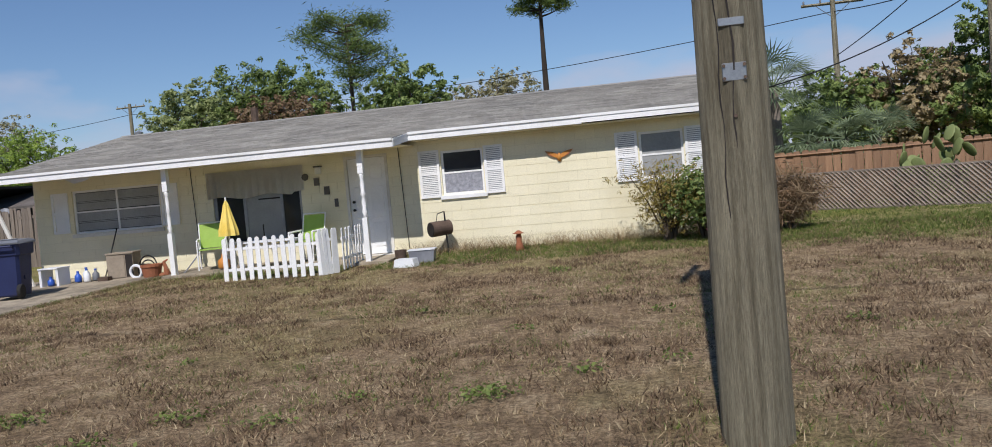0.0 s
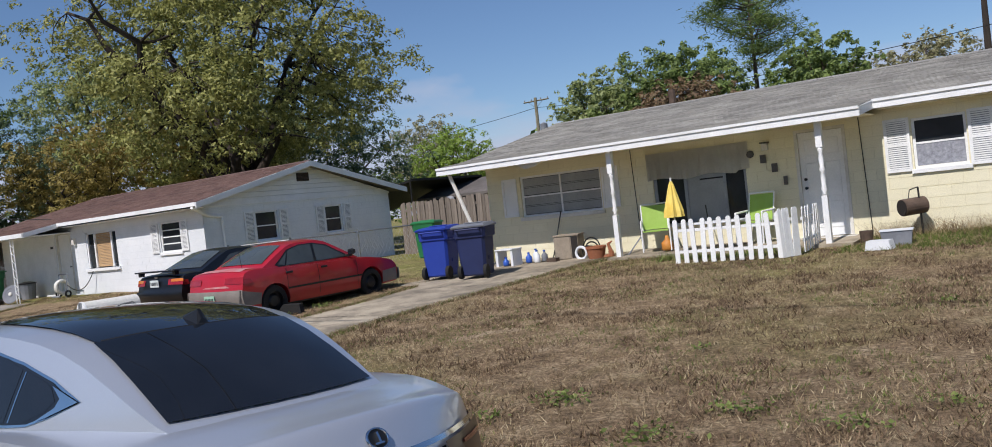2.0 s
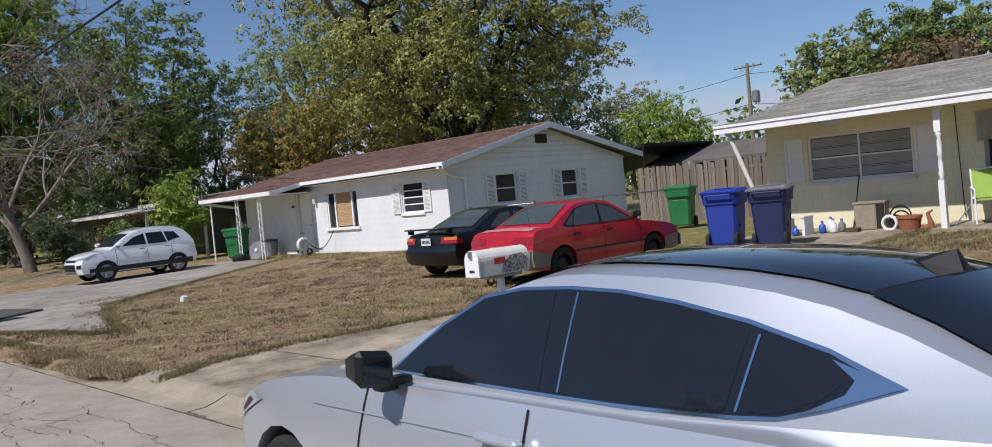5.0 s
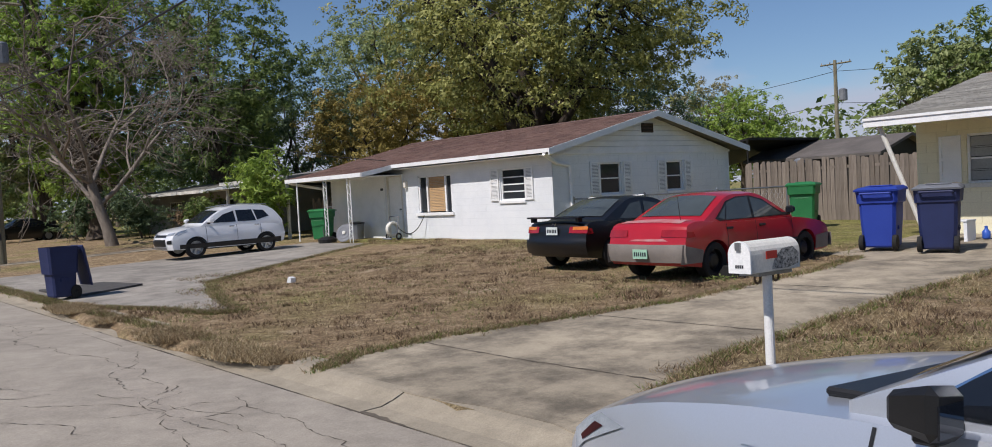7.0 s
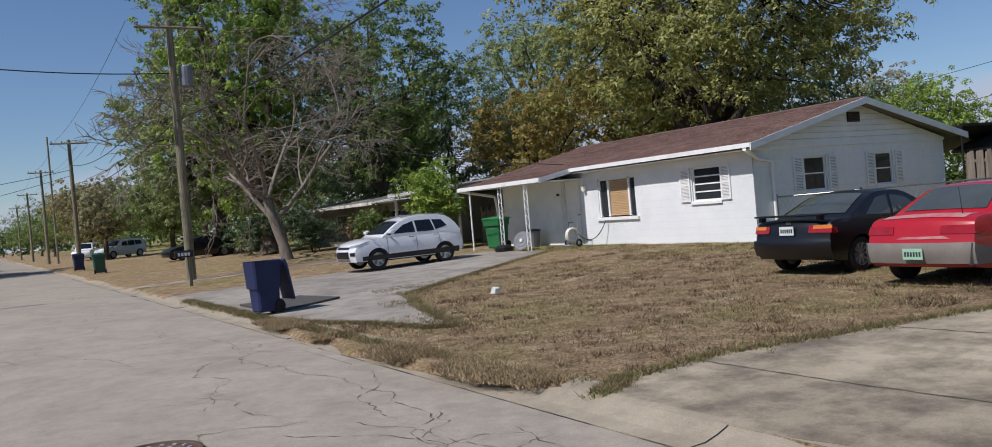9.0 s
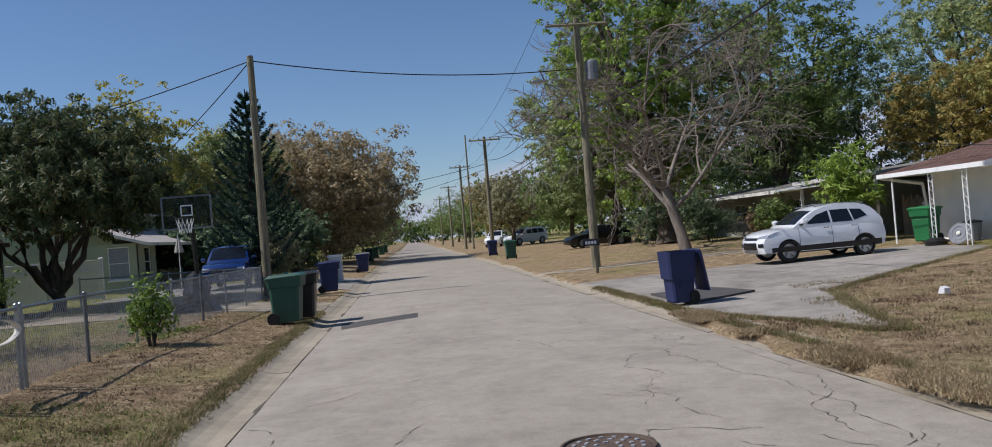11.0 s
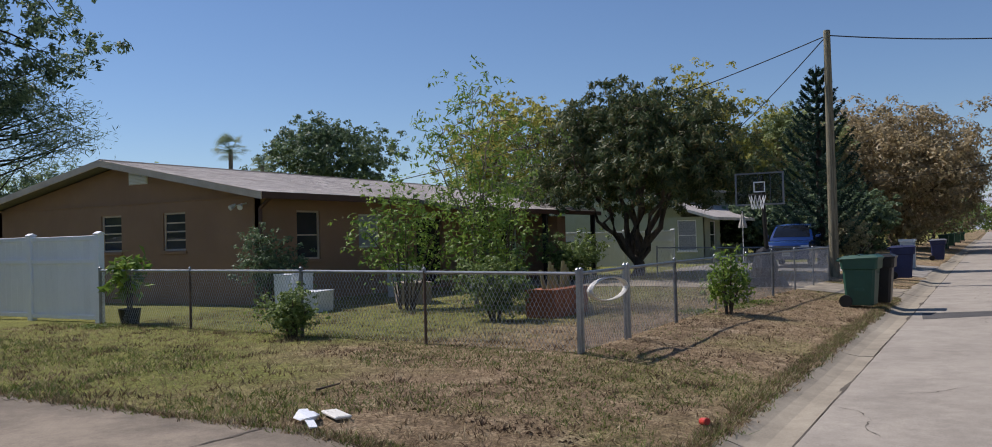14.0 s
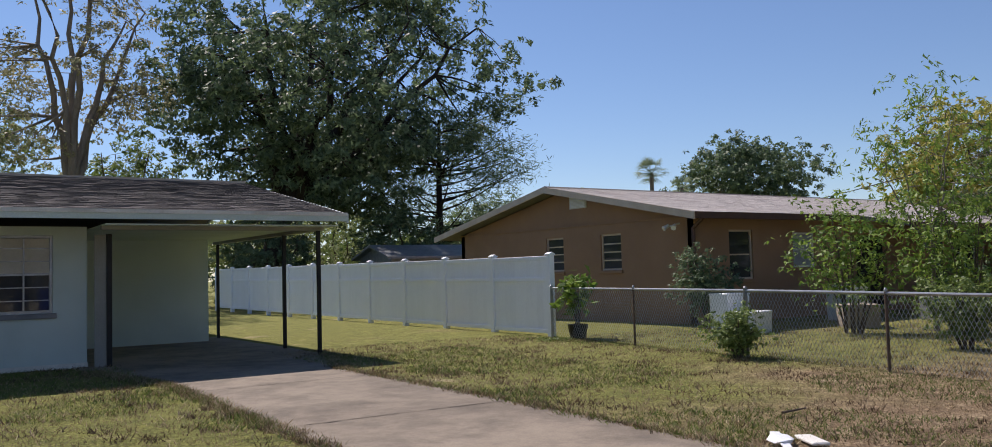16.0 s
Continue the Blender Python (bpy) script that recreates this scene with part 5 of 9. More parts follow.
def sage_house():
    h = thing("sage_house", "sage green sided house with pale low gables", "house")
    wall("tall_wall", "x", -55, 1, -30, -16.4, 0.2, 4.5, [], "sage", parent=h)
    wall("tall_wall", "y", -16.4, 1, -70, -55.002, 0.2, 4.5, [(-58.6, -57.9, 3.4, 4.1)], "sage", parent=h)
    part("tall_roof", prism([(-15.8, 4.4), (-23, 5.6), (-30.6, 4.4), (-30.6, 4.25), (-23, 5.45), (-15.8, 4.25)], -70.5, -54.6, "x"), "shingle_tan", h)
    for i in range(24):
        z = 0.3 + i * 0.175
        part("siding_board", prism([(-55 + 0.004, z), (-55 + 0.028, z), (-55 + 0.012, z + 0.18), (-55 + 0.004, z + 0.18)], -30, -16.45, "y"), "sage", h)
    # low front wing with a window beside a porch
    wall("wing_wall", "x", -50, 1, -17.3, -13.75, 0.2, 2.6, [(-15.05, -14.1, 0.95, 2.45)], "sage", parent=h)
    wall("wing_wall", "y", -13.75, 1, -53, -50.002, 0.2, 2.6, [(-52.2, -51.2, 1.0, 2.4)], "sage", parent=h)
    wall("porch_wall", "y", -15.5, 1, -64, -53, 0.2, 2.6, [(-57, -56.2, 0.4, 2.4), (-61, -60, 1.1, 2.3)], "sage", parent=h)
    part("wing_roof", prism([(-13.1, 2.55), (-17.6, 3.95), (-17.6, 3.82), (-13.1, 2.42)], -66, -49.6, "x"), "shingle_tan", h)
    fascia(h, [(-66, -13.08, 2.56), (-49.6, -13.08, 2.56)], "dull_white", 0.14)
    fascia(h, [(-49.58, -13.08, 2.56), (-49.58, -17.6, 3.96)], "dull_white", 0.14)
    sash("x", -50, 1, -15.05, -14.1, 0.95, 2.45, h, 1, 0, fill="curtain")
    sash("y", -13.75, 1, -52.2, -51.2, 1.0, 2.4, h, 1, 0, fill="window")
    sash("y", -15.5, 1, -61, -60, 1.1, 2.3, h, 1, 0, fill="window")
    # shaded porch doorway painted as one dark sheet
    part("dark_doorway", boxes((-57, -56.2, -15.65, -15.6, 0.4, 2.4)), "unlit_fill", h)


sage_house()


def shed(name, x0, x1, y0, y1, zw, zr, wallm, roofm, label):
    h = thing(name, label, "shed")
    part("wall", boxes((x0, x1, y0, y1, 0.3, zw)), wallm, h)
    ym = (y0 + y1) / 2
    part("roof", prism([(y0 - 0.3, zw - 0.05), (ym, zr), (y1 + 0.3, zw - 0.05), (y1 + 0.3, zw - 0.15), (ym, zr - 0.1), (y0 - 0.3, zw - 0.15)], x0 - 0.3, x1 + 0.3, "x"), roofm, h)
    part("gable", prism([(y0, zw), (y1, zw), (ym, zr - 0.08)], x0 + 0.02, x1 - 0.02, "x"), wallm, h)
    return h


shed("garden_shed", -25, -20.3, 28, 32, 2.4, 3.0, "black_metal", "shingle_dark", "dark shed with grey-brown roof behind the fence")
shed("metal_shed", -29.5, -24.6, -38, -35, 2.5, 3.0, "metal", "metal", "grey corrugated metal garden shed")

# ---- vehicles ----
def lattice_cut(bm, xs=(), ys=(), zs=()):
    for vals, no in ((xs, (1, 0, 0)), (ys, (0, 1, 0)), (zs, (0, 0, 1))):
        for v in vals:
            co = [c * v for c in no]
            bmesh.ops.bisect_plane(bm, geom=bm.verts[:] + bm.edges[:] + bm.faces[:], plane_co=co, plane_no=no)


def sharp_smooth(ob, angle=38):
    me = ob.data
    me.polygons.foreach_set("use_smooth", [True] * len(me.polygons))
    me.set_sharp_from_angle(angle=radians(angle))


def smoothed(pts, n=3):
    """Rounds an open outline with Catmull-Rom spans."""
    out = []
    P = [pts[0]] + list(pts) + [pts[-1]]
    for i in range(1, len(P) - 2):
        a, b, c, d = map(np.array, P[i - 1:i + 3])
        for k in range(n):
            t = k / n
            out.append(tuple(0.5 * (2 * b + (c - a) * t + (2 * a - 5 * b + 4 * c - d) * t * t + (3 * b - a - 3 * c + d) * t ** 3)))
    return out + [tuple(pts[-1])]


def wheel(root, x, y, r, w, rim, style):
    side = 1 if y > 0 else -1
    t = part("wheel", lathe([(r * .66, -w / 2), (r * .93, -w / 2), (r, -w * .36), (r, w * .36), (r * .93, w / 2), (r * .66, w / 2)], 28, caps=False), "rubber", root, smooth=False)
    t.matrix_basis = pose(x, y, r, 90 * -side)
    part("rim_barrel", lathe([(r * .68, -w * .4), (r * .68, w * .46), (r * .62, w * .46), (r * .6, w * .1), (r * .2, w * .05), (0.01, w * .05)], 24), rim if style != "steel" else "trim_black", t)
    if style == "steel":
        part("hub", lathe([(r * .5, w * .1), (r * .34, w * .34), (r * .2, w * .36), (0.01, w * .38)], 16), "trim_black", t)
    else:
        n = 10 if style == "multi" else 5
        for i in range(n):
            a = 360 * i / n
            sp = part("spoke", boxes((r * .08, r * .64, -r * (.05 if n > 5 else .1), r * (.05 if n > 5 else .1), w * .3, w * .42), bevel=0.006), rim, t)
            sp.matrix_basis = pose(0, 0, 0, 0, 0, a)
        part("hub", lathe([(r * .16, w * .2), (r * .15, w * .45), (0.01, w * .46)], 14), rim, t)
    part("brake_disc", lathe([(r * .5, -w * .1), (r * .5, -w * .02), (0.01, -w * .02)], 16), "black_metal", t)


def car(name, label, m, L, W, paint, wheels, r, top, house, windows, rim="alloy", style="five", sill=0.22, glass="auto_glass", roofm=None, tumble=0.2, crown=0.035, trim="trim_black", rear=(0.8, 0.84), plan=(0.055, 2.5), flank=0.925, arch=0.055, roof_half=0.88, tailfall=0.0, rear_to=1, tuck=0.0, taper=0.0):
    """A car: x forwards, y to its left, z up. top: body outline from the tail over the belt to the nose; house: outline of the cabin."""
    root = thing(name, label, "car", m)
    xf, xr = wheels
    ra = r + arch
    top = smoothed(top, 3)
    x_tail, x_nose = top[0][0], top[-1][0]
    dzs = math.sqrt(max(ra ** 2 - (r - sill) ** 2, 0))
    low = [(x_nose - 0.02, sill + 0.02)]
    for xc in (xf, xr):
        a0 = math.atan2(sill - r, dzs)
        for k in range(13):
            a = a0 + (math.pi - 2 * a0) * k / 12
            low.append((xc + ra * math.cos(a), r + ra * math.sin(a)))
    low.append((x_tail + 0.02, sill + 0.05))
    zmax = max(p[1] for p in top)

    def hw(x, z):
        e = max(0.0, (abs(x) - L * 0.27) / (L * 0.23))
        s = 1 - 0.085 * e ** 2.4
        q = z - 0.62
        s *= 1 - (0.09 * (q / 0.45) ** 2 if q > 0 else 0.05 * (q / 0.4) ** 2)
        return W / 2 * s

    def fall(x, y, z):
        """How far the shoulders lie below the centre line, more so at the tail."""
        return (crown + tailfall * max(0.0, min(1.0, (-x - 1.7) / 0.5))) * abs(y) ** 2.4 * max(0.0, min(1.0, (z - 0.5) / 0.3))

    def skin(x, y, z, out=0.0):
        e = abs(x) / (L / 2)
        nx = x * (1 - plan[0] * abs(y) ** plan[1] * e ** 5)
        nz = z - fall(x, y, z)
        return Vector((nx, y * hw(x, z) + math.copysign(out, y), nz))
    bm = prism(top + low, -1, 1)
    lattice_cut(bm, np.arange(-L / 2 + .1, L / 2, 0.16), (-.96, -.86, -.62, -.3, 0, .3, .62, .86, .96), np.arange(.3, zmax, 0.11))
    for v in bm.verts:
        v.co = skin(*v.co)
    body = part("body", bm, paint, root)
    sharp_smooth(body)
    zb = house[0][1]
    zr = max(p[1] for p in house)
    hp = smoothed(house, 4)

    def hg(z):
        q = max(0.0, (z - zb) / (zr - zb))
        return W / 2 * flank * (1 - tumble * q ** 1.15)

    def cab(x, y, z, out=0.0):
        bow = 0.09 * y * y
        mid = (house[0][0] + house[-1][0]) / 2
        nx = x - math.copysign(bow, x - mid) * min(1, abs(x - mid) / 0.8)
        in_ = 1 - taper * (max(0.0, -0.5 - x) / 1.3) ** 1.5
        return Vector((nx, y * hg(z) * in_ + math.copysign(out, y), z - 0.05 * abs(y) ** 2.6 * max(0, (z - zb) / (zr - zb))))
    tail_foot = [(house[-1][0] - tuck, house[-1][1] - tuck * 0.42), (house[-1][0] - tuck, zb - 0.3)] if tuck else [(house[-1][0], zb - 0.12)]
    bm = prism(hp + tail_foot + [(house[0][0], zb - 0.12)], -1, 1)
    lattice_cut(bm, np.arange(house[-1][0] - tuck, house[0][0], 0.2), (-.97, -.9, -.7, -.35, 0, .35, .7, .9, .97), np.arange(zb, zr, 0.12))
    for v in bm.verts:
        v.co = cab(*v.co)
    cabin = part("cabin", bm, paint, root)
    sharp_smooth(cabin)

    def strip(pname, i0, i1, half, material, out, lab=""):
        """A panel over the cabin's outline between two of its points."""
        P = hp[i0:i1 + 1]
        n = 12
        b2 = bmesh.new()
        rows = []
        for k, (x, z) in enumerate(P):
            q = np.array(P[min(k + 1, len(P) - 1)]) - np.array(P[max(k - 1, 0)])
            nx, nz = -q[1], q[0]
            ln = math.hypot(nx, nz)
            nx, nz = (nx / ln, nz / ln)
            if nz < 0:
                nx, nz = -nx, -nz
            hy = half if not isinstance(half, tuple) else half[0] + (half[1] - half[0]) * k / (len(P) - 1)
            row = []
            for j in range(n + 1):
                yy = -hy + 2 * hy * j / n
                c = cab(x, yy, z)
                row.append(b2.verts.new(c + Vector((nx, 0, nz)) * out))
            rows.append(row)
        for a, b in zip(rows, rows[1:]):
            for j in range(n):
                b2.faces.new((a[j], a[j + 1], b[j + 1], b[j]))
        ob = part(pname, b2, material, root, lab, smooth=True)
        return ob
    k4 = 4
    n_house = len(house)
    strip("windscreen", 1, k4, 0.88, glass, 0.008)
    strip("rear_window", (n_house - 2) * k4, (n_house - 1) * k4 - rear_to, rear, glass, 0.01)
    if roofm:
        strip("roof_panel", k4 + 1, (n_house - 2) * k4 - 0, roof_half, roofm, 0.008, "glossy black roof panel")

    def decal(pname, poly, side, material, out=0.006, on_cabin=True, parent=root, lab="", step=0.12):
        b2 = bmesh.new()
        b2.faces.new([b2.verts.new((x, 0, z)) for x, z in poly])
        if step:
            xs, zs = [p[0] for p in poly], [p[1] for p in poly]
            lattice_cut(b2, np.arange(min(xs), max(xs), step)[1:], (), np.arange(min(zs), max(zs), step)[1:])
        f = cab if on_cabin else skin
        for v in b2.verts:
            v.co = f(v.co.x, side, v.co.z, out)
        return part(pname, b2, material, parent, lab, smooth=True)

    def end(pname, poly, at, material, out=0.008, lab="", parent=root):
        """A panel on the tail or nose, from (y, z) corners."""
        ts = [p for p in top if (p[0] < -L * .3) == (at < 0) and abs(p[0]) > L * .3]
        zs, xs = np.array([p[1] for p in ts]), np.array([p[0] for p in ts])
        o = np.argsort(zs)
        b2 = bmesh.new()
        b2.faces.new([b2.verts.new((0, y, z)) for y, z in poly])
        yy, zz = [p[0] for p in poly], [p[1] for p in poly]
        lattice_cut(b2, (), np.arange(min(yy), max(yy), .1)[1:], np.arange(min(zz), max(zz), .08)[1:])
        for v in b2.verts:
            x = float(np.interp(v.co.z + fall(math.copysign(2.3, at), v.co.y / (W / 2), v.co.z), zs[o], xs[o]))
            c = skin(x, v.co.y / (W / 2 * 0.93), v.co.z)
            v.co = Vector((c.x + math.copysign(out, at), v.co.y, v.co.z - 0.0))
        return part(pname, b2, material, parent, lab, smooth=True)
    for s in (1, -1):
        for wn_, poly in windows:
            nm, mt, ou = {"trim": ("window_trim", trim, 0.003), "pillar": ("door_pillar", "auto_glass", 0.0045)}.get(wn_, ("side_window", glass, 0.006))
            decal(nm, poly, s, mt, ou)
        for xc in (xf, xr):
            wheel(root, xc, s * (W / 2 - 0.12), r, 0.2, rim, style)
    liner = bmesh.new()
    for xc in (xf, xr):
        box(liner, xc - ra, xc + ra, -W / 2 * .72, W / 2 * .72, sill, r + ra - 0.04)
    box(liner, xr, xf, -W / 2 * .85, W / 2 * .85, sill - 0.04, sill + 0.1)
    part("underbody", liner, "trim_black", root)
    return root, decal, end, skin, cab


def seam(decal, x, z0, z1, s, lean=0.0, w=0.006):
    decal("door_seam", [(x - w, z0), (x + w, z0), (x + w + lean, z1), (x - w + lean, z1)], s, "trim_black", 0.003, False, step=0.1)


def mirrors(root, x, z, W, material, cap="trim_black", size=1.0):
    for s in (1, -1):
        bm = bmesh.new()
        box(bm, x - 0.09 * size, x + 0.07 * size, s * (W / 2 + 0.02), s * (W / 2 + 0.2 * size), z - 0.01, z + 0.14 * size, bevel=0.025 * size)
        for v in bm.verts:
            if v.co.x > x - 0.02:
                k = min(1.0, (v.co.x - x + 0.02) / 0.09)
                v.co.z = z + 0.05 + (v.co.z - z - 0.05) * (1 - 0.45 * k)
                v.co.y -= s * 0.03 * k
            v.co.z += (abs(v.co.y) - W / 2) * 0.12
        mo = part("door_mirror", bm, material, root)
        part("mirror_arm", boxes((x - 0.02, x + 0.05, s * (W / 2 - 0.1), s * (W / 2 + 0.05), z - 0.03, z + 0.02), bevel=0.008), cap, mo)
        part("mirror_glass", boxes((x - 0.094 * size, x - 0.088 * size, s * (W / 2 + 0.05), s * (W / 2 + 0.18 * size), z + 0.02, z + 0.11 * size)), "auto_glass", mo)


def plate(root, x, y, z, face, rows=6):
    s = 1 if x > 0 else -1
    p = part("number_plate", boxes((x, x + s * 0.012, y - 0.152, y + 0.152, z - 0.076, z + 0.076)), face, root)
    for i in range(rows):
        yy = y - 0.11 + i * 0.044
        part("plain_bar", boxes((x + s * 0.012, x + s * 0.016, yy - 0.014, yy + 0.014, z - 0.035, z + 0.03)), "ink", p)


def silver_sedan():
    L, W = 4.92, 1.865
    top = [(-2.33, 0.3), (-2.42, 0.5), (-2.42, 0.68), (-2.385, 0.8), (-2.345, 0.88), (-2.29, 0.965), (-2.245, 1.018), (-2.2, 1.032), (-2.08, 1.036), (-1.80, 1.055), (-1.2, 1.06), (0, 1.045), (0.7, 1.03), (1.0, 1.02), (1.3, 1.0), (1.7, 0.945), (2.05, 0.86), (2.3, 0.73), (2.42, 0.56), (2.45, 0.4), (2.4, 0.24)]
    house = [(0.98, 1.03), (0.16, 1.405), (-0.45, 1.465), (-1.2, 1.375), (-1.80, 1.068)]
    win = [("trim", [(0.810, 1.03), (0.650, 1.15), (0.510, 1.26), (0.290, 1.38), (0.070, 1.416), (-0.200, 1.426), (-0.460, 1.418), (-0.690, 1.39), (-0.955, 1.338), (-1.205, 1.262), (-1.395, 1.166), (-1.215, 1.09), (-1.075, 1.052), (-0.935, 1.044), (-0.210, 1.034)]),
           ("pillar", [(0.775, 1.04), (0.640, 1.15), (0.500, 1.25), (0.285, 1.367), (0.070, 1.404), (-0.200, 1.414), (-0.460, 1.406), (-0.690, 1.377), (-0.955, 1.325), (-1.205, 1.249), (-1.355, 1.166), (-1.215, 1.105), (-1.075, 1.064), (-0.935, 1.056), (-0.210, 1.045)]),
           ("pillar", [(-0.130, 1.052), (-0.130, 1.408), (-0.250, 1.408), (-0.240, 1.054)]),
           ("front", [(0.760, 1.045), (0.580, 1.18), (0.370, 1.318), (0.110, 1.392), (-0.130, 1.408), (-0.140, 1.049)]),
           ("rear", [(-0.240, 1.405), (-0.560, 1.394), (-0.810, 1.356), (-0.965, 1.305), (-0.915, 1.066), (-0.230, 1.052)]),
           ("pillar", [(-0.915, 1.066), (-0.965, 1.305), (-1.005, 1.297), (-0.955, 1.066)]),
           ("quarter", [(-1.005, 1.295), (-1.125, 1.263), (-1.205, 1.227), (-1.245, 1.168), (-1.195, 1.12), (-1.055, 1.069), (-0.955, 1.066)])]
    root, decal, end, skin, cab = car("silver_sedan", "metallic silver sedan with black glass roof, parked at the kerb", pose(-6.16, 2.62, -0.052, 3.0, 0, 176.8), L, W, "silver", (1.49, -1.38), 0.335, top, house, win, "alloy", "multi", roofm="auto_glass", trim="chrome", rear=(0.8, 0.93), plan=(0.17, 2.2), tailfall=0.045, rear_to=0, tuck=0.24, flank=0.855, tumble=0.17, arch=0.085, roof_half=0.78, taper=0.3)
    for s in (1, -1):
        seam(decal, -0.19, 0.32, 1.035, s, 0.0)
        seam(decal, 0.82, 0.34, 1.02, s, -0.05)
        seam(decal, -1.14, 0.62, 1.05, s, -0.2)
        for x in (-0.1, -1.04):
            hd = part("door_handle", boxes((x - 0.11, x + 0.11, s * (W / 2 - 0.03), s * (W / 2 + 0.018), 0.885, 0.915), bevel=0.012), "silver", root)
        decal("rear_pillar_trim", [(-1.215, 1.235), (-1.385, 1.166), (-1.215, 1.097), (-1.135, 1.075), (-1.255, 1.14), (-1.275, 1.18)], s, "chrome", 0.009)
        decal("pillar_line", [(-0.235, 1.056), (-0.245, 1.056), (-0.255, 1.404), (-0.245, 1.404)], s, "chrome", 0.008)
        decal("pillar_line", [(-0.947, 1.068), (-0.955, 1.068), (-1.003, 1.296), (-0.995, 1.296)], s, "chrome", 0.008)
        decal("boot_seam", [(-1.83, 0.99), (-1.842, 0.99), (-2.13, 0.82), (-2.12, 0.82)], s, "trim_black", 0.003, False)
        decal("shoulder_crease", [(-1.9, 0.955), (-1.9, 0.965), (1.2, 0.905), (1.2, 0.898)], s, "silver", 0.006, False)
        decal("tail_lamp_side", [(-2.40, 0.74), (-2.12, 0.84), (-2.02, 0.93), (-2.3, 0.945)], s, "dark_lens", 0.012, False)
        decal("headlamp_side", [(1.76, 0.855), (1.93, 0.885), (2.2, 0.8), (2.16, 0.71), (2.06, 0.76)], s, "headlamp", 0.008, False)
        decal("headlamp_mark", [(1.9, 0.842), (1.97, 0.85), (2.1, 0.785), (2.08, 0.765)], s, "dark_lens", 0.012, False)
        ys = (s * 0.80, s * 0.34)
        end("tail_lamp", [(ys[0], 0.70), (ys[0], 0.868), (ys[1], 0.86), (ys[1], 0.80)], -1, "dark_lens", 0.03)
        end("lamp_strip", [(s * 0.79, 0.80), (s * 0.79, 0.825), (s * 0.5, 0.835), (s * 0.5, 0.82)], -1, "red_lens", 0.036)
        end("headlamp", [(s * 0.78, 0.64), (s * 0.78, 0.76), (s * 0.42, 0.62), (s * 0.42, 0.58)], 1, "headlamp", 0.012)
    fl = decal("fuel_flap", [(-1.64, 0.84), (-1.44, 0.84), (-1.44, 0.99), (-1.64, 0.99)], 1, "trim_black", 0.0025, False)
    decal("fuel_cover", [(-1.634, 0.846), (-1.446, 0.846), (-1.446, 0.984), (-1.634, 0.984)], 1, "silver", 0.0045, False, parent=fl)
    end("chrome_bar", [(-0.76, 0.868), (0.76, 0.868), (0.76, 0.888), (-0.76, 0.888)], -1, "chrome", 0.018)
    end("rear_valance", [(-0.7, 0.34), (0.7, 0.34), (0.7, 0.5), (-0.7, 0.5)], -1, "trim_black", 0.01)
    end("plate_recess", [(-0.32, 0.6), (0.32, 0.6), (0.36, 0.84), (-0.36, 0.84)], -1, "trim_black", 0.006)
    end("grille", [(-0.42, 0.34), (0.42, 0.34), (0.34, 0.66), (-0.34, 0.66)], 1, "trim_black", 0.014)
    plate(root, -2.44, 0, 0.71, "plate")
    em = part("badge", torus(bmesh.new(), (0, 0, 0), 0.058, 0.007, "x", 24, 6, 0.8), "chrome", root)
    part("badge_disc", rods(((0.02, 0, 0), (-0.002, 0, 0), 0.05, 0.05), seg=20), "trim_black", em)
    part("badge_mark", boxes((-0.01, -0.002, -0.008, 0.004, -0.02, 0.027), (-0.01, -0.002, -0.02, 0.03, -0.028, -0.019)), "chrome", em)
    em.matrix_basis = pose(-2.312, 0.0, 0.945, 0, 31, 0) @ Matrix.Diagonal((.88, .88, .88, 1))
    fin = bmesh.new()
    vs = [fin.verts.new(p) for p in ((-0.98, 0, 1.41), (-1.2, 0.035, 1.37), (-1.2, -0.035, 1.37), (-1.03, 0.03, 1.4), (-1.03, -0.03, 1.4), (-1.165, 0.008, 1.452), (-1.165, -0.008, 1.452), (-1.19, 0.006, 1.41), (-1.19, -0.006, 1.41))]
    bmesh.ops.convex_hull(fin, input=vs)
    part("roof_fin", fin, "trim_black", root)
    b2 = bmesh.new()
    for k in range(10):
        rod(b2, cab(-1.2, -0.75 + 0.15 * k, 1.375) + Vector((0, 0, 0.009)), cab(-1.2, -0.6 + 0.15 * k, 1.375) + Vector((0, 0, 0.009)), 0.004, 0.004, 4)
    part("roof_joint", b2, "black_metal", root)
    mirrors(root, 0.58, 1.01, W - 0.08, "trim_black", size=0.92)
    part("cowl", boxes((0.9, 1.06, -0.66, 0.66, 1.0, 1.03), bevel=0.01), "trim_black", root)


silver_sedan()


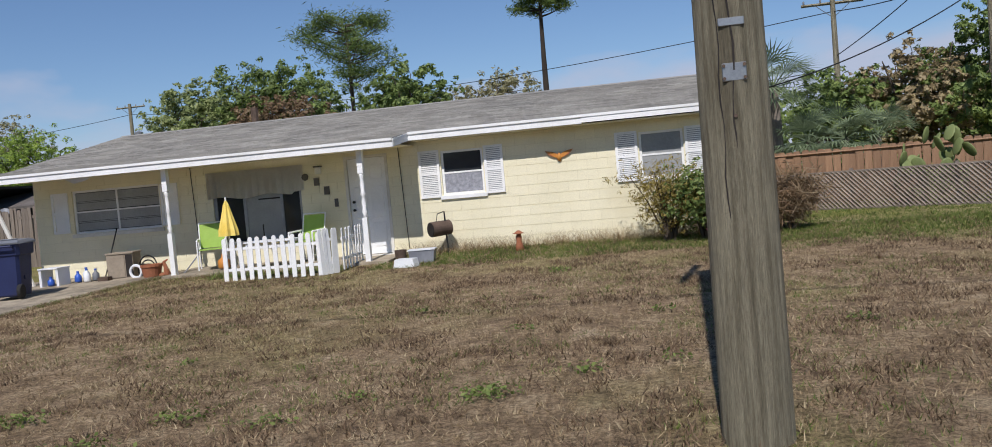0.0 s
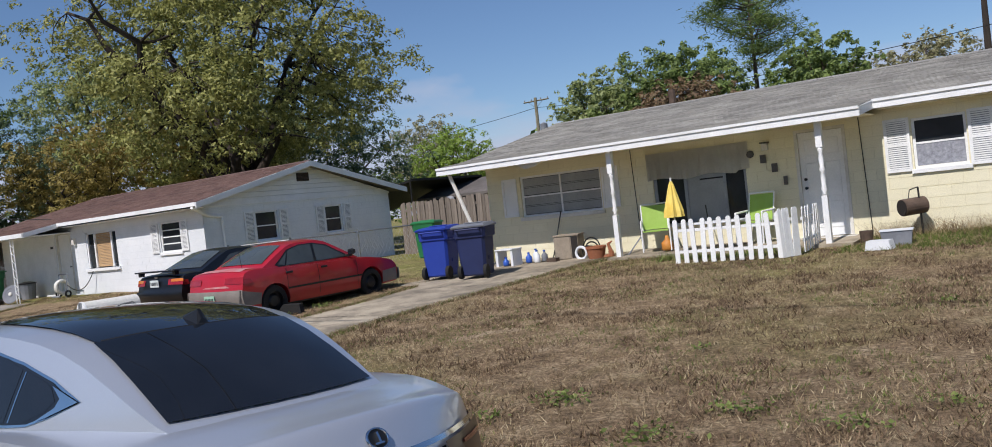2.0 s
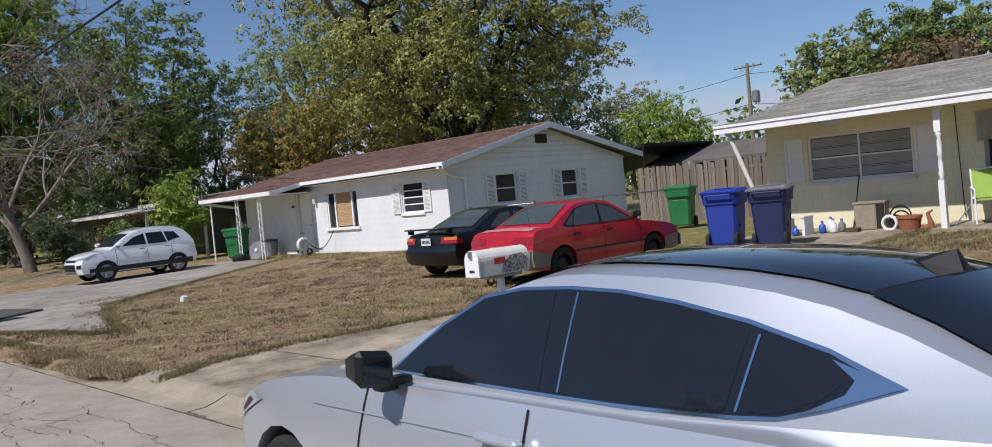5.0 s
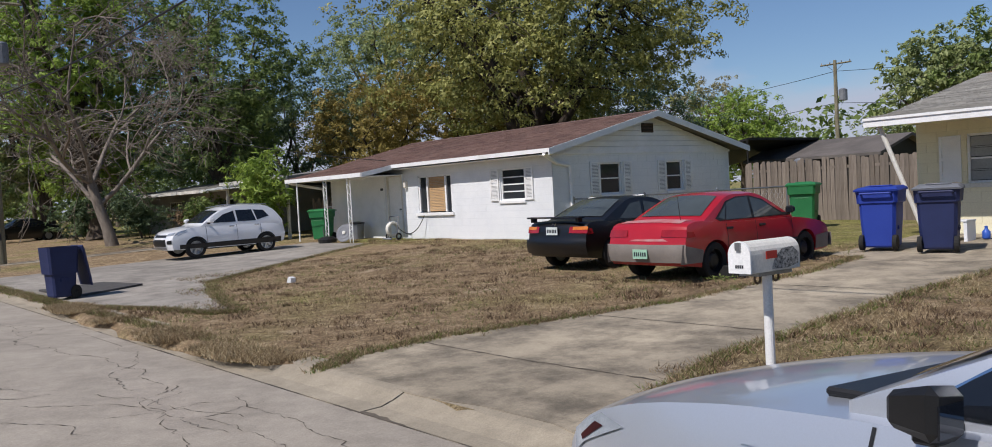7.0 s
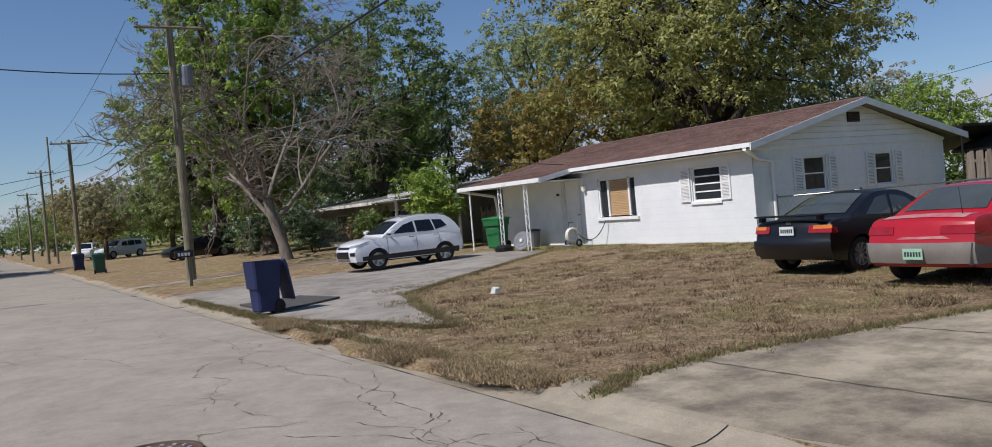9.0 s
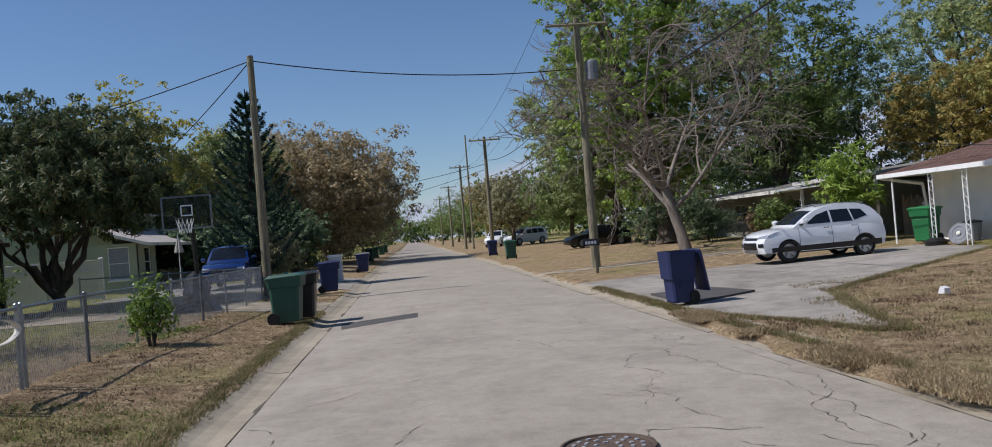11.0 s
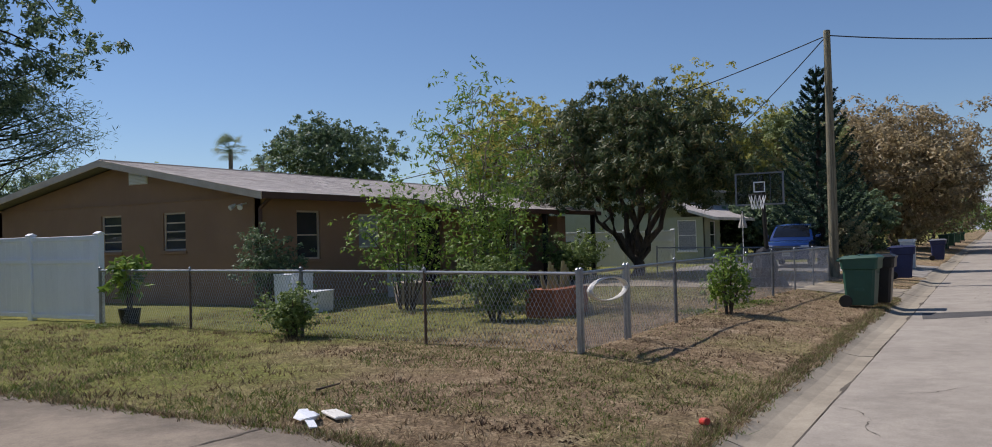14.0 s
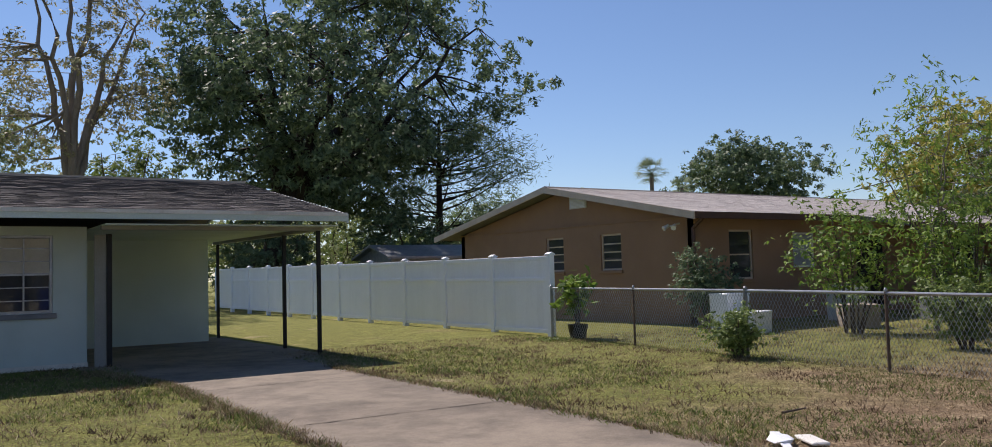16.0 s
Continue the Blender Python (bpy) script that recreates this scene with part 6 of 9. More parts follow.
def red_sedan():
    L, W = 4.55, 1.70
    top = [(-2.08, 0.3), (-2.14, 0.5), (-2.1, 0.66), (-2.05, 0.84), (-1.97, 0.94), (-1.75, 0.985), (-1.4, 0.97), (-0.9, 0.93), (0.2, 0.91), (0.95, 0.90), (1.5, 0.84), (1.95, 0.75), (2.2, 0.6), (2.26, 0.42), (2.2, 0.24)]
    house = [(1.05, 0.88), (0.28, 1.33), (-0.25, 1.385), (-0.85, 1.34), (-1.6, 0.95)]
    win = [("trim", [(0.86, 0.925), (0.28, 1.265), (-0.1, 1.345), (-0.5, 1.345), (-0.88, 1.27), (-1.3, 0.975), (-1.2, 0.93)]), ("front", [(0.76, 0.94), (0.27, 1.235), (-0.1, 1.322), (-0.15, 0.94)]), ("rear", [(-0.23, 0.94), (-0.17, 1.325), (-0.52, 1.322), (-0.86, 1.245), (-1.02, 0.945)]), ("quarter", [(-1.06, 0.95), (-0.91, 1.215), (-1.22, 0.985)])]
    root, decal, end, skin, cab = car("red_sedan", "faded red four-door sedan on dry grass beside the drive", pose(-14.62, 11.66, zg(11) - 0.02, 0, 0, 90) @ Matrix.Diagonal((.945, .93, .935, 1)), L, W, "red_car", (1.28, -1.32), 0.30, top, house, win, "metal", "steel", glass="clear_glass")
    for s in (1, -1):
        end("tail_lamp", [(s * 0.82, 0.72), (s * 0.8, 0.84), (s * 0.36, 0.84), (s * 0.36, 0.73)], -1, "red_lens", 0.01)
        decal("tail_lamp_side", [(-2.08, 0.73), (-1.84, 0.75), (-1.88, 0.83), (-2.04, 0.84)], s, "red_lens", 0.008, False)
        decal("rub_strip", [(-1.0, 0.48), (1.0, 0.48), (1.0, 0.52), (-1.0, 0.52)], s, "trim_black", 0.01, False)
        decal("rear_bumper_side", [(-2.24, 0.3), (-1.68, 0.3), (-1.66, 0.5), (-2.2, 0.62)], s, "bumper_grey", 0.012, False)
        decal("front_bumper_side", [(2.22, 0.26), (1.62, 0.26), (1.62, 0.5), (2.18, 0.54)], s, "bumper_grey", 0.012, False)
        for x in (-0.2, 0.86, -1.0):
            seam(decal, x, 0.3, 0.92, s)
        for x in (-0.02, -0.92):
            part("door_handle", boxes((x - 0.1, x + 0.06, s * (W / 2 - 0.02), s * (W / 2 + 0.016), 0.78, 0.82), bevel=0.008), "trim_black", root)
        decal("filler_flap", [(-1.66, 0.74), (-1.53, 0.74), (-1.52, 0.84), (-1.65, 0.85)], s, "red_car", 0.006, False)
    end("rear_bumper", [(-0.83, 0.32), (0.83, 0.32), (0.83, 0.61), (-0.83, 0.61)], -1, "bumper_grey", 0.03)
    end("front_bumper", [(-0.83, 0.28), (0.83, 0.28), (0.83, 0.52), (-0.83, 0.52)], 1, "bumper_grey", 0.03)
    end("faded_boot", [(-0.5, 0.66), (0.3, 0.66), (0.2, 0.69), (-0.4, 0.70)], -1, "red_fade", 0.006)
    b2 = bmesh.new()
    rows = [[b2.verts.new(skin(x, y / 10, z) + Vector((0, 0, 0.006))) for y in range(-8, 9, 2)] for x, z in ((-1.95, 0.95), (-1.78, 0.985), (-1.62, 0.985))]
    for a, b in zip(rows, rows[1:]):
        for k in range(8):
            b2.faces.new((a[k], a[k + 1], b[k + 1], b[k]))
    part("faded_boot_lid", b2, "red_fade", root, "chalky sun-bleached boot lid", smooth=True)
    plate(root, -2.18, 0.0, 0.46, "plate_green")
    part("aerial", rods(((-1.75, -0.5, 0.96), (-1.8, -0.5, 1.35), 0.006, 0.003), seg=5), "black_metal", root)
    mirrors(root, 0.68, 0.95, W, "trim_black", size=0.85)


red_sedan()


def black_coupe():
    L, W = 4.45, 1.70
    top = [(-2.12, 0.3), (-2.2, 0.5), (-2.16, 0.64), (-2.12, 0.82), (-2.02, 0.94), (-1.75, 0.965), (-1.3, 0.94), (-0.6, 0.91), (0.3, 0.89), (0.95, 0.88), (1.5, 0.82), (1.9, 0.72), (2.14, 0.58), (2.2, 0.4), (2.14, 0.24)]
    house = [(1.0, 0.86), (0.22, 1.31), (-0.3, 1.375), (-0.85, 1.33), (-1.65, 0.935)]
    win = [("front", [(0.6, 0.93), (0.14, 1.23), (-0.3, 1.3), (-0.38, 0.93)]), ("rear", [(-0.46, 0.93), (-0.4, 1.3), (-0.75, 1.26), (-1.2, 0.96)])]
    root, decal, end, skin, cab = car("black_coupe", "black two-door coupe with rear spoiler on dry grass", pose(-17.25, 12.3, zg(12) - 0.02, 0, 0, 90) @ Matrix.Diagonal((.94, .94, .92, 1)), L, W, "black_car", (1.27, -1.35), 0.30, top, house, win, "alloy", "multi", glass="clear_glass")
    for s in (1, -1):
        end("tail_lamp", [(s * 0.82, 0.72), (s * 0.8, 0.85), (s * 0.42, 0.85), (s * 0.42, 0.73)], -1, "red_lens", 0.01)
        end("indicator", [(s * 0.82, 0.79), (s * 0.81, 0.85), (s * 0.5, 0.85), (s * 0.5, 0.79)], -1, "amber", 0.014)
        decal("tail_lamp_side", [(-2.12, 0.72), (-1.94, 0.74), (-1.96, 0.84), (-2.1, 0.85)], s, "red_lens", 0.008, False)
        for x in (0.86, -0.46):
            seam(decal, x, 0.3, 0.9, s)
    sp = part("spoiler", boxes((-2.16, -1.98, -0.72, 0.72, 1.01, 1.04), bevel=0.012), "black_car", root)
    for y in (-0.62, 0.62):
        part("spoiler_foot", boxes((-2.1, -2.0, y - 0.04, y + 0.04, 0.93, 1.015)), "black_car", sp)
    end("rear_bumper", [(-0.82, 0.32), (0.82, 0.32), (0.82, 0.6), (-0.82, 0.6)], -1, "black_car", 0.03)
    plate(root, -2.165, 0, 0.77, "plate")
    part("badge", boxes((-2.12, -2.105, -0.05, 0.05, 0.87, 0.92), bevel=0.006), "chrome", root)
    mirrors(root, 0.66, 0.93, W, "black_car", size=0.85)


black_coupe()


def white_crossover():
    L, W = 4.2, 1.77
    top = [(-2.0, 0.4), (-2.06, 0.62), (-2.03, 0.82), (-2.0, 1.05), (-1.9, 1.1), (-1.0, 1.09), (0.2, 1.06), (0.95, 1.05), (1.45, 1.0), (1.85, 0.9), (2.05, 0.74), (2.1, 0.5), (2.04, 0.3)]
    house = [(1.1, 1.02), (0.4, 1.5), (-0.4, 1.66), (-1.5, 1.6), (-1.98, 1.08)]
    win = [("front", [(0.72, 1.1), (0.32, 1.38), (-0.12, 1.5), (-0.16, 1.1)]), ("rear", [(-0.24, 1.1), (-0.2, 1.51), (-0.85, 1.51), (-0.98, 1.1)]), ("quarter", [(-1.03, 1.12), (-0.92, 1.5), (-1.32, 1.47), (-1.5, 1.24)])]
    root, decal, end, skin, cab = car("white_crossover", "white compact crossover parked on the flared driveway", pose(-32.4, 10.3, zg(10.3) + 0.012, 0, 0, -88) @ Matrix.Diagonal((.92, .92, .92, 1)), L, W, "white_car", (1.22, -1.24), 0.335, top, house, win, "alloy", "five", sill=0.3, tumble=0.17)
    for s in (1, -1):
        decal("side_cladding", [(-1.85, 0.32), (1.8, 0.32), (1.8, 0.46), (-1.85, 0.5)], s, "trim_black", 0.004, False)
        decal("tail_lamp_side", [(-2.02, 0.95), (-1.8, 0.98), (-1.84, 1.08), (-1.98, 1.12)], s, "red_lens", 0.01, False)
        decal("headlamp_side", [(2.02, 0.78), (1.55, 0.93), (1.5, 0.98), (1.86, 0.9)], s, "headlamp", 0.01, False)
        end("headlamp", [(s * 0.8, 0.78), (s * 0.8, 0.87), (s * 0.45, 0.82), (s * 0.45, 0.76)], 1, "headlamp", 0.012)
        end("fog_lamp", [(s * 0.8, 0.5), (s * 0.8, 0.62), (s * 0.56, 0.6), (s * 0.56, 0.5)], 1, "trim_black", 0.012)
        for x in (0.86, -0.2, -1.06):
            seam(decal, x, 0.45, 1.06, s)
        for x in (0.0, -0.9):
            part("door_handle", boxes((x - 0.1, x + 0.08, s * (W / 2 - 0.03), s * (W / 2 + 0.02), 0.94, 0.975), bevel=0.01), "chrome", root)
        part("roof_rail", rods(((0.2, s * 0.62, 1.6), (-0.4, s * 0.62, 1.68), 0.014, 0.014), ((-0.4, s * 0.62, 1.68), (-1.4, s * 0.62, 1.63), 0.014, 0.014)), "metal", root)
    end("upper_grille", [(-0.46, 0.72), (0.46, 0.72), (0.46, 0.79), (-0.46, 0.79)], 1, "trim_black", 0.014)
    end("lower_grille", [(-0.5, 0.42), (0.5, 0.42), (0.46, 0.64), (-0.46, 0.64)], 1, "trim_black", 0.014)
    end("skid_plate", [(-0.5, 0.32), (0.5, 0.32), (0.5, 0.39), (-0.5, 0.39)], 1, "metal", 0.016)
    mirrors(root, 0.76, 1.1, W, "white_car")


white_crossover()


def far_cars():
    suv_top = [(-2.2, 0.45), (-2.3, 0.7), (-2.28, 1.0), (-2.2, 1.15), (-1.0, 1.12), (0.9, 1.1), (1.6, 1.08), (2.15, 0.98), (2.32, 0.75), (2.34, 0.5), (2.28, 0.34)]
    suv_house = [(1.15, 1.08), (0.5, 1.68), (-0.5, 1.76), (-2.0, 1.72), (-2.25, 1.13)]
    suv_win = [("front", [(0.75, 1.15), (0.42, 1.55), (-0.1, 1.62), (-0.12, 1.15)]), ("rear", [(-0.2, 1.15), (-0.18, 1.62), (-1.0, 1.63), (-1.05, 1.15)]), ("quarter", [(-1.12, 1.15), (-1.08, 1.63), (-1.8, 1.6), (-1.9, 1.2)])]
    sed_top = [(-2.2, 0.3), (-2.26, 0.5), (-2.18, 0.86), (-2.05, 0.98), (-1.4, 0.98), (0.2, 0.92), (0.95, 0.90), (1.6, 0.84), (2.1, 0.7), (2.26, 0.45), (2.2, 0.24)]
    sed_house = [(1.05, 0.88), (0.28, 1.36), (-0.25, 1.42), (-0.85, 1.38), (-1.7, 0.96)]
    sed_win = [("front", [(0.62, 0.95), (0.18, 1.26), (-0.12, 1.32), (-0.17, 0.95)]), ("rear", [(-0.24, 0.95), (-0.2, 1.32), (-0.6, 1.31), (-1.2, 0.98)])]
    r, d, e, s, c = car("blue_suv", "blue sport utility parked on gravel behind the fence", pose(-46.2, -8.75, zg(-8.7) + .03, 0, 0, 2), 4.68, 1.85, "blue_car", (1.42, -1.4), 0.37, suv_top, suv_house, suv_win, sill=0.32)
    e("grille", [(-0.5, 0.62), (0.5, 0.62), (0.5, 0.86), (-0.5, 0.86)], 1, "trim_black", 0.014)
    for q in (1, -1):
        e("headlamp", [(q * 0.84, 0.74), (q * 0.84, 0.88), (q * 0.54, 0.86), (q * 0.54, 0.76)], 1, "headlamp", 0.014)
    plate(r, 2.36, 0, 0.52, "plate")
    mirrors(r, 0.78, 1.15, 1.85, "blue_car")
    r, d, e, s, c = car("black_sedan", "black sedan parked under trees by the far house", pose(-66, 11.2, zg(11.2), 0, 0, -82), 4.55, 1.75, "black_car", (1.35, -1.35), 0.31, sed_top, sed_house, sed_win)
    mirrors(r, 0.68, 0.95, 1.75, "black_car")
    r, d, e, s, c = car("white_wagon", "white sport wagon parked far down the street", pose(-104, 8.2, zg(8), 0, 0, -20), 4.68, 1.85, "white_car", (1.42, -1.4), 0.37, suv_top, suv_house, suv_win, sill=0.32)
    mirrors(r, 0.78, 1.15, 1.85, "white_car")
    r, d, e, s, c = car("white_wagon", "white van parked beside the far wagon", pose(-98, 10.6, zg(10), 0, 0, -60), 4.9, 1.9, "white_car", (1.5, -1.45), 0.37, suv_top, suv_house, suv_win, sill=0.32)
    mirrors(r, 0.78, 1.15, 1.9, "white_car")


far_cars()

# ---- trees and plants ----
def bez(a, b, c, n):
    t = np.linspace(0, 1, n)[:, None]
    return (1 - t) ** 2 * np.asarray(a) + 2 * t * (1 - t) * np.asarray(b) + t ** 2 * np.asarray(c)


def tree(name, label, x, y, h, r, leafm, base=None, bark="bark", trunk=0.25, fork=0.3, n=16000, leaf=0.22, seed=1, tips=70, limbs=7, squash=None, lean=(0, 0), spread=0.11, gap=-0.12, width=0.5, twigs=True, droop=0.1, cut_low=-1.0):
    """Tapered trunk, curved limbs, twigs, and leaf clumps with gaps between them."""
    rng = np.random.default_rng(seed)
    z0 = zg(y) if base is None else base
    zf = z0 + (h - z0) * fork
    low = zf * 0.75 if base is None else zf
    zc = (h + zf) / 2
    rz = (h - zf) / 2 * (squash or 1.05)
    cx, cy = x + lean[0], y + lean[1]
    root = thing(name, label, "tree")
    top = np.array([x + lean[0] * 0.25, y + lean[1] * 0.25, zf])
    pieces = []
    tp = bez((x, y, z0 - 0.1), (x + rng.normal(0, .08 * r), y + rng.normal(0, .08 * r), (z0 + zf) / 2), top, 7)
    tr = np.linspace(trunk * 1.0, trunk * 0.72, 7)
    tr[0] *= 1.35
    pieces.append(tube(tp, tr, 10))
    ends = []
    samples, srad = [], []
    for i in range(limbs):
        a = 2 * math.pi * (i + rng.uniform(-.3, .3)) / limbs
        f = rng.uniform(0.45, 0.85)
        end = np.array([cx + r * f * math.cos(a), cy + r * f * math.sin(a), zc + rz * rng.uniform(-0.15, 0.75)])
        if i == 0:
            end = np.array([cx, cy, zc + rz * 0.75])
        mid = top * 0.55 + end * 0.45 + np.array([0, 0, rz * rng.uniform(-0.15, 0.25)])
        pts = bez(top - np.array([0, 0, trunk]), mid, end, 10) + np.vstack([np.zeros((1, 3)), rng.normal(0, 0.025 * r, (9, 3))])
        rad = np.linspace(trunk * rng.uniform(.42, .62), trunk * 0.08, 10)
        pieces.append(tube(pts, rad, 7))
        samples.append(pts[3:])
        srad.append(rad[3:])
    S, SR = np.concatenate(samples), np.concatenate(srad)
    tipsP, tries = [], 0
    off = rng.uniform(0, 50)
    while len(tipsP) < tips and tries < tips * 30:
        tries += 1
        d = rng.normal(size=3)
        d /= np.linalg.norm(d)
        d *= rng.uniform(0.25, 1.0) ** 0.45
        if d[2] < cut_low:
            continue
        p = np.array([cx, cy, zc]) + d * (r * 0.92, r * 0.92, rz * 0.95)
        lump = noise.noise((p[0] / (r * .42) + off, p[1] / (r * .42), p[2] / (r * .42)))
        if lump < gap:
            continue
        tipsP.append(p + d * (r, r, rz) * 0.14 * lump)
    T = np.array(tipsP)
    if twigs:
        for p in T:
            k = np.argmin(((S - p) ** 2).sum(1) + rng.uniform(0, 0.3 * r, len(S)))
            s = S[k]
            m = (s + p) / 2 + rng.normal(0, 0.05 * r, 3)
            pieces.append(tube(bez(s, m, p, 5), np.linspace(min(SR[k] * 0.6, trunk * 0.2), 0.012, 5), 4))
    v, f = joined(pieces)
    raw("trunk", v, f, bark, root, smooth=True)
    size = rng.uniform(0.6, 1.4, len(T))
    v, f = clumped(rng, T, size, int(n * 1.5), spread * r * 1.22, leaf * 0.8, width, droop, (cx, cy, zc - rz * 0.4))
    raw("crown", v, f, "leaf_" + leafm, root)
    return root


def bare_tree(name, label, x, y, h, r, seed=3, bark="bark_pale", trunk=0.24, depth=6, lean=(0.3, 0.0)):
    rng = np.random.default_rng(seed)
    root = thing(name, label, "tree")
    pieces = []

    def grow(p, d, ln, rad, level):
        pts = [p]
        for _ in range(4):
            d = d + rng.normal(0, 0.14, 3)
            d[2] += 0.02 if level < 3 else -0.015
            d /= np.linalg.norm(d)
            pts.append(pts[-1] + d * ln / 4)
        pts = np.array(pts)
        pieces.append(tube(pts, np.linspace(rad, rad * 0.62, 5), 8 if level < 2 else (5 if level < 4 else 3)))
        if level >= depth:
            return
        for _ in range(3 if level < 4 else 2 + (rng.random() < .5)):
            nd = d + rng.normal(0, 0.55, 3) * (1, 1, 0.7)
            nd /= np.linalg.norm(nd)
            start = pts[rng.integers(2, 5)]
            grow(start, nd, ln * rng.uniform(0.6, 0.85), max(rad * 0.56, 0.015), level + 1)
    b = np.array([x, y, zg(y) - 0.1])
    d0 = np.array([0.12, 0.02, 1.0])
    tp = np.array([b, b + (-0.1, -0.15, 0.9), b + (-0.3, -0.4, 1.9), b + (-0.45, -0.6, 2.9)])
    v, f = tube(tp, [trunk * 1.25, trunk, trunk * .9, trunk * .82], 10)
    raw("trunk", v, f, bark, root, smooth=True)
    for a in range(5):
        ang = a * 2 * math.pi / 5 + rng.uniform(-.3, .3)
        dd = np.array([math.cos(ang) * 0.75, math.sin(ang) * 0.85, 0.62])
        pieces.clear()
        grow(tp[-1 - (a % 2)], dd / np.linalg.norm(dd), h * 0.25, trunk * 0.44, 1)
        v, f = joined(pieces)
        raw("limb", v, f, bark, root, smooth=True)
    return root


def palm(name, label, x, y, h, r, fronds=22, seed=1, fan=True, leafm="palm", trunk=0.14, base=None):
    rng = np.random.default_rng(seed)
    root = thing(name, label, "palm")
    z0 = zg(y) if base is None else base
    v, f = tube([(x, y, z0 - 0.1), (x + .05, y, (z0 + h) / 2), (x, y, h - r * 0.5)], [trunk * 1.2, trunk, trunk], 9)
    raw("trunk", v, f, "bark_pale", root, smooth=True)
    pieces = []
    top = np.array([x, y, h - r * 0.5])
    for i in range(fronds):
        a, e = rng.uniform(0, 2 * math.pi), rng.uniform(-0.6, 1.2)
        d = np.array([math.cos(a) * math.cos(e), math.sin(a) * math.cos(e), math.sin(e)])
        hub = top + d * r * 0.5
        side = np.cross(d, (0, 0, 1.0))
        side /= np.linalg.norm(side) + 1e-6
        upv = np.cross(side, d)
        pieces.append(tube(np.array([top, hub]), [0.02, 0.014], 3))
        for k in np.linspace(-1.35, 1.35, 15):
            bd = d * math.cos(k) + side * math.sin(k)
            tip = hub + bd * r * 0.62 - np.array([0, 0, 0.12 * r * abs(k) + .06 * r])
            w = side * math.cos(k) * 0.022 - d * math.sin(k) * 0.022
            mid = hub + bd * r * 0.3
            pieces.append((np.array([hub, mid + w, tip, mid - w]), np.array([[0, 1, 2, 3]])))
    v, f = joined(pieces)
    raw("crown", v, f, "leaf_" + leafm, root)
    return root


def norfolk(name, label, x, y, h, r, seed=1):
    rng = np.random.default_rng(seed)
    root = thing(name, label, "tree")
    z0 = zg(y)
    v, f = tube([(x, y, z0 - .1), (x, y, h * .5), (x, y, h)], [0.2, 0.13, 0.02], 9)
    raw("trunk", v, f, "bark_dark", root, smooth=True)
    pieces = []
    z, k = 0.9, 0
    while z < h - 0.15:
        rr = r * min(1.0, (h - z) / (h * 0.78)) ** 0.8 + 0.12
        for i in range(7):
            a = 2 * math.pi * i / 7 + k * 0.5
            d = np.array([math.cos(a), math.sin(a), 0])
            L = rr * rng.uniform(0.88, 1.08)
            pts = np.array([np.array([x, y, z]) + d * L * t + np.array([0, 0, 0.85 * L * t ** 2 - 0.25 * L * t]) for t in np.linspace(0, 1, 7)])
            pieces.append(tube(pts, np.linspace(0.03, 0.01, 7), 3))
            m = int(260 * L / r) + 60
            t = rng.uniform(0.15, 1.02, m)
            base = np.array([np.interp(t, np.linspace(0, 1, 7), pts[:, q]) for q in range(3)]).T
            pieces.append(leaves(rng, base + rng.normal(0, 0.035, (m, 3)) + np.cross(d, (0, 0, 1)) * rng.normal(0, 0.035 * L, (m, 1)), 0.15, 0.34, -0.2, 0.3))
        z += 0.5 * (0.6 + 0.4 * (1 - z / h)) + 0.05
        k += 1
    v, f = joined(pieces)
    raw("crown", v, f, "leaf_norfolk", root)
    return root


def pine(name, label, x, y, h, r, low, seed=1, trunk=0.22, clumps=34, n=9000, bark="bark", leafm="pine", leaf=0.34):
    """A tall bare stem with tufts of needles on short limbs."""
    rng = np.random.default_rng(seed)
    root = thing(name, label, "tree")
    z0 = zg(y)
    st = bez((x, y, z0 - .1), (x + rng.normal(0, .2), y, (z0 + h) / 2), (x, y, h - 0.3), 9)
    pieces = [tube(st, np.linspace(trunk, trunk * 0.25, 9), 9)]
    C = []
    for i in range(clumps):
        a, zz = rng.uniform(0, 2 * math.pi), rng.uniform(low, h)
        q = (zz - low) / (h - low)
        L = r * (0.55 + 0.6 * math.sin(math.pi * min(1, q * 0.8 + 0.15))) * rng.uniform(0.45, 1.0)
        s = np.array([x, y, zz - 0.12 * L])
        e = np.array([x + L * math.cos(a), y + L * math.sin(a), zz + rng.uniform(0, 0.35) * L])
        pieces.append(tube(bez(s, (s + e) / 2 + (0, 0, -0.1 * L), e, 5), np.linspace(trunk * .22, 0.015, 5), 4))
        C += [e, e * .75 + s * .25]
    v, f = joined(pieces)
    raw("trunk", v, f, bark, root, smooth=True)
    C = np.array(C)
    idx = rng.integers(0, len(C), n)
    v, f = leaves(rng, C[idx] + rng.normal(size=(n, 3)) * r * 0.11 * np.array([1, 1, .7]), leaf, 0.12, -0.1, 0.2)
    raw("crown", v, f, "leaf_" + leafm, root)
    return root


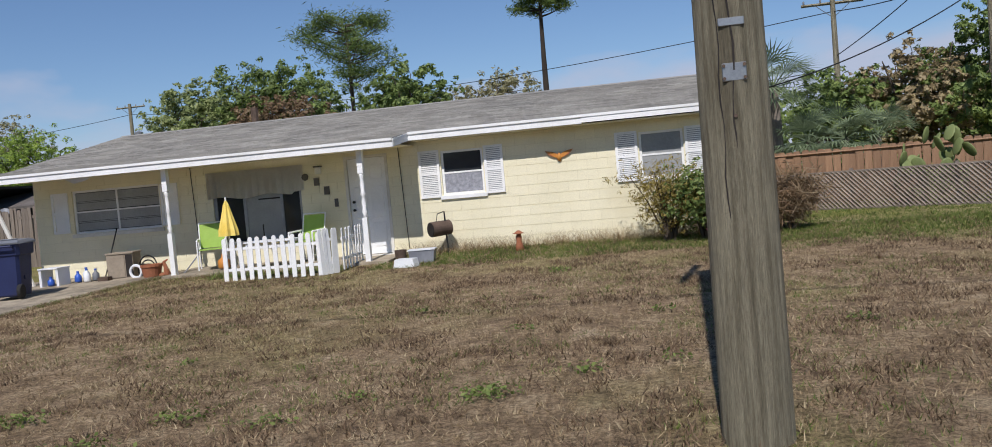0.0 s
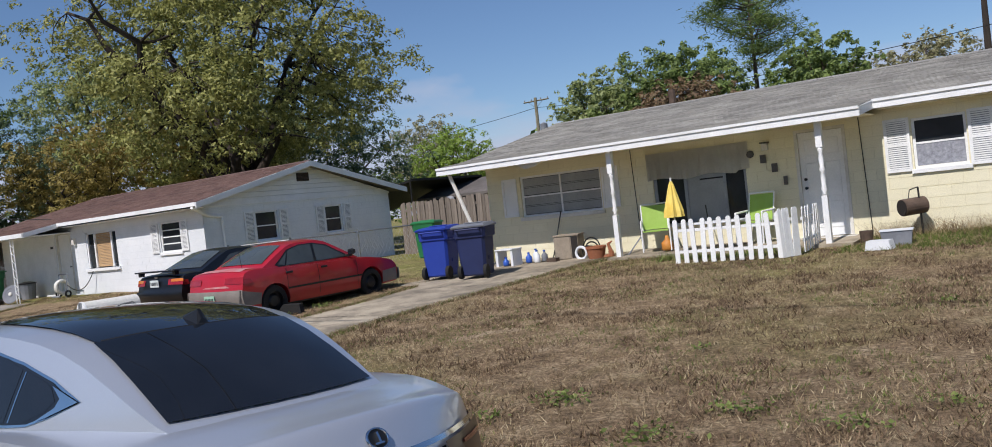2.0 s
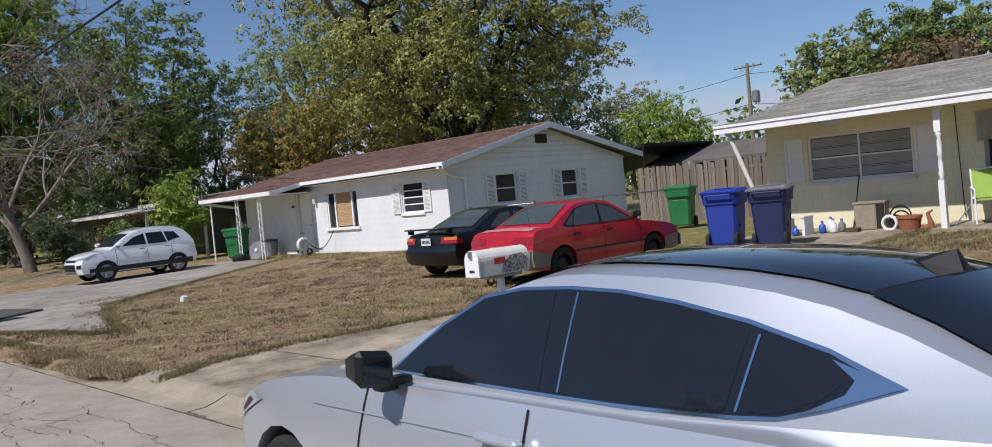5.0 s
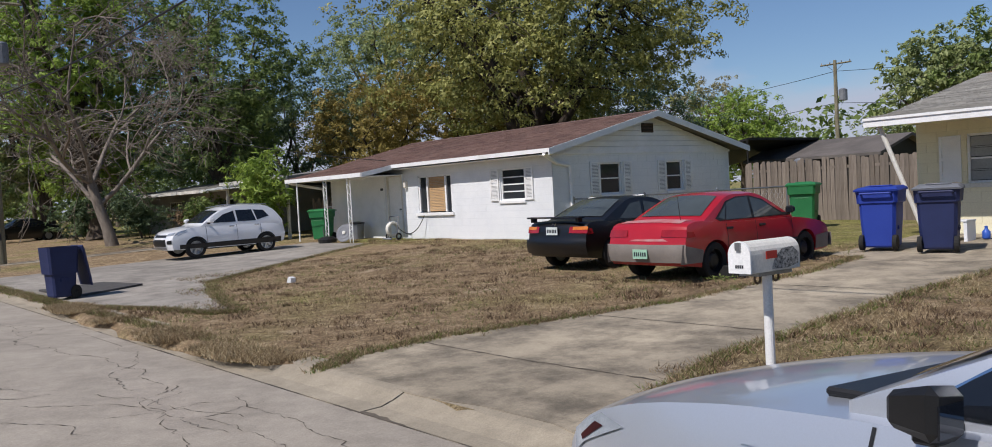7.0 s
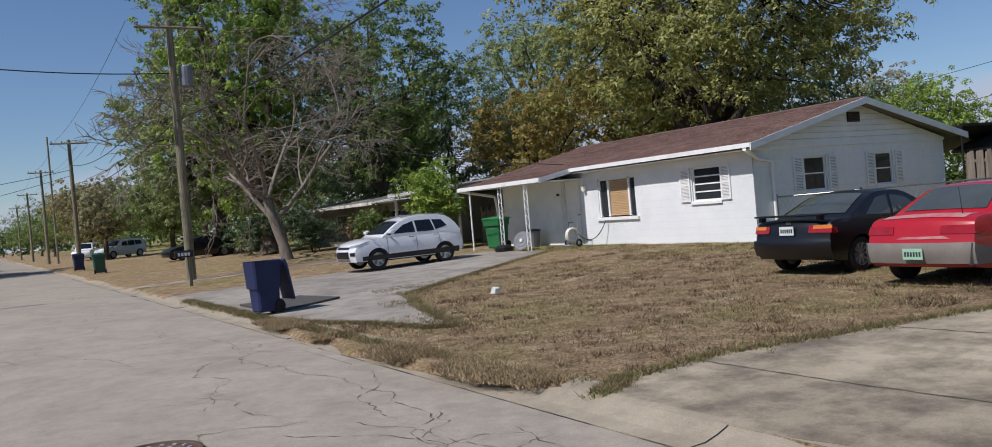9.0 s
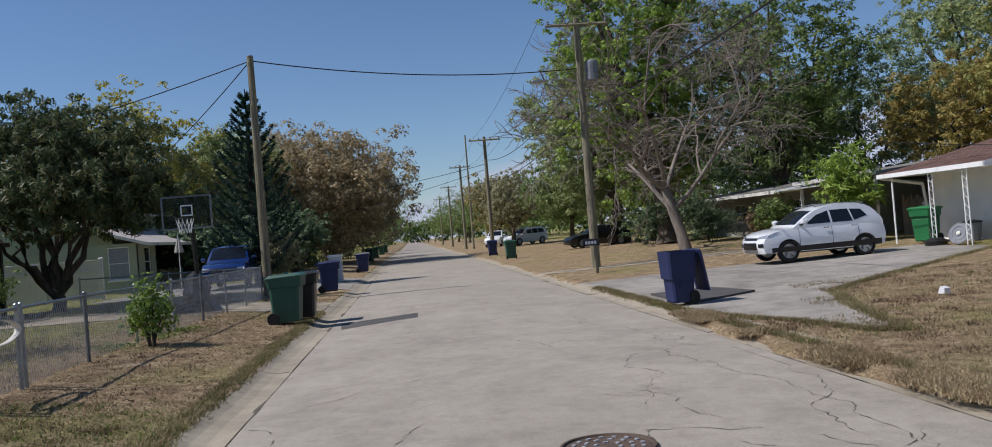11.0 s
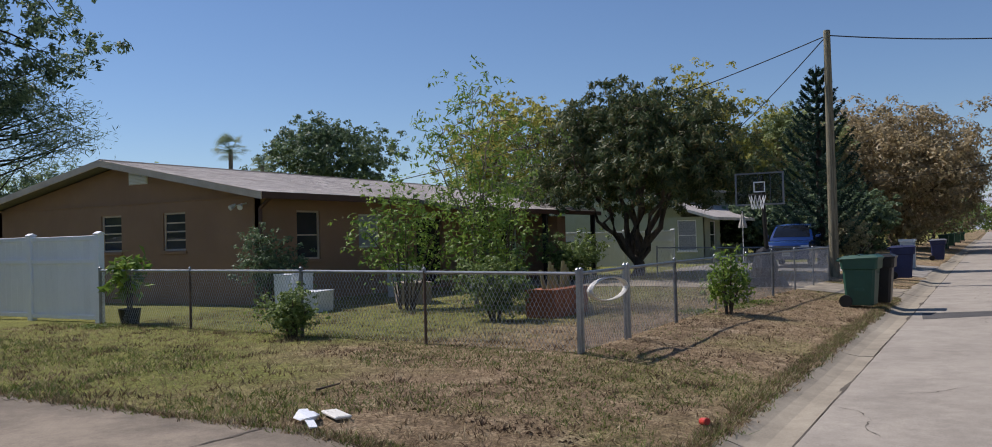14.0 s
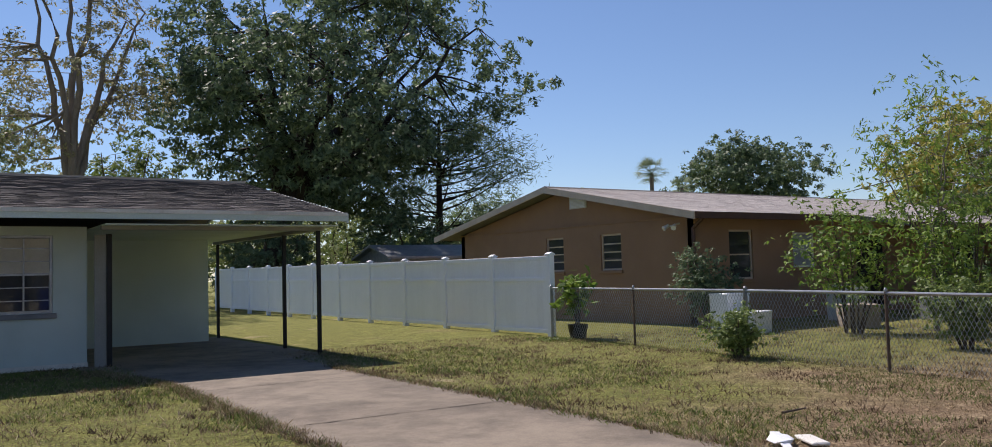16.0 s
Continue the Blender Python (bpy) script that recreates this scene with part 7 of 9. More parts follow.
def shrub(name, label, x, y, h, r, leafm="yard", n=3500, leaf=0.07, seed=1, stems=9, width=0.5, category="shrub", base=None):
    rng = np.random.default_rng(seed)
    root = thing(name, label, category)
    z0 = zg(y) if base is None else base
    pieces, C = [], []
    for i in range(stems):
        a, q = rng.uniform(0, 2 * math.pi), rng.uniform(0.2, 0.9)
        e = np.array([x + r * q * math.cos(a), y + r * q * math.sin(a), z0 + h * rng.uniform(0.55, 1.0) * (1.05 - 0.25 * q)])
        pts = bez((x + .1 * r * math.cos(a), y + .1 * r * math.sin(a), z0 - .05), (x + r * q * .4 * math.cos(a), y + r * q * .4 * math.sin(a), z0 + h * .45), e, 6)
        pieces.append(tube(pts, np.linspace(0.02, 0.006, 6) * max(1, h / 2), 4))
        C += list(pts[2:]) + [pts[-1]]
    v, f = joined(pieces)
    raw("stem", v, f, "bark", root)
    C = np.array(C)
    v, f = clumped(rng, C, rng.uniform(0.6, 1.3, len(C)), int(n * 1.15), 0.085 * (r + h * 0.7), leaf * 1.1, width, 0.1, (x, y, z0 + h * 0.2))
    raw("foliage", np.maximum(v, (-1e9, -1e9, z0 + .01)), f, "leaf_" + leafm, root)
    return root


# behind the yellow house
pine("pine_tree", "tall open pine behind the yellow house", -18.2, 50, 12.0, 2.9, 8.2, 2, n=12000, clumps=44)
pine("pine_tree", "tall bare-stemmed dark pine behind the yellow house", -6.5, 50, 13.6, 1.9, 10.8, 5, trunk=0.27, bark="bark_dark", clumps=26)
tree("oak_tree", "green oak behind the yellow roof", -21, 45, 8.9, 3.9, "mid", n=14000, seed=4, leaf=0.32, tips=60)
tree("oak_tree", "round green oak behind the yellow roof", -13.4, 46, 8.5, 3.0, "mid", n=12000, seed=6, leaf=0.32, tips=60)
tree("oak_tree", "rust-brown tree behind the yellow roof", -19, 42, 7.0, 2.6, "red", n=9000, seed=8, leaf=0.28)
tree("oak_tree", "pale blossoming tree behind the yellow roof", -9.0, 48, 8.0, 2.7, "pale", n=6000, seed=9, leaf=0.28, gap=0.0)
tree("oak_tree", "green tree behind the yellow roof", -25.5, 45, 8.4, 2.9, "light", n=9000, seed=10, leaf=0.32)
tree("oak_tree", "dense green tree at the back boundary", 6.8, 37, 4.6, 2.4, "mid", n=10000, seed=11, leaf=0.3, fork=0.1)
tree("oak_tree", "brown-green tree at the back boundary", 9.2, 36, 5.8, 2.2, "brown", n=9000, seed=12, leaf=0.3, fork=0.1)
tree("oak_tree", "tall dark green tree at the back boundary", 11.6, 35, 6.2, 2.6, "mid", n=12000, seed=13, leaf=0.3, fork=0.05)
tree("oak_tree", "dark green tree at the back boundary", 15, 33, 6.4, 3.2, "dark", n=12000, seed=14, leaf=0.3, fork=0.05)
palm("cabbage_palm", "grey-green fan palm beside the yellow house", 3.1, 27, 4.5, 1.5, 30, 3)
for i, (px, py) in enumerate(((3.9, 26.6), (4.9, 26.4), (5.9, 27.0), (4.4, 28))):
    palm("saw_palmetto", "low fan palmetto behind the cedar fence", px, py, 2.7, 1.2, 22, 20 + i, trunk=0.07)
# behind the white house
tree("live_oak", "huge spreading live oak behind the white house", -37.2, 28, 15.8, 8.2, "oak", trunk=0.75, fork=0.2, n=60000, leaf=0.27, seed=21, tips=210, limbs=13, spread=0.075, gap=0.0, bark="bark_dark")
tree("oak_tree", "dark evergreen undergrowth behind the live oak", -41, 38, 8.4, 5.0, "dark", n=15000, seed=33, leaf=0.28, fork=.08, tips=80)
tree("oak_tree", "olive-brown leafy tree behind the white house", -50, 27, 8.8, 3.8, "olive", n=18000, seed=22, leaf=0.22, trunk=0.3, bark="bark_dark")
tree("oak_tree", "olive tree between taller trees", -46, 31, 10.5, 4.0, "olive", n=16000, seed=23, leaf=0.25)
tree("oak_tree", "pale green tall tree behind the roofs", -62, 36, 16.5, 5.5, "light", n=22000, seed=24, leaf=0.32, gap=-.02, trunk=0.4, tips=90)
tree("oak_tree", "dark evergreen tree behind the grey house", -60, 27, 11.0, 5.2, "dark", n=20000, seed=25, leaf=0.28, fork=.15)
tree("oak_tree", "pale green feathery tree behind the roofs", -52, 39, 14.5, 4.4, "light", n=17000, seed=26, leaf=0.3, gap=-.02, tips=80)
tree("oak_tree", "dark evergreen tree behind the grey house", -72, 26, 13.5, 5.5, "dark", n=18000, seed=27, leaf=0.32, fork=.15)
tree("oak_tree", "yellow-green tree beyond the white house", -42, 52, 7.4, 3.4, "lime", n=12000, seed=28, leaf=0.25)
tree("oak_tree", "grey-green tree beyond the white house", -48, 56, 9.4, 3.2, "pale", n=8000, seed=29, leaf=0.28, gap=.02)
tree("oak_tree", "green tree far behind the carts", -30, 62, 6.5, 4.0, "mid", n=8000, seed=30, leaf=0.3, fork=.1)
tree("oak_tree", "green tree far behind the fence", -38, 70, 7.2, 5.0, "light", n=8000, seed=31, leaf=0.32, fork=.1)
# along the street, house side
tree("street_tree", "tall bright green tree over the street pole", -57, 13.4, 18.5, 5.0, "lime", trunk=0.62, fork=.2, n=42000, leaf=0.3, seed=41, tips=150, limbs=9, spread=.09, lean=(-2.0, -0.6), squash=1.15)
tree("street_tree", "tall green tree leaning over the verge", -68, 13.5, 15, 5.0, "light", trunk=0.5, fork=.2, n=26000, leaf=0.34, seed=42, tips=110, lean=(0, -1.0), squash=1.1)
tree("street_tree", "green tree behind the bare tree", -55, 19.5, 15.0, 5.0, "mid", trunk=0.4, fork=.2, n=22000, leaf=0.3, seed=43, tips=90)
bare_tree("bare_tree", "leafless grey branching tree on the verge", -47.0, 11.2, 16.5, 6.2, depth=7, trunk=0.25)
shrub("verge_shrub", "dark shrubs at the foot of the trees", -58.5, 13.2, 2.2, 2.2, "dark", 5000, 0.2, 44)
shrub("verge_shrub", "dark palm-like shrub by the grey house", -52.5, 14.4, 2.4, 1.8, "dark", 5000, 0.25, 45, width=.2)
shrub("front_shrub", "green shrub against the grey house", -45.2, 15.2, 2.0, 1.2, "mid", 5000, 0.12, 46)
shrub("front_shrub", "reddish shrub against the grey house", -46.8, 15.0, 1.5, 0.9, "red", 3000, 0.12, 47)
for i, (px, py, hh, rr, lm) in enumerate(((-96, 9.2, 7.0, 4.0, "pale"), (-84, 13, 7.5, 4.0, "mid"), (-118, 10, 8.0, 5.0, "olive"), (-142, 11, 8.5, 6.0, "mid"), (-175, 10, 9, 7.0, "mid"), (-110, 22, 13, 7, "mid"), (-90, 24, 13, 6, "dark"), (-215, 10, 9, 8, "mid"))):
    tree("street_tree", "distant street tree beyond the parked cars", px, py, hh, rr, lm, n=9000, seed=50 + i, leaf=0.34, tips=60)
# along the street, far side
tree("street_tree", "large rust-brown budding tree over the far verge", -80, -9.2, 9.9, 7.9, "brown", n=44000, leaf=0.4, seed=61, tips=190, gap=-.4, fork=.15)
tree("street_tree", "second brown budding tree down the street", -98, -9.5, 9.6, 6.5, "red", n=14000, leaf=0.34, seed=62, tips=80, fork=.15)
for i, (px, py, hh, rr, lm) in enumerate(((-122, -9, 9.5, 5.5, "brown"), (-150, -9, 9.5, 6.0, "mid"), (-190, -9, 10, 7.0, "mid"), (-240, -10, 10, 8.0, "mid"), (-66, -9.5, 4.6, 2.6, "dark"), (-60, -8, 3.6, 2.0, "dark"))):
    tree("street_tree", "distant tree on the far verge", px, py, hh, rr, lm, n=9000, seed=70 + i, leaf=0.32, tips=60, fork=.1)
norfolk("norfolk_pine", "dark tiered norfolk pine beside the pole", -47.5, -7.9, 8.9, 2.1)
tree("mango_tree", "dense dark round mango tree with forked trunk", -37.6, -12.6, 6.75, 4.1, "mango", trunk=0.24, fork=.11, n=44000, leaf=0.3, seed=81, tips=170, limbs=11, spread=.075, gap=-.3, width=.26, droop=.5, squash=.98, bark="bark", cut_low=-.22)
for i, (px, py, hh, rr, lm) in enumerate(((-70, -20, 12.6, 5, "gold"), (-74, -14, 10.2, 4.4, "light"), (-62, -30, 11.5, 4.6, "gold"), (-84, -17, 11, 5, "mid"), (-60, -13.5, 3.2, 2.2, "dark"))):
    tree("yard_tree", "yellow-green tree behind the sage house" if lm == "gold" else "green tree behind the sage house", px, py, hh, rr, lm, n=11000, seed=90 + i, leaf=0.42, tips=90, gap=-.3)
# behind the tan house and the carport
tree("oak_tree", "dark round oak beyond the tan roof", -63, -48, 11.9, 5.0, "dark", n=16000, seed=101, leaf=0.42, tips=110, gap=-.45)
palm("cabbage_palm", "palm head beyond the tan roof", -49.6, -45, 8.7, 1.3, 26, 6)
palm("cabbage_palm", "small palm head beyond the tan roof", -53.5, -46, 7.8, 1.0, 20, 7)
tree("live_oak", "huge dark live oak behind the vinyl fence", -23.5, -47, 20, 10.5, "dark", trunk=0.66, fork=.26, n=50000, leaf=0.4, seed=102, tips=210, limbs=10, spread=.07, gap=-.02, lean=(-4.0, 0), bark="bark_dark")
pine("pine_tree", "wide dark pine behind the vinyl fence", -33.6, -46, 11.0, 5.6, 3.2, 103, trunk=0.3, clumps=60, n=16000, bark="bark_dark", leafm="dark", leaf=0.4)
tree("tall_tree", "tall thin tree with sparse pale crown", -13.8, -45, 19, 4.4, "pale", trunk=0.4, fork=.32, n=9000, seed=104, leaf=0.26, tips=70, gap=.02, bark="bark_pale")
tree("oak_tree", "yellow-green tree behind the carport roof", -9.5, -50, 11.5, 3.6, "light", n=10000, seed=105, leaf=0.28)
tree("oak_tree", "green tree behind the carport roof", -17, -52, 9.5, 4.0, "mid", n=10000, seed=106, leaf=0.28, fork=.1)
for i, (px, py, hh, rr, lm) in enumerate(((-29, -42.5, 4.9, 2.6, "dark"), (-22, -43, 4.6, 2.4, "dark"), (-38, -50, 6.5, 3.0, "dark"), (-45, -58, 8, 4.5, "mid"), (-33, -60, 7, 4.5, "light"), (-26, -56, 6, 4, "light"))):
    tree("back_tree", "leafy tree behind the sheds", px, py, hh, rr, lm, n=8000, seed=110 + i, leaf=0.24, fork=.06, tips=60)
# in the fenced front yard
tree("young_tree", "slender young tree with glossy leaves", -24.2, -11.3, 5.1, 1.4, "yard", trunk=0.05, fork=.3, n=2500, leaf=0.17, seed=121, tips=60, width=.32, droop=.35, gap=-.15, bark="bark_pale", spread=.14, limbs=6)
shrub("garden_shrub", "tall bright green straggling shrub behind the fence", -23.0, -12.3, 2.5, 1.4, "yard", 2600, 0.1, 122, 12)
shrub("garden_shrub", "bright green straggling shrub behind the fence", -23.6, -10.3, 2.6, 1.1, "yard", 2100, 0.1, 123, 10)
shrub("garden_shrub", "dense green bush just behind the fence", -21.3, -9.2, 1.0, 0.7, "mid", 4500, 0.07, 124)
shrub("garden_shrub", "low green bush growing through the fence", -17.9, -10.8, 0.75, 0.5, "mid", 3200, 0.06, 125)
shrub("garden_shrub", "rounded green bush beside the porch", -33.5, -13.2, 1.6, 1.2, "mid", 5000, 0.1, 126)
shrub("garden_shrub", "potted evergreen against the tan wall", -22.3, -15.4, 1.9, 0.6, "dark", 4500, 0.08, 127)
shrub("garden_shrub", "leafy plant at the fence foot", -24.0, -5.8, 1.1, 0.36, "yard", 1500, 0.08, 128)
shrub("garden_shrub", "dark bush by the porch", -29.5, -13.6, 1.2, 0.8, "dark", 3500, 0.08, 129)
shrub("garden_shrub", "flowering bush by the sage house", -47.5, -6.9, 2.1, 1.2, "pale", 4000, 0.1, 130)
shrub("croton_tree", "narrow croton with yellow-green strap leaves", -37.6, 14.2, 3.3, 0.85, "lime", 3600, 0.3, 131, 10, width=.18)
shrub("wall_shrub", "wispy shrub against the yellow wall", -0.1, 16.3, 1.45, 0.75, "olive", 5200, 0.07, 132, 18, width=.3)
shrub("wall_shrub", "green shrub against the yellow wall", 0.55, 16.2, 1.6, 0.65, "mid", 4500, 0.08, 133, 14)
shrub("dry_grass_clump", "dry pinkish ornamental grass clump", 2.0, 16.8, 1.1, 0.6, "red", 2600, 0.3, 134, 22, width=.06)

# ---- poles and wires ----
def utility_pole(label, x, y, h, r=0.15, arms=1, arm_dir=(0, 1), plates=False, z0=None):
    t = thing("utility_pole", label, "utility pole")
    z0 = zg(y) if z0 is None else z0
    v, f = tube([(x, y, z0 - 0.3), (x, y, z0 + h * .3), (x, y, z0 + h * .65), (x, y, z0 + h)], [r * 1.04, r * .97, r * .84, r * .7], 28 if plates else 12)
    if plates:
        rng = np.random.default_rng(4)
        v = v + rng.normal(0, 0.002, v.shape)
    raw("pole", v, f, "pole_wood", t, smooth=True)
    b2 = bmesh.new()
    rod(b2, (x, y, z0 + h - 0.02), (x, y, z0 + h + 0.01), r * .7, r * .66, 12)
    part("pole_cap", b2, "pole_wood", t)
    dx, dy = arm_dir
    for k in range(arms):
        z = z0 + h - 0.25 - 0.7 * k
        arm = part("crossarm", rods(((x - 1.2 * dx + .1 * dy, y - 1.2 * dy + .1 * dx, z), (x + 1.2 * dx + .1 * dy, y + 1.2 * dy + .1 * dx, z), 0.06, 0.06), seg=4), "pole_wood", t)
        for s in (-1.1, -0.45, 0.45, 1.1):
            part("insulator", lathe([(0.02, 0.05), (0.045, 0.08), (0.03, 0.12), (0.05, 0.15), (0.02, 0.2)], 8, (x + s * dx + .1 * dy, y + s * dy + .1 * dx, z)), "grey_lid", arm)
        for s in (-0.7, 0.7):
            part("brace", rods(((x + s * dx, y + s * dy, z - 0.03), (x, y, z - 0.6), 0.015, 0.015), seg=5), "metal", arm)
    return t


near = utility_pole("weathered grey wooden utility pole close to the street", 0.38, 5.2, 8.8, 0.2, 0, (1, 0), True)
bk = part("bracket", rods(((0.02, 4.45, 8.62), (0.26, 6.1, 8.62), .07, .07), seg=6), "pole_wood", near)
part("bracket", rods(((0.4, 5.2, 8.62), (0.62, 6.1, 8.62), .07, .07), seg=6), "pole_wood", near)
part("bracket_bolt", rods(((0.1, 5.2, 8.62), (0.42, 5.2, 8.62), .03, .03), seg=6), "metal", bk)
tag = part("tag", boxes((0.315, 0.445, 5.003, 5.012, 2.14, 2.24), bevel=0.004), "metal", near, "small aluminium pole tag")
part("tag", boxes((0.31, 0.45, 5.0, 5.01, 2.44, 2.485), bevel=0.004), "metal", near)
for px, pz in ((0.325, 2.155), (0.435, 2.155), (0.325, 2.225), (0.435, 2.225), (0.37, 1.95)):
    part("nail", rods(((px, 5.02, pz), (px, 4.995, pz), 0.008, 0.01), seg=7), "rust", near)
crk = [(0.36 + 0.012 * math.sin(i * 1.3) + 0.02 * i / 26, 5.2 - 0.2 + 0.0008 * (26 - i), 0.1 + i * 0.14) for i in range(27)]
v, f = tube(crk, [0.004 + 0.004 * abs(math.sin(i * 0.9)) for i in range(27)], 5)
raw("drying_crack", v, f, "unlit_fill", near)
crk = [(0.30 + 0.008 * math.sin(i * 1.7), 5.02, 1.2 + i * 0.14) for i in range(18)]
v, f = tube(crk, [0.003 + 0.002 * abs(math.sin(i * 0.7)) for i in range(18)], 5)
raw("drying_crack", v, f, "unlit_fill", near)

right = utility_pole("wooden utility pole with crossarm, transformer and lamp arm", -40.6, 5.65, 9.4, 0.17)
part("transformer", lathe([(0.2, 0), (0.24, 0.04), (0.24, 0.72), (0.2, 0.78), (0.05, 0.82)], 14, (-40.6, 6.1, 7.1)), "grey_lid", right, smooth=False)
la = part("lamp_arm", rods(((-40.6, 5.6, 7.1), (-40.5, 4.7, 7.25), 0.025, 0.025), ((-40.5, 4.7, 7.25), (-40.5, 4.2, 7.2), 0.025, 0.025)), "metal", right)
part("lamp_head", boxes((-40.6, -40.4, 3.75, 4.25, 7.14, 7.24), bevel=0.03), "metal", la)
utility_pole("bare wooden service pole at the fence corner", -37.6, -5.95, 7.9, 0.15, 0)
for i, (px, hh, aa) in enumerate(((-75, 9.0, 1), (-108, 9.6, 1), (-140, 9.2, 1), (-180, 9.2, 1))):
    utility_pole("wooden utility pole far along the street", px, 5.0, hh, 0.16, aa)
utility_pole("tall thin steel pole far along the street", -104, 5.6, 12.5, 0.11, 0)
bp = utility_pole("distant wooden utility pole with transformer behind the houses", -39.5, 60, 9.6, 0.17, 1, (1, 0))
part("transformer", lathe([(0.26, 0), (0.3, 0.04), (0.3, 0.8), (0.1, 0.9)], 12, (-38.9, 59.9, 7.0)), "grey_lid", bp)
utility_pole("distant wooden utility pole with pale crossarm", 6.9, 38, 7.6, 0.14, 1, (1, 0))
utility_pole("wooden utility pole beyond the back boundary", 10.1, 30, 9.5, 0.16, 0)
utility_pole("bare wooden pole stub behind the yellow house", -33.5, 60, 6.5, 0.15, 0)


def wire(a, b, sag=0.5, r=0.012, n=18):
    a, b = np.array(a, float), np.array(b, float)
    t = np.linspace(0, 1, n)[:, None]
    p = a + (b - a) * t
    p[:, 2] -= sag * 4 * (t * (1 - t))[:, 0]
    v, f = tube(p, [r] * n, 5)
    ob = raw("overhead_wire", v, f, "black_metal", smooth=True)
    return tagged(ob, "thin black overhead utility wire", "wire", "overhead wires")


for dy in (-1.1, 0.45, 1.1):
    for (xa, za), (xb, zb) in zip(((0.38, 9.45), (-40.6, 9.45), (-75, 9.0), (-108, 9.5), (-140, 9.2)), ((-40.6, 9.45), (-75, 9.0), (-108, 9.5), (-140, 9.2), (-180, 9.2))):
        if xb < -40 and xa < 0:
            wire((xa, 5.3 + dy, za), (xb, 5.2 + dy, zb), 0.5, 0.009)
wire((0.38, 5.3, 6.4), (-40.6, 5.6, 5.9), 0.75, 0.022)
wire((-40.6, 5.6, 5.9), (-75, 5.0, 5.6), 0.6, 0.02)
wire((-75, 5.0, 5.6), (-108, 5.0, 6.0), 0.6, 0.02)
wire((0.38, 5.3, 8.7), (-40.6, 5.6, 9.3), 0.6, 0.01)
wire((0.38, 5.3, 6.4), (40, 5.2, 6.2), 0.7, 0.02)
wire((-37.6, -5.95, 8.0), (-40.6, 5.6, 7.6), 0.35, 0.02)
wire((-37.6, -5.95, 8.0), (-56, -17, 4.9), 0.4, 0.018)
wire((-37.6, -5.95, 8.0), (-36, -24, 3.9), 0.5, 0.018)
wire((-40.6, 5.6, 6.6), (-30, 15, 2.9), 0.5, 0.012)
wire((-75, 5.0, 7.0), (-62, -14, 4.3), 0.5, 0.018)
wire((-75, 5.0, 7.3), (-40.6, 5.6, 7.3), 0.9, 0.02)
wire((-75, 5.0, 6.6), (-90, -14, 4.0), 0.5, 0.018)
for z in (9.2, 6.9):
    wire((-39.5, 60, z), (-75, 64, z), 0.8, 0.02)
    wire((-39.5, 60, z), (6.9, 38, z - 1.8), 1.0, 0.018)
wire((6.9, 38, 7.4), (10.1, 30, 7.0), 0.2, 0.02)
wire((6.9, 38, 5.6), (10.1, 30, 8.3), 0.2, 0.02)
wire((10.1, 30, 6.6), (1.8, 24.0, 3.4), 0.4, 0.02)
wire((10.1, 30, 8.6), (22, 16, 8.6), 0.6, 0.02)
wire((6.9, 38, 4.9), (-2, 25, 3.4), 0.5, 0.014)


# ---- fences ----
def picket_run(t, a, b, n, h=0.68, w=0.075, lean=0.0, seed=1):
    rng = random.Random(seed)
    a, b = Vector(a), Vector(b)
    d = (b - a).normalized()
    ang = math.degrees(math.atan2(d.y, d.x))
    z = zg((a.y + b.y) / 2) - 0.01
    for i in range(n):
        p = a + (b - a) * (i / (n - 1))
        pk = prism([(-w / 2, 0.02), (w / 2, 0.02), (w / 2, h - .04), (w * .36, h - .012), (w * .15, h), (-w * .15, h), (-w * .36, h - .012), (-w / 2, h - .04)], -0.008, 0.008)
        o = part("picket", pk, "white", t)
        o.matrix_basis = pose(p.x, p.y, z, rng.uniform(-2, 2), lean + rng.uniform(-1.6, 1.6), ang)
    for zz in (0.22, h - 0.2):
        o = part("rail", boxes((0, (b - a).length, 0.010, 0.032, zz - 0.025, zz + 0.025)), "white", t)
        o.matrix_basis = pose(a.x, a.y, z, 0, 0, ang)


pf = thing("picket_fence", "low white wooden picket fence at the porch", "fence")
picket_run(pf, (-8.11, 14.75, 0), (-6.25, 14.71, 0), 12, h=0.80, w=0.088, seed=3)
picket_run(pf, (-6.18, 14.68, 0), (-6.03, 14.97, 0), 5, h=0.84, seed=4)
picket_run(pf, (-5.99, 15.20, 0), (-6.08, 16.44, 0), 7, h=0.79, seed=5)


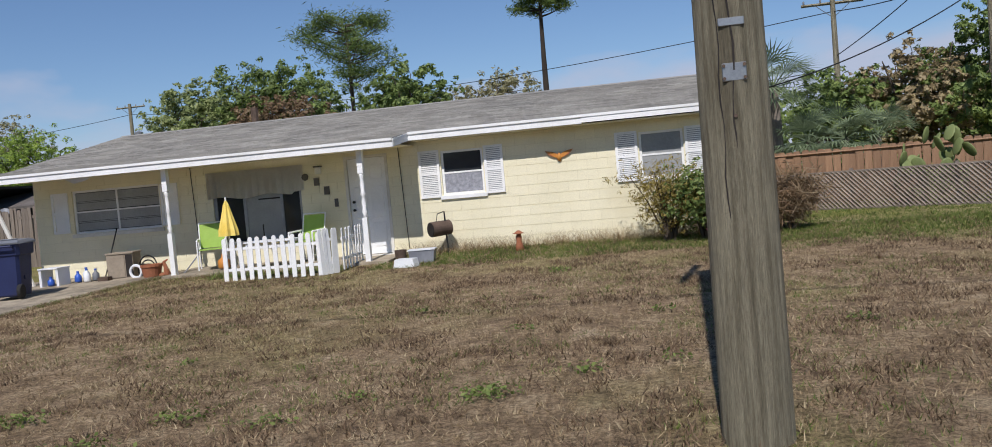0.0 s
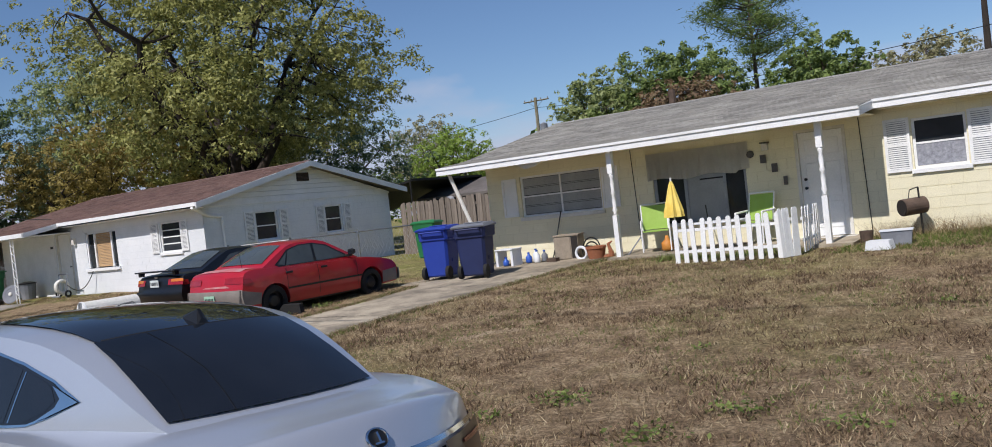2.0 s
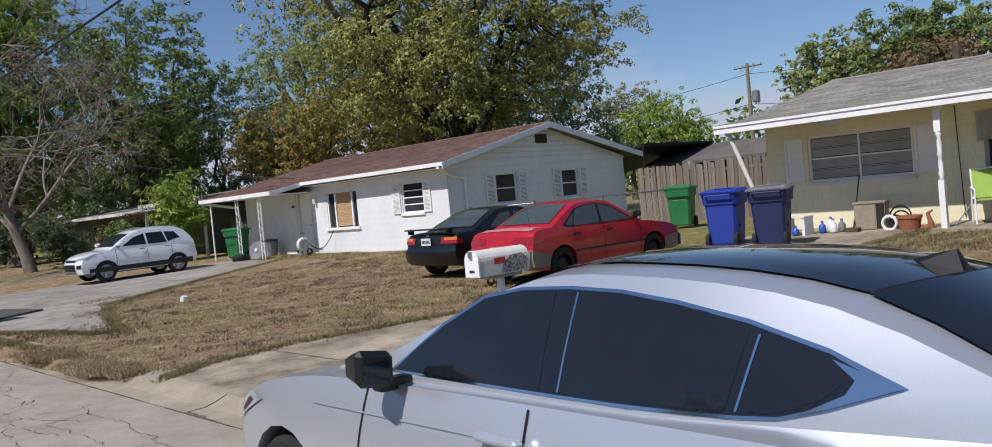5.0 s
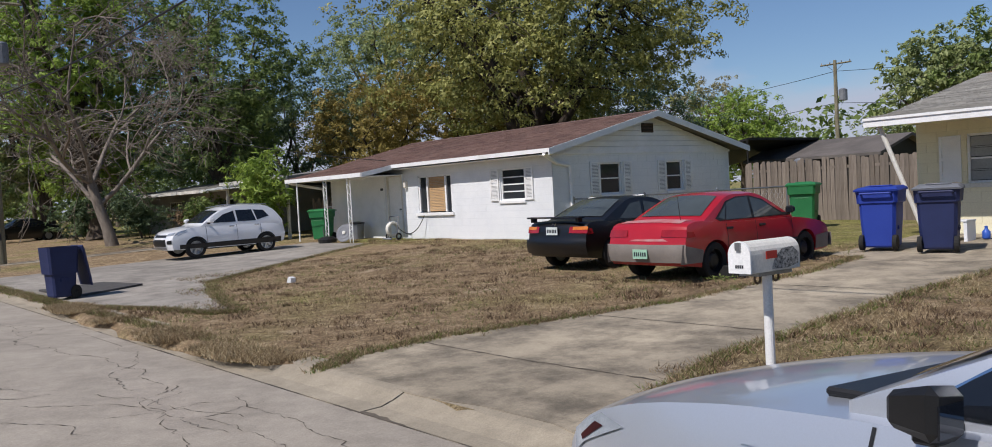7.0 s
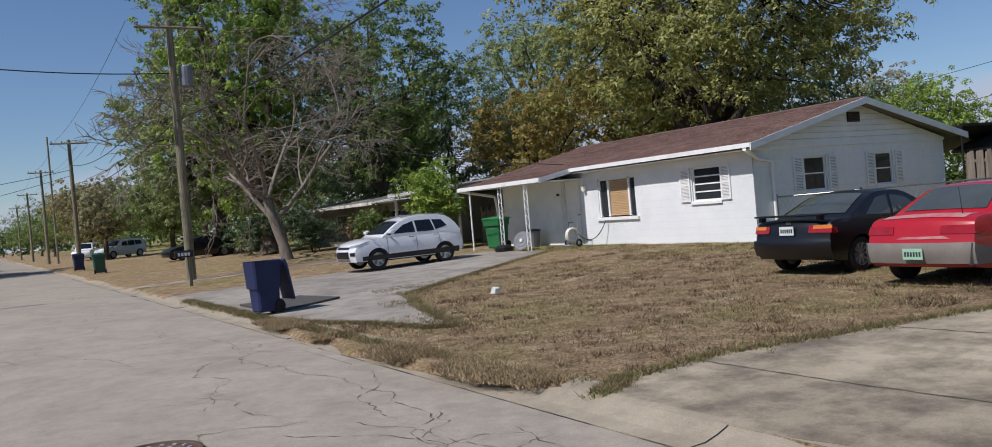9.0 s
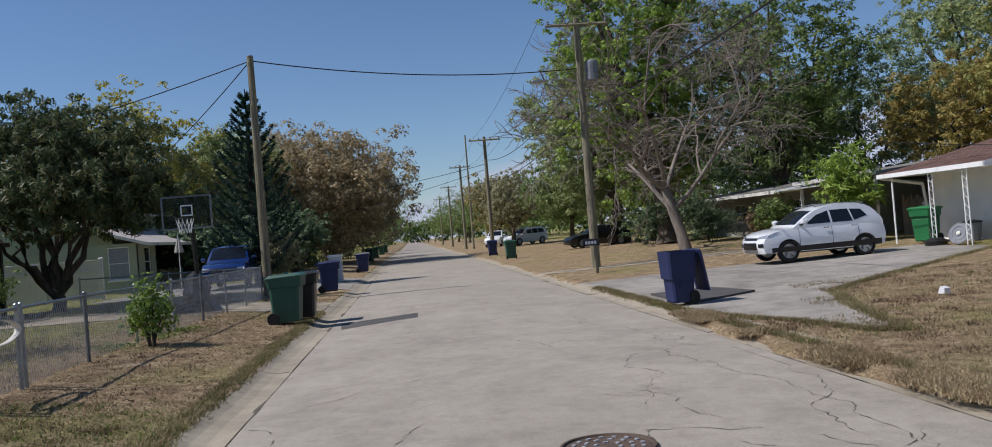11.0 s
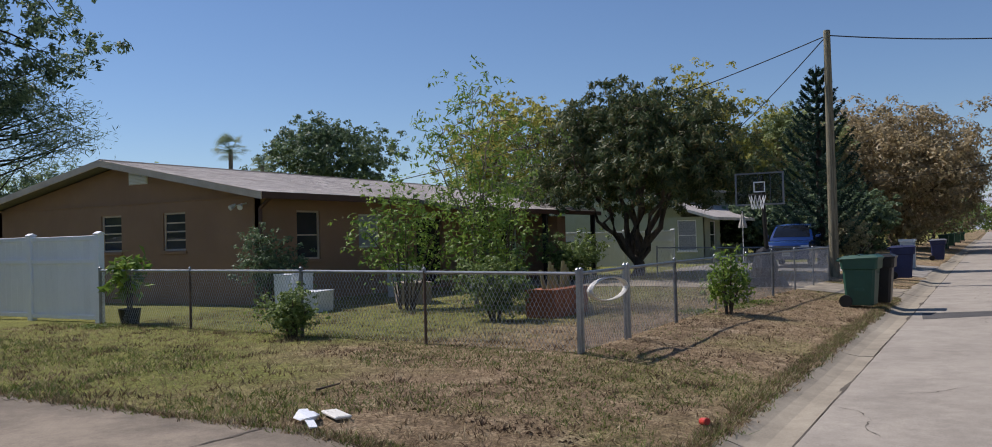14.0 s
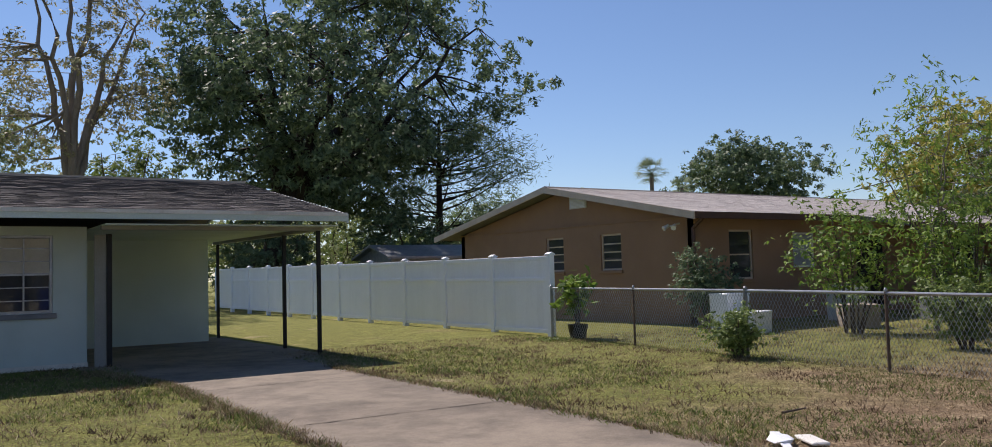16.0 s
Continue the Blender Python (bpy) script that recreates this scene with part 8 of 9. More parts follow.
def board_fence(label, a, b, h, w, material, seed=1, ragged=0.04, base=None, battens=True, skip=()):
    rng = random.Random(seed)
    t = thing("board_fence", label, "fence")
    a, b = Vector((*a, 0)), Vector((*b, 0))
    n = int((b - a).length / w)
    d = (b - a).normalized()
    ang = math.degrees(math.atan2(d.y, d.x))
    shapes = [mesh_of(prism([(-w * .485, 0), (w * .485, 0), (w * .485, h + k - .04), (w * .3, h + k), (-w * .3, h + k), (-w * .485, h + k - .04)], -0.01, 0.01), "board", material) for k in (-ragged, -ragged / 3, 0, ragged / 2, ragged)]
    for i in range(n):
        if i in skip:
            continue
        p = a + d * (i + .5) * w
        o = new("board", rng.choice(shapes))
        o.parent = t
        o.matrix_basis = pose(p.x, p.y, (zg(p.y) if base is None else base) + rng.uniform(-.02, .02), rng.uniform(-1, 1), rng.uniform(-1.2, 1.2), ang)
    z = zg(a.y) if base is None else base
    for zz in (0.35, h * 0.85):
        o = part("rail", boxes((0, (b - a).length, 0.012, 0.05, zz - 0.04, zz + 0.04)), material, t)
        o.matrix_basis = pose(a.x, a.y, z, 0, 0, ang)
    for i in range(int((b - a).length / 2.4) + 1):
        o = part("post", boxes((-0.05, 0.05, 0.05, 0.15, 0, h - .05)), material, t)
        p = a + d * i * 2.4
        o.matrix_basis = pose(p.x, p.y, z, 0, 0, ang)
    return t


board_fence("weathered grey board fence between the houses", (-21.9, 22.9), (-14.1, 21.9), 1.75, 0.14, "old_wood", 3)
board_fence("short leaning grey board fence by the grey house", (-39.4, 17.2), (-36.2, 16.6), 1.35, 0.13, "old_wood", 5, ragged=0.12)
cf = board_fence("red cedar shadow-box fence at the back boundary", (1.9, 24.6), (8.2, 23.2), 1.42, 0.19, "red_wood", 7, ragged=0.01)
part("top_rail", rods(((1.9, 24.57, 1.72), (8.2, 23.17, 1.72), 0.03, 0.03), seg=4), "red_wood", cf)

lf = thing("lattice_fence", "low grey wooden lattice fence along the side yard", "fence")
la_, lb_ = Vector((2.1, 22.3, 0.42)), Vector((9.5, 17.3, 0.42))
ln_ = (lb_ - la_).length
ang_ = math.degrees(math.atan2(lb_.y - la_.y, lb_.x - la_.x))
for s in (1, -1):
    i = -0.9
    while i < ln_:
        u0, u1, z0, z1 = i, i + 0.84, 0.0, 0.84
        if u0 < 0:
            z0, u0 = -u0, 0.0
        if u1 > ln_:
            z1 -= u1 - ln_
            u1 = ln_
        if z1 - z0 > 0.05:
            if s < 0:
                z0, z1 = 0.84 - z0, 0.84 - z1
            bm = rods(((u0, 0.006 * s, z0), (u1, 0.006 * s, z1), 0.024, 0.024), seg=4)
            o = part("slat", bm, "lattice", lf)
            o.matrix_basis = pose(*la_, 0, 0, ang_)
        i += 0.105
for i in range(5):
    o = part("post", boxes((i * ln_ / 4 - .03, i * ln_ / 4 + .03, 0.01, 0.08, -0.1, 0.9)), "lattice", lf)
    o.matrix_basis = pose(*la_, 0, 0, ang_)
for z in (0.0, 0.84):
    o = part("rail", boxes((0, ln_, -0.02, 0.03, z - .02, z + .02)), "lattice", lf)
    o.matrix_basis = pose(*la_, 0, 0, ang_)


def chain_link(label, pts, h, step=0.062, posts=2.6, post_mat="metal", parent=None, rusty=False):
    """Wire mesh between tubular posts with a top rail."""
    t = parent or thing("chain_link_fence", label, "fence")
    pieces = []
    for (x0, y0), (x1, y1) in zip(pts, pts[1:]):
        a, b = np.array([x0, y0]), np.array([x1, y1])
        ln = np.linalg.norm(b - a)
        d = (b - a) / ln
        nrm = np.array([-d[1], d[0]])
        za, zb = zg(y0) + 0.03, zg(y1) + 0.03
        rows = int(h / (step * 0.9))
        for k in range(int(ln / step)):
            u0 = k * step
            zig = np.arange(rows + 1)
            u = u0 + step * 0.5 * (zig % 2) + step * .25
            side = np.where(zig % 2, 0.003, -0.003)
            xy = a + u[:, None] * d + side[:, None] * nrm
            base = za + (zb - za) * u / ln
            p = np.c_[xy, base + zig * h / rows]
            pieces.append(tube(p, np.full(rows + 1, 0.0027), 3))
            u2 = u0 + step - step * 0.5 * (zig % 2) + step * .25
            xy = a + u2[:, None] * d - side[:, None] * nrm
            pieces.append(tube(np.c_[xy, base + zig * h / rows], np.full(rows + 1, 0.0027), 3))
        n = max(1, round(ln / posts))
        for i in range(n + 1):
            q = a + d * ln * i / n
            z = za + (zb - za) * i / n
            r = 0.03 if i in (0, n) else 0.022
            po = part("post", rods(((q[0], q[1], z - .1), (q[0], q[1], z + h + .03), r, r)), post_mat if i in (0, n) else ("rust" if rusty and i % 2 else post_mat), t)
            part("post_cap", lathe([(r * 1.15, 0), (r * 1.1, .03), (.005, .055)], 10, (q[0], q[1], z + h + .02)), post_mat, po)
        part("top_rail", rods(((x0, y0, za + h), (x1, y1, zb + h), 0.021, 0.021)), post_mat, t)
    v, f = joined(pieces)
    raw("wire_mesh", v, f, "wire", t, kind="stuff")
    return t


chain_link("galvanised chain-link fence along the side of the yard", [(-17.78, -6.02), (-18.1, -10.8), (-18.65, -16.3)], 0.97, rusty=True, posts=2.5)
g = chain_link("galvanised chain-link gate with a white oval ring", [(-17.9, -6.03), (-19.45, -6.05)], 0.97, posts=1.5)
g.name = "chain_link_gate"
part("oval_ring", torus(bmesh.new(), (-18.68, -5.98, 1.02), 0.62, 0.04, "y", 36, 6, 0.24), "dull_white", g, "white painted oval ring")
chain_link("galvanised chain-link fence along the verge", [(-19.6, -6.06), (-22.0, -6.15), (-28.5, -5.95), (-35.2, -5.75)], 0.97, step=0.075)
chain_link("galvanised chain-link fence at the gravel court", [(-35.2, -5.75), (-36.6, -11.5)], 0.97, step=0.12)
chain_link("galvanised chain-link gate panel beside the white house", [(-22.8, 16.3), (-20.9, 17.0), (-18.9, 20.4)], 1.0, step=0.12)
chain_link("galvanised chain-link fence beside the grey house", [(-36.4, 16.2), (-34.9, 15.9)], 1.1, step=0.12)


def vinyl_fence(label, x, y0, n, pitch, h, material="vinyl", dx=0.0, z0=None):
    t = thing("vinyl_fence", label, "fence")
    for i in range(n + 1):
        y = y0 - i * pitch
        xx = x + dx * i
        z = (zg(y) if z0 is None else z0) + 0.012 * i
        p = part("post", boxes((xx - .065, xx + .065, y - .065, y + .065, z - .1, z + h + .03), bevel=.006), material, t)
        part("post_cap", prism([(-.08, 0), (.08, 0), (.08, .02), (0, .06), (-.08, .02)], -.08, .08), material, p).matrix_basis = pose(xx, y, z + h + .03)
        if i < n:
            for k in range(10):
                ya, yb = y - .07 - k * (pitch - .14) / 10, y - .07 - (k + 1) * (pitch - .14) / 10
                part("panel_board", boxes((xx - .012, xx + .012, yb + .002, ya - .002, z + .06, z + h - .02)), material, t)
            for zz in (0.1, 1.18, h - .03):
                part("rail", boxes((xx - .045, xx + .045, y - pitch + .066, y - .066, z + zz - .045, z + zz + .045), bevel=.006), material, t)
    return t


vinyl_fence("tall white vinyl privacy fence on the lawn boundary", -18.75, -16.45, 11, 2.13, 1.66)
vinyl_fence("grey vinyl privacy fence between tan and sage houses", -44.5, -13.5, 4, 2.2, 1.6, "vinyl_grey")


# ---- wheeled carts ----
def cart(label, x, y, turn, material, lid=None, opened=False, group="wheeled carts", mark=True, slim=1.0):
    t = thing("wheeled_cart", label, "trash cart", pose(x, y, zg(y) + (0.02 if abs(y) > 3.5 else 0), 0, 0, turn) @ Matrix.Diagonal((slim, slim, 1, 1)), group)
    bm = bmesh.new()
    rings = []
    for z, w, d0, d1 in ((0.05, .25, -.25, .26), (0.08, .26, -.27, .28), (0.45, .285, -.30, .305), (0.80, .30, -.325, .325), (0.82, .33, -.375, .35), (0.97, .34, -.385, .36), (1.02, .345, -.39, .37)):
        c = 0.05
        rings.append([bm.verts.new(p) for p in ((-w + c, d0, z), (w - c, d0, z), (w, d0 + c, z), (w, d1 - c, z), (w - c, d1, z), (-w + c, d1, z), (-w, d1 - c, z), (-w, d0 + c, z))])
    for a, b in zip(rings, rings[1:]):
        for i in range(8):
            bm.faces.new((a[i], a[(i + 1) % 8], b[(i + 1) % 8], b[i]))
    bm.faces.new(rings[0])
    if not opened:
        bm.faces.new(rings[-1])
    else:
        inner = [bm.verts.new((v.co.x * .9, v.co.y * .9, 0.5)) for v in rings[-1]]
        for i in range(8):
            bm.faces.new((rings[-1][i], rings[-1][(i + 1) % 8], inner[(i + 1) % 8], inner[i]))
        bm.faces.new(inner)
    part("bin", bm, material, t)
    lb = prism([(-.40, 0), (.40, 0), (.41, .03), (.3, .065), (-.3, .085), (-.41, .04)], -.36, .36, "x")
    for v in lb.verts:
        if abs(v.co.x) > .3 and v.co.z > .05:
            v.co.x *= .86
    ld = part("lid", lb, lid or material, t)
    ld.matrix_basis = pose(0, 0, 1.02) if not opened else pose(0, .53, 0.62, -76)
    part("grip_rib", boxes((-.2, .2, -.03, .03, .075, .1), bevel=.01), lid or material, ld)
    hd = part("handle", rods(((-.24, .44, .99), (.24, .44, .99), .018, .018)), material, t)
    for s in (-1, 1):
        part("handle_arm", rods(((s * .24, .35, .97), (s * .24, .44, .99), .018, .018)), material, hd)
        w = part("wheel", lathe([(.06, -.035), (.13, -.035), (.135, 0), (.13, .035), (.06, .035), (.03, .02)], 18), "rubber", t)
        w.matrix_basis = pose(s * .27, .27, .135, 0, 90)
        part("side_rib", boxes((s * .27, s * .3, -.1, .1, .35, .42)), material, t)
    part("axle", rods(((-.27, .27, .135), (.27, .27, .135), .012, .012)), "black_metal", t)
    part("catch_bar", rods(((-.16, -.31, .72), (.16, -.31, .72), .014, .014)), material, t)
    if mark:
        part("stamp", boxes((-.09, .09, -.345, -.33, .82, .87)), "white_plastic", t)
    return t


cart("blue plastic wheeled cart beside the driveway", -13.35, 14.5, 194, "cart_blue")
cart("navy plastic wheeled cart with dusty grey lid", -12.3, 14.35, 198, "cart_navy", "grey_lid")
cart("green plastic wheeled cart near the board fence", -17.8, 19.4, 20, "cart_green")
cart("navy plastic wheeled cart standing at the kerb with lid hanging open", -24.37, 3.8, 8, "cart_navy", opened=True, slim=0.76)
cart("green plastic wheeled cart on the white house porch", -33.6, 14.5, 30, "cart_green")
cart("dark green plastic wheeled cart on the verge", -27.85, -3.98, 176, "cart_dkgreen")
cart("black plastic wheeled cart on the verge", -28.9, -3.78, 180, "trim_black")
cart("blue plastic wheeled cart further along the verge", -39.2, -4.1, 184, "cart_navy")
cart("dark plastic wheeled cart far down the verge", -58, -3.95, 180, "cart_navy", "grey_lid")
cart("dark plastic wheeled cart far down the street", -70, 4.5, -90, "cart_navy")
cart("dark green plastic wheeled cart far down the street", -59.5, 4.6, -90, "cart_dkgreen")
for xx in (-82, -95, -112, -128):
    cart("distant dark cart on the verge", xx, -4.7, 90, "cart_dkgreen", mark=False)


# ---- mailboxes ----
def mailbox():
    t = thing("mailbox", "white metal mailbox with peeling side on white post", "mailbox", pose(-9.12, 4.6, 0.02, 0, 0, -4))
    z = 1.05
    sec = [(-.085, z), (.085, z), (.085, z + .12)] + [(.085 * math.cos(a), z + .12 + .085 * math.sin(a)) for a in np.linspace(0, math.pi, 11)[1:-1]] + [(-.085, z + .12)]
    part("box", prism(sec, -.26, .24), "dull_white", t)
    part("door", prism([(x * 1.04, z + (zz - z) * 1.02) for x, zz in sec], -.275, -.262), "white", t)
    part("latch", boxes((-.02, .02, -.29, -.274, z + .15, z + .2)), "metal", t)
    fl = part("flag", boxes((.09, .094, -.12, -.01, z + .085, z + .135)), "red_bit", t, "faded red flag")
    part("worn_patch", prism([(-.06, z + .015), (.1, z + .01), (.215, z + .03), (.225, z + .1), (.16, z + .15), (.05, z + .14), (-.02, z + .09)], .0865, .0885, "x"), "mildew", t, "dark mildewed peeling patch")
    for i in range(4):
        part("number_bar", boxes((-.03 + i * .017, -.019 + i * .017, -.2795, -.2755, z + .035, z + .055)), "ink", t)
    part("shelf", boxes((-.08, .08, -.18, .16, z - .025, z - .003)), "metal", t)
    part("scroll_bracket", torus(torus(bmesh.new(), (0, -.1, z - .05), .03, .008, "x", 12, 5), (0, .09, z - .05), .03, .008, "x", 12, 5), "rust", t)
    part("post", rods(((0, 0, -.1), (0, 0, z - .02), .032, .032), seg=14), "white", t)


mailbox()
t = thing("mailbox", "dark mailbox on a short wooden post by the verge", "mailbox", pose(-36.9, 4.75, zg(4.7)))
part("box", prism([(-.1, .95), (.1, .95), (.1, 1.1), (.06, 1.17), (-.06, 1.17), (-.1, 1.1)], -.28, .28), "trim_black", t)
part("post", boxes((-.05, .05, .1, .2, -.1, 1.2)), "pole_wood", t)
for i in range(4):
    part("number_bar", boxes((.1, .106, -.2 + i * .1, -.13 + i * .1, 1.0, 1.1)), "white_plastic", t)
t = thing("mailbox", "pale brick mailbox pier far along the verge", "mailbox", pose(-48, -4.6, .1))
part("pier", boxes((-.28, .28, -.28, .28, 0, 1.1)), "vinyl_grey", t)
part("cap", boxes((-.32, .32, -.32, .32, 1.1, 1.2)), "white", t)


# ---- porch and yard things at the yellow house ----
def lawn_chair(x, y, turn):
    t = thing("lawn_chair", "white framed patio chair with lime green mesh", "chair", pose(x, y, zg(y) + .07, 0, 0, turn), "porch chairs")
    part("seat", boxes((-.25, .25, -.24, .24, .40, .415)), "lime", t)
    part("backrest", boxes((-.25, .25, -.008, .008, 0, .5)), "lime", t).matrix_basis = pose(0, .25, .43, -12)
    for s in (-1, 1):
        part("side_frame", rods(((s * .28, -.26, 0), (s * .28, -.22, .6), .015, .015), ((s * .28, .3, 0), (s * .28, .2, .6), .015, .015), ((s * .28, -.22, .6), (s * .28, .28, .62), .02, .02), ((s * .26, .22, .42), (s * .26, .36, .95), .014, .014)), "white", t)
    part("back_rail", rods(((-.26, .36, .95), (.26, .36, .95), .014, .014)), "white", t)


lawn_chair(-9.35, 16.55, 25)
lawn_chair(-7.35, 16.75, -10)


def closed_umbrella(x, y, h, material, label, pole_len, z0):
    t = thing("patio_umbrella", label, "umbrella", pose(x, y, z0))
    bm = bmesh.new()
    seg, rings = 16, []
    for z, r in ((h - 0.72, .2), (h - .6, .19), (h - .35, .12), (h - .1, .055), (h - .02, .02)):
        rings.append([bm.verts.new((r * (1 if i % 2 else .72) * math.cos(2 * math.pi * i / seg), r * (1 if i % 2 else .72) * math.sin(2 * math.pi * i / seg), z)) for i in range(seg)])
    for a, b in zip(rings, rings[1:]):
        for i in range(seg):
            bm.faces.new((a[i], a[(i + 1) % seg], b[(i + 1) % seg], b[i]))
    bm.faces.new(rings[0])
    bm.faces.new(rings[-1])
    part("canopy", bm, material, t)
    part("pole", rods(((0, 0, 0), (0, 0, h + .05), .016, .016)), "white", t)


closed_umbrella(-8.66, 16.0, 1.5, "yellow_cloth", "folded yellow and orange patio umbrella", 1.5, .33)
closed_umbrella(-49.0, -11.6, 2.4, "grey_cloth", "folded pale patio umbrella by the sage house", 2.4, .3)
t = thing("patio_table", "small white porch table behind the pickets", "table", pose(-7.9, 16.35, .42))
part("tabletop", boxes((-.5, .5, -.3, .3, .5, .53), bevel=.005), "white_plastic", t)
for sx in (-.45, .45):
    for sy in (-.25, .25):
        part("leg", boxes((sx - .02, sx + .02, sy - .02, sy + .02, 0, .5)), "white_plastic", t)
t = thing("cabinet", "dusty discarded wooden cabinet by the wall", "cabinet", pose(-11.55, 16.75, .37, 0, 0, 12))
part("carcass", boxes((-.28, .28, -.22, .22, 0, .52), bevel=.006), "grey_wood", t)
part("top", boxes((-.3, .3, -.24, .24, .52, .55)), "grey_wood", t)
part("door", boxes((-.26, .1, -.235, -.221, .03, .5)), "grey_wood", t)
# the cabinet's shaded opening is a dark sheet on its front
part("dark_opening", boxes((.12, .27, -.224, -.22, .03, .5)), "unlit_fill", t)
t = thing("broom", "old broom leaning on the wall by the cabinet", "broom")
part("stick", rods(((-11.75, 16.35, .42), (-11.95, 17.2, 1.42), .014, .014)), "black_metal", t)
part("brush", boxes((-11.86, -11.62, 16.25, 16.4, .37, .45)), "rust", t)
t = thing("pole_tool", "long dark handled tool leaning on the porch wall", "tool")
part("lower_shaft", rods(((-9.9, 16.3, .4), (-9.62, 16.9, 1.0), .014, .014)), "grey_lid", t)
part("upper_shaft", rods(((-9.62, 16.9, 1.0), (-9.42, 17.26, 1.55), .016, .016)), "black_metal", t)
t = thing("mop", "dark handled mop leaning in the porch window", "tool")
part("stick", rods(((-8.1, 16.4, .42), (-8.5, 17.2, 1.25), .012, .012)), "black_metal", t)
t = thing("hose_reel", "coiled dark garden hose by the cabinet", "hose")
part("coil", torus(torus(torus(bmesh.new(), (-11.05, 16.85, .6), .2, .016, "y"), (-11.02, 16.8, .55), .16, .016, "y"), (-11.1, 16.75, .5), .13, .016, "y"), "rubber", t)
part("white_coil", torus(bmesh.new(), (-11.12, 16.5, .5), .13, .03, "y"), "white_plastic", t)
t = thing("plant_pot", "brown terracotta tub by the porch post", "pot", pose(-10.75, 16.5, .36))
part("tub", lathe([(.17, 0), (.21, .22), (.225, .22), (.225, .27), (.19, .27), (.18, .2)], 18), "terracotta", t)
t = thing("yard_ornament", "small rusty brown animal ornament by the post", "ornament")
part("figure", rods(((-10.3, 16.35, .36), (-10.32, 16.35, .52), .05, .06), ((-10.32, 16.35, .52), (-10.36, 16.33, .68), .045, .03), ((-10.36, 16.33, .66), (-10.26, 16.33, .72), .03, .015), ((-10.3, 16.4, .42), (-10.5, 16.4, .38), .07, .05)), "terracotta", t)
t = thing("side_table", "small white plastic stool holding odds and ends", "stool", pose(-12.75, 16.1, .35))
part("top", boxes((-.24, .24, -.2, .2, .36, .39), bevel=.005), "white_plastic", t)
for sx in (-.2, .2):
    part("leg", boxes((sx - .03, sx + .03, -.18, .18, 0, .36)), "white_plastic", t)
for i, (bx, by, bh, bm_) in enumerate(((-12.35, 16.3, .2, "blue_paint"), (-12.22, 16.4, .26, "white_plastic"), (-12.1, 16.25, .24, "white_plastic"), (-12.0, 16.4, .22, "grey_lid"), (-12.75, 15.98, .16, "blue_paint"))):
    t = thing("bottle", "blue plastic bottle by the wall" if bm_ == "blue_paint" else "pale plastic jug by the wall", "bottle", pose(bx, by, zg(by) + .02), "loose bottles")
    part("flask", lathe([(.06, 0), (.07, .02), (.07, bh * .65), (.03, bh * .85), (.025, bh)], 12), bm_, t, smooth=True)
    part("cap", lathe([(.028, bh), (.028, bh + .03), (.01, bh + .032)], 10), "blue_paint", t)
t = thing("jug", "amber plastic jug under the porch chair", "jug", pose(-9.1, 16.5, .44))
part("flask", lathe([(.1, 0), (.12, .03), (.12, .16), (.05, .22), (.03, .3)], 14), "orange", t, smooth=True)
t = thing("meter_drum", "rusty drum planter hanging on a bent pole", "drum")
part("drum", rods(((-4.72, 16.72, .88), (-4.42, 17.02, .9), .15, .15), seg=20), "rust", t)
# dark disc paints the shade inside the drum
part("mouth", rods(((-4.728, 16.712, .88), (-4.71, 16.73, .88), .135, .135), seg=20), "unlit_fill", t)
part("stake", rods(((-4.45, 16.9, .36), (-4.47, 16.9, 1.22), .02, .016), ((-4.47, 16.9, 1.22), (-4.6, 16.85, 1.18), .01, .01), ((-4.6, 16.85, 1.18), (-4.68, 16.8, .75), .008, .008)), "black_metal", t)
t = thing("storage_bin", "clear plastic storage bin on the grass", "bin", pose(-4.65, 15.75, .33, 0, 0, 8) @ Matrix.Diagonal((.78, .78, .9, 1)))
part("tub", prism([(-.27, 0), (.27, 0), (.31, .27), (-.31, .27)], -.2, .2), "grey_lid", t)
part("rim", boxes((-.33, .33, -.22, .22, .27, .29)), "white_plastic", t)
t = thing("storage_bin", "white plastic basin upside down on the grass", "bin", pose(-4.81, 15.21, 0.32, 0, 0, -4) @ Matrix.Diagonal((.82, .82, .95, 1)))
part("tub", prism([(-.25, 0), (.25, 0), (.21, .16), (-.21, .16)], -.16, .16), "white_plastic", t)
t = thing("paint_bucket", "dark rusty bucket in the grass", "bucket", pose(-5.25, 16.3, .36))
part("pail", lathe([(.1, 0), (.12, .2), (.11, .2), (.1, .1)], 14), "rust", t)
bm = lathe([(.05, 0), (.09, .02), (.07, .12), (.05, .2), (.06, .26), (.04, .33), (.12, .34), (.06, .37), (.02, .4)], 12, (-2.92, 16.4, .36))
tagged(part("garden_gnome", bm, "terracotta", None, "small brown hatted garden figurine on grass", True), category="figurine")
t = thing("eagle_plaque", "golden brown spread-wing eagle wall plaque", "wall plaque", pose(-2.13, 17.27, 2.1))
part("body", lathe([(.01, -.09), (.045, -.05), (.05, 0), (.035, .05), (.01, .08)], 10), "orange", t, smooth=True)
for s in (-1, 1):
    part("wing", prism([(s * .03, -.02), (s * .12, .0), (s * .2, .04), (s * .28, .13), (s * .2, .12), (s * .1, .09), (s * .03, .05)], -.015, .015), "orange", t)
    part("feather_band", prism([(s * .1, .0), (s * .2, .04), (s * .27, .12), (s * .16, .05)], -.02, -.014), "terracotta", t)
t = thing("pink_planter", "cracked pink plastic planter by the shrubs", "planter", pose(0.8, 15.6, .34))
part("tub", lathe([(.2, 0), (.27, .22), (.28, .25), (.22, .25), (.2, .1)], 14), "pink", t)
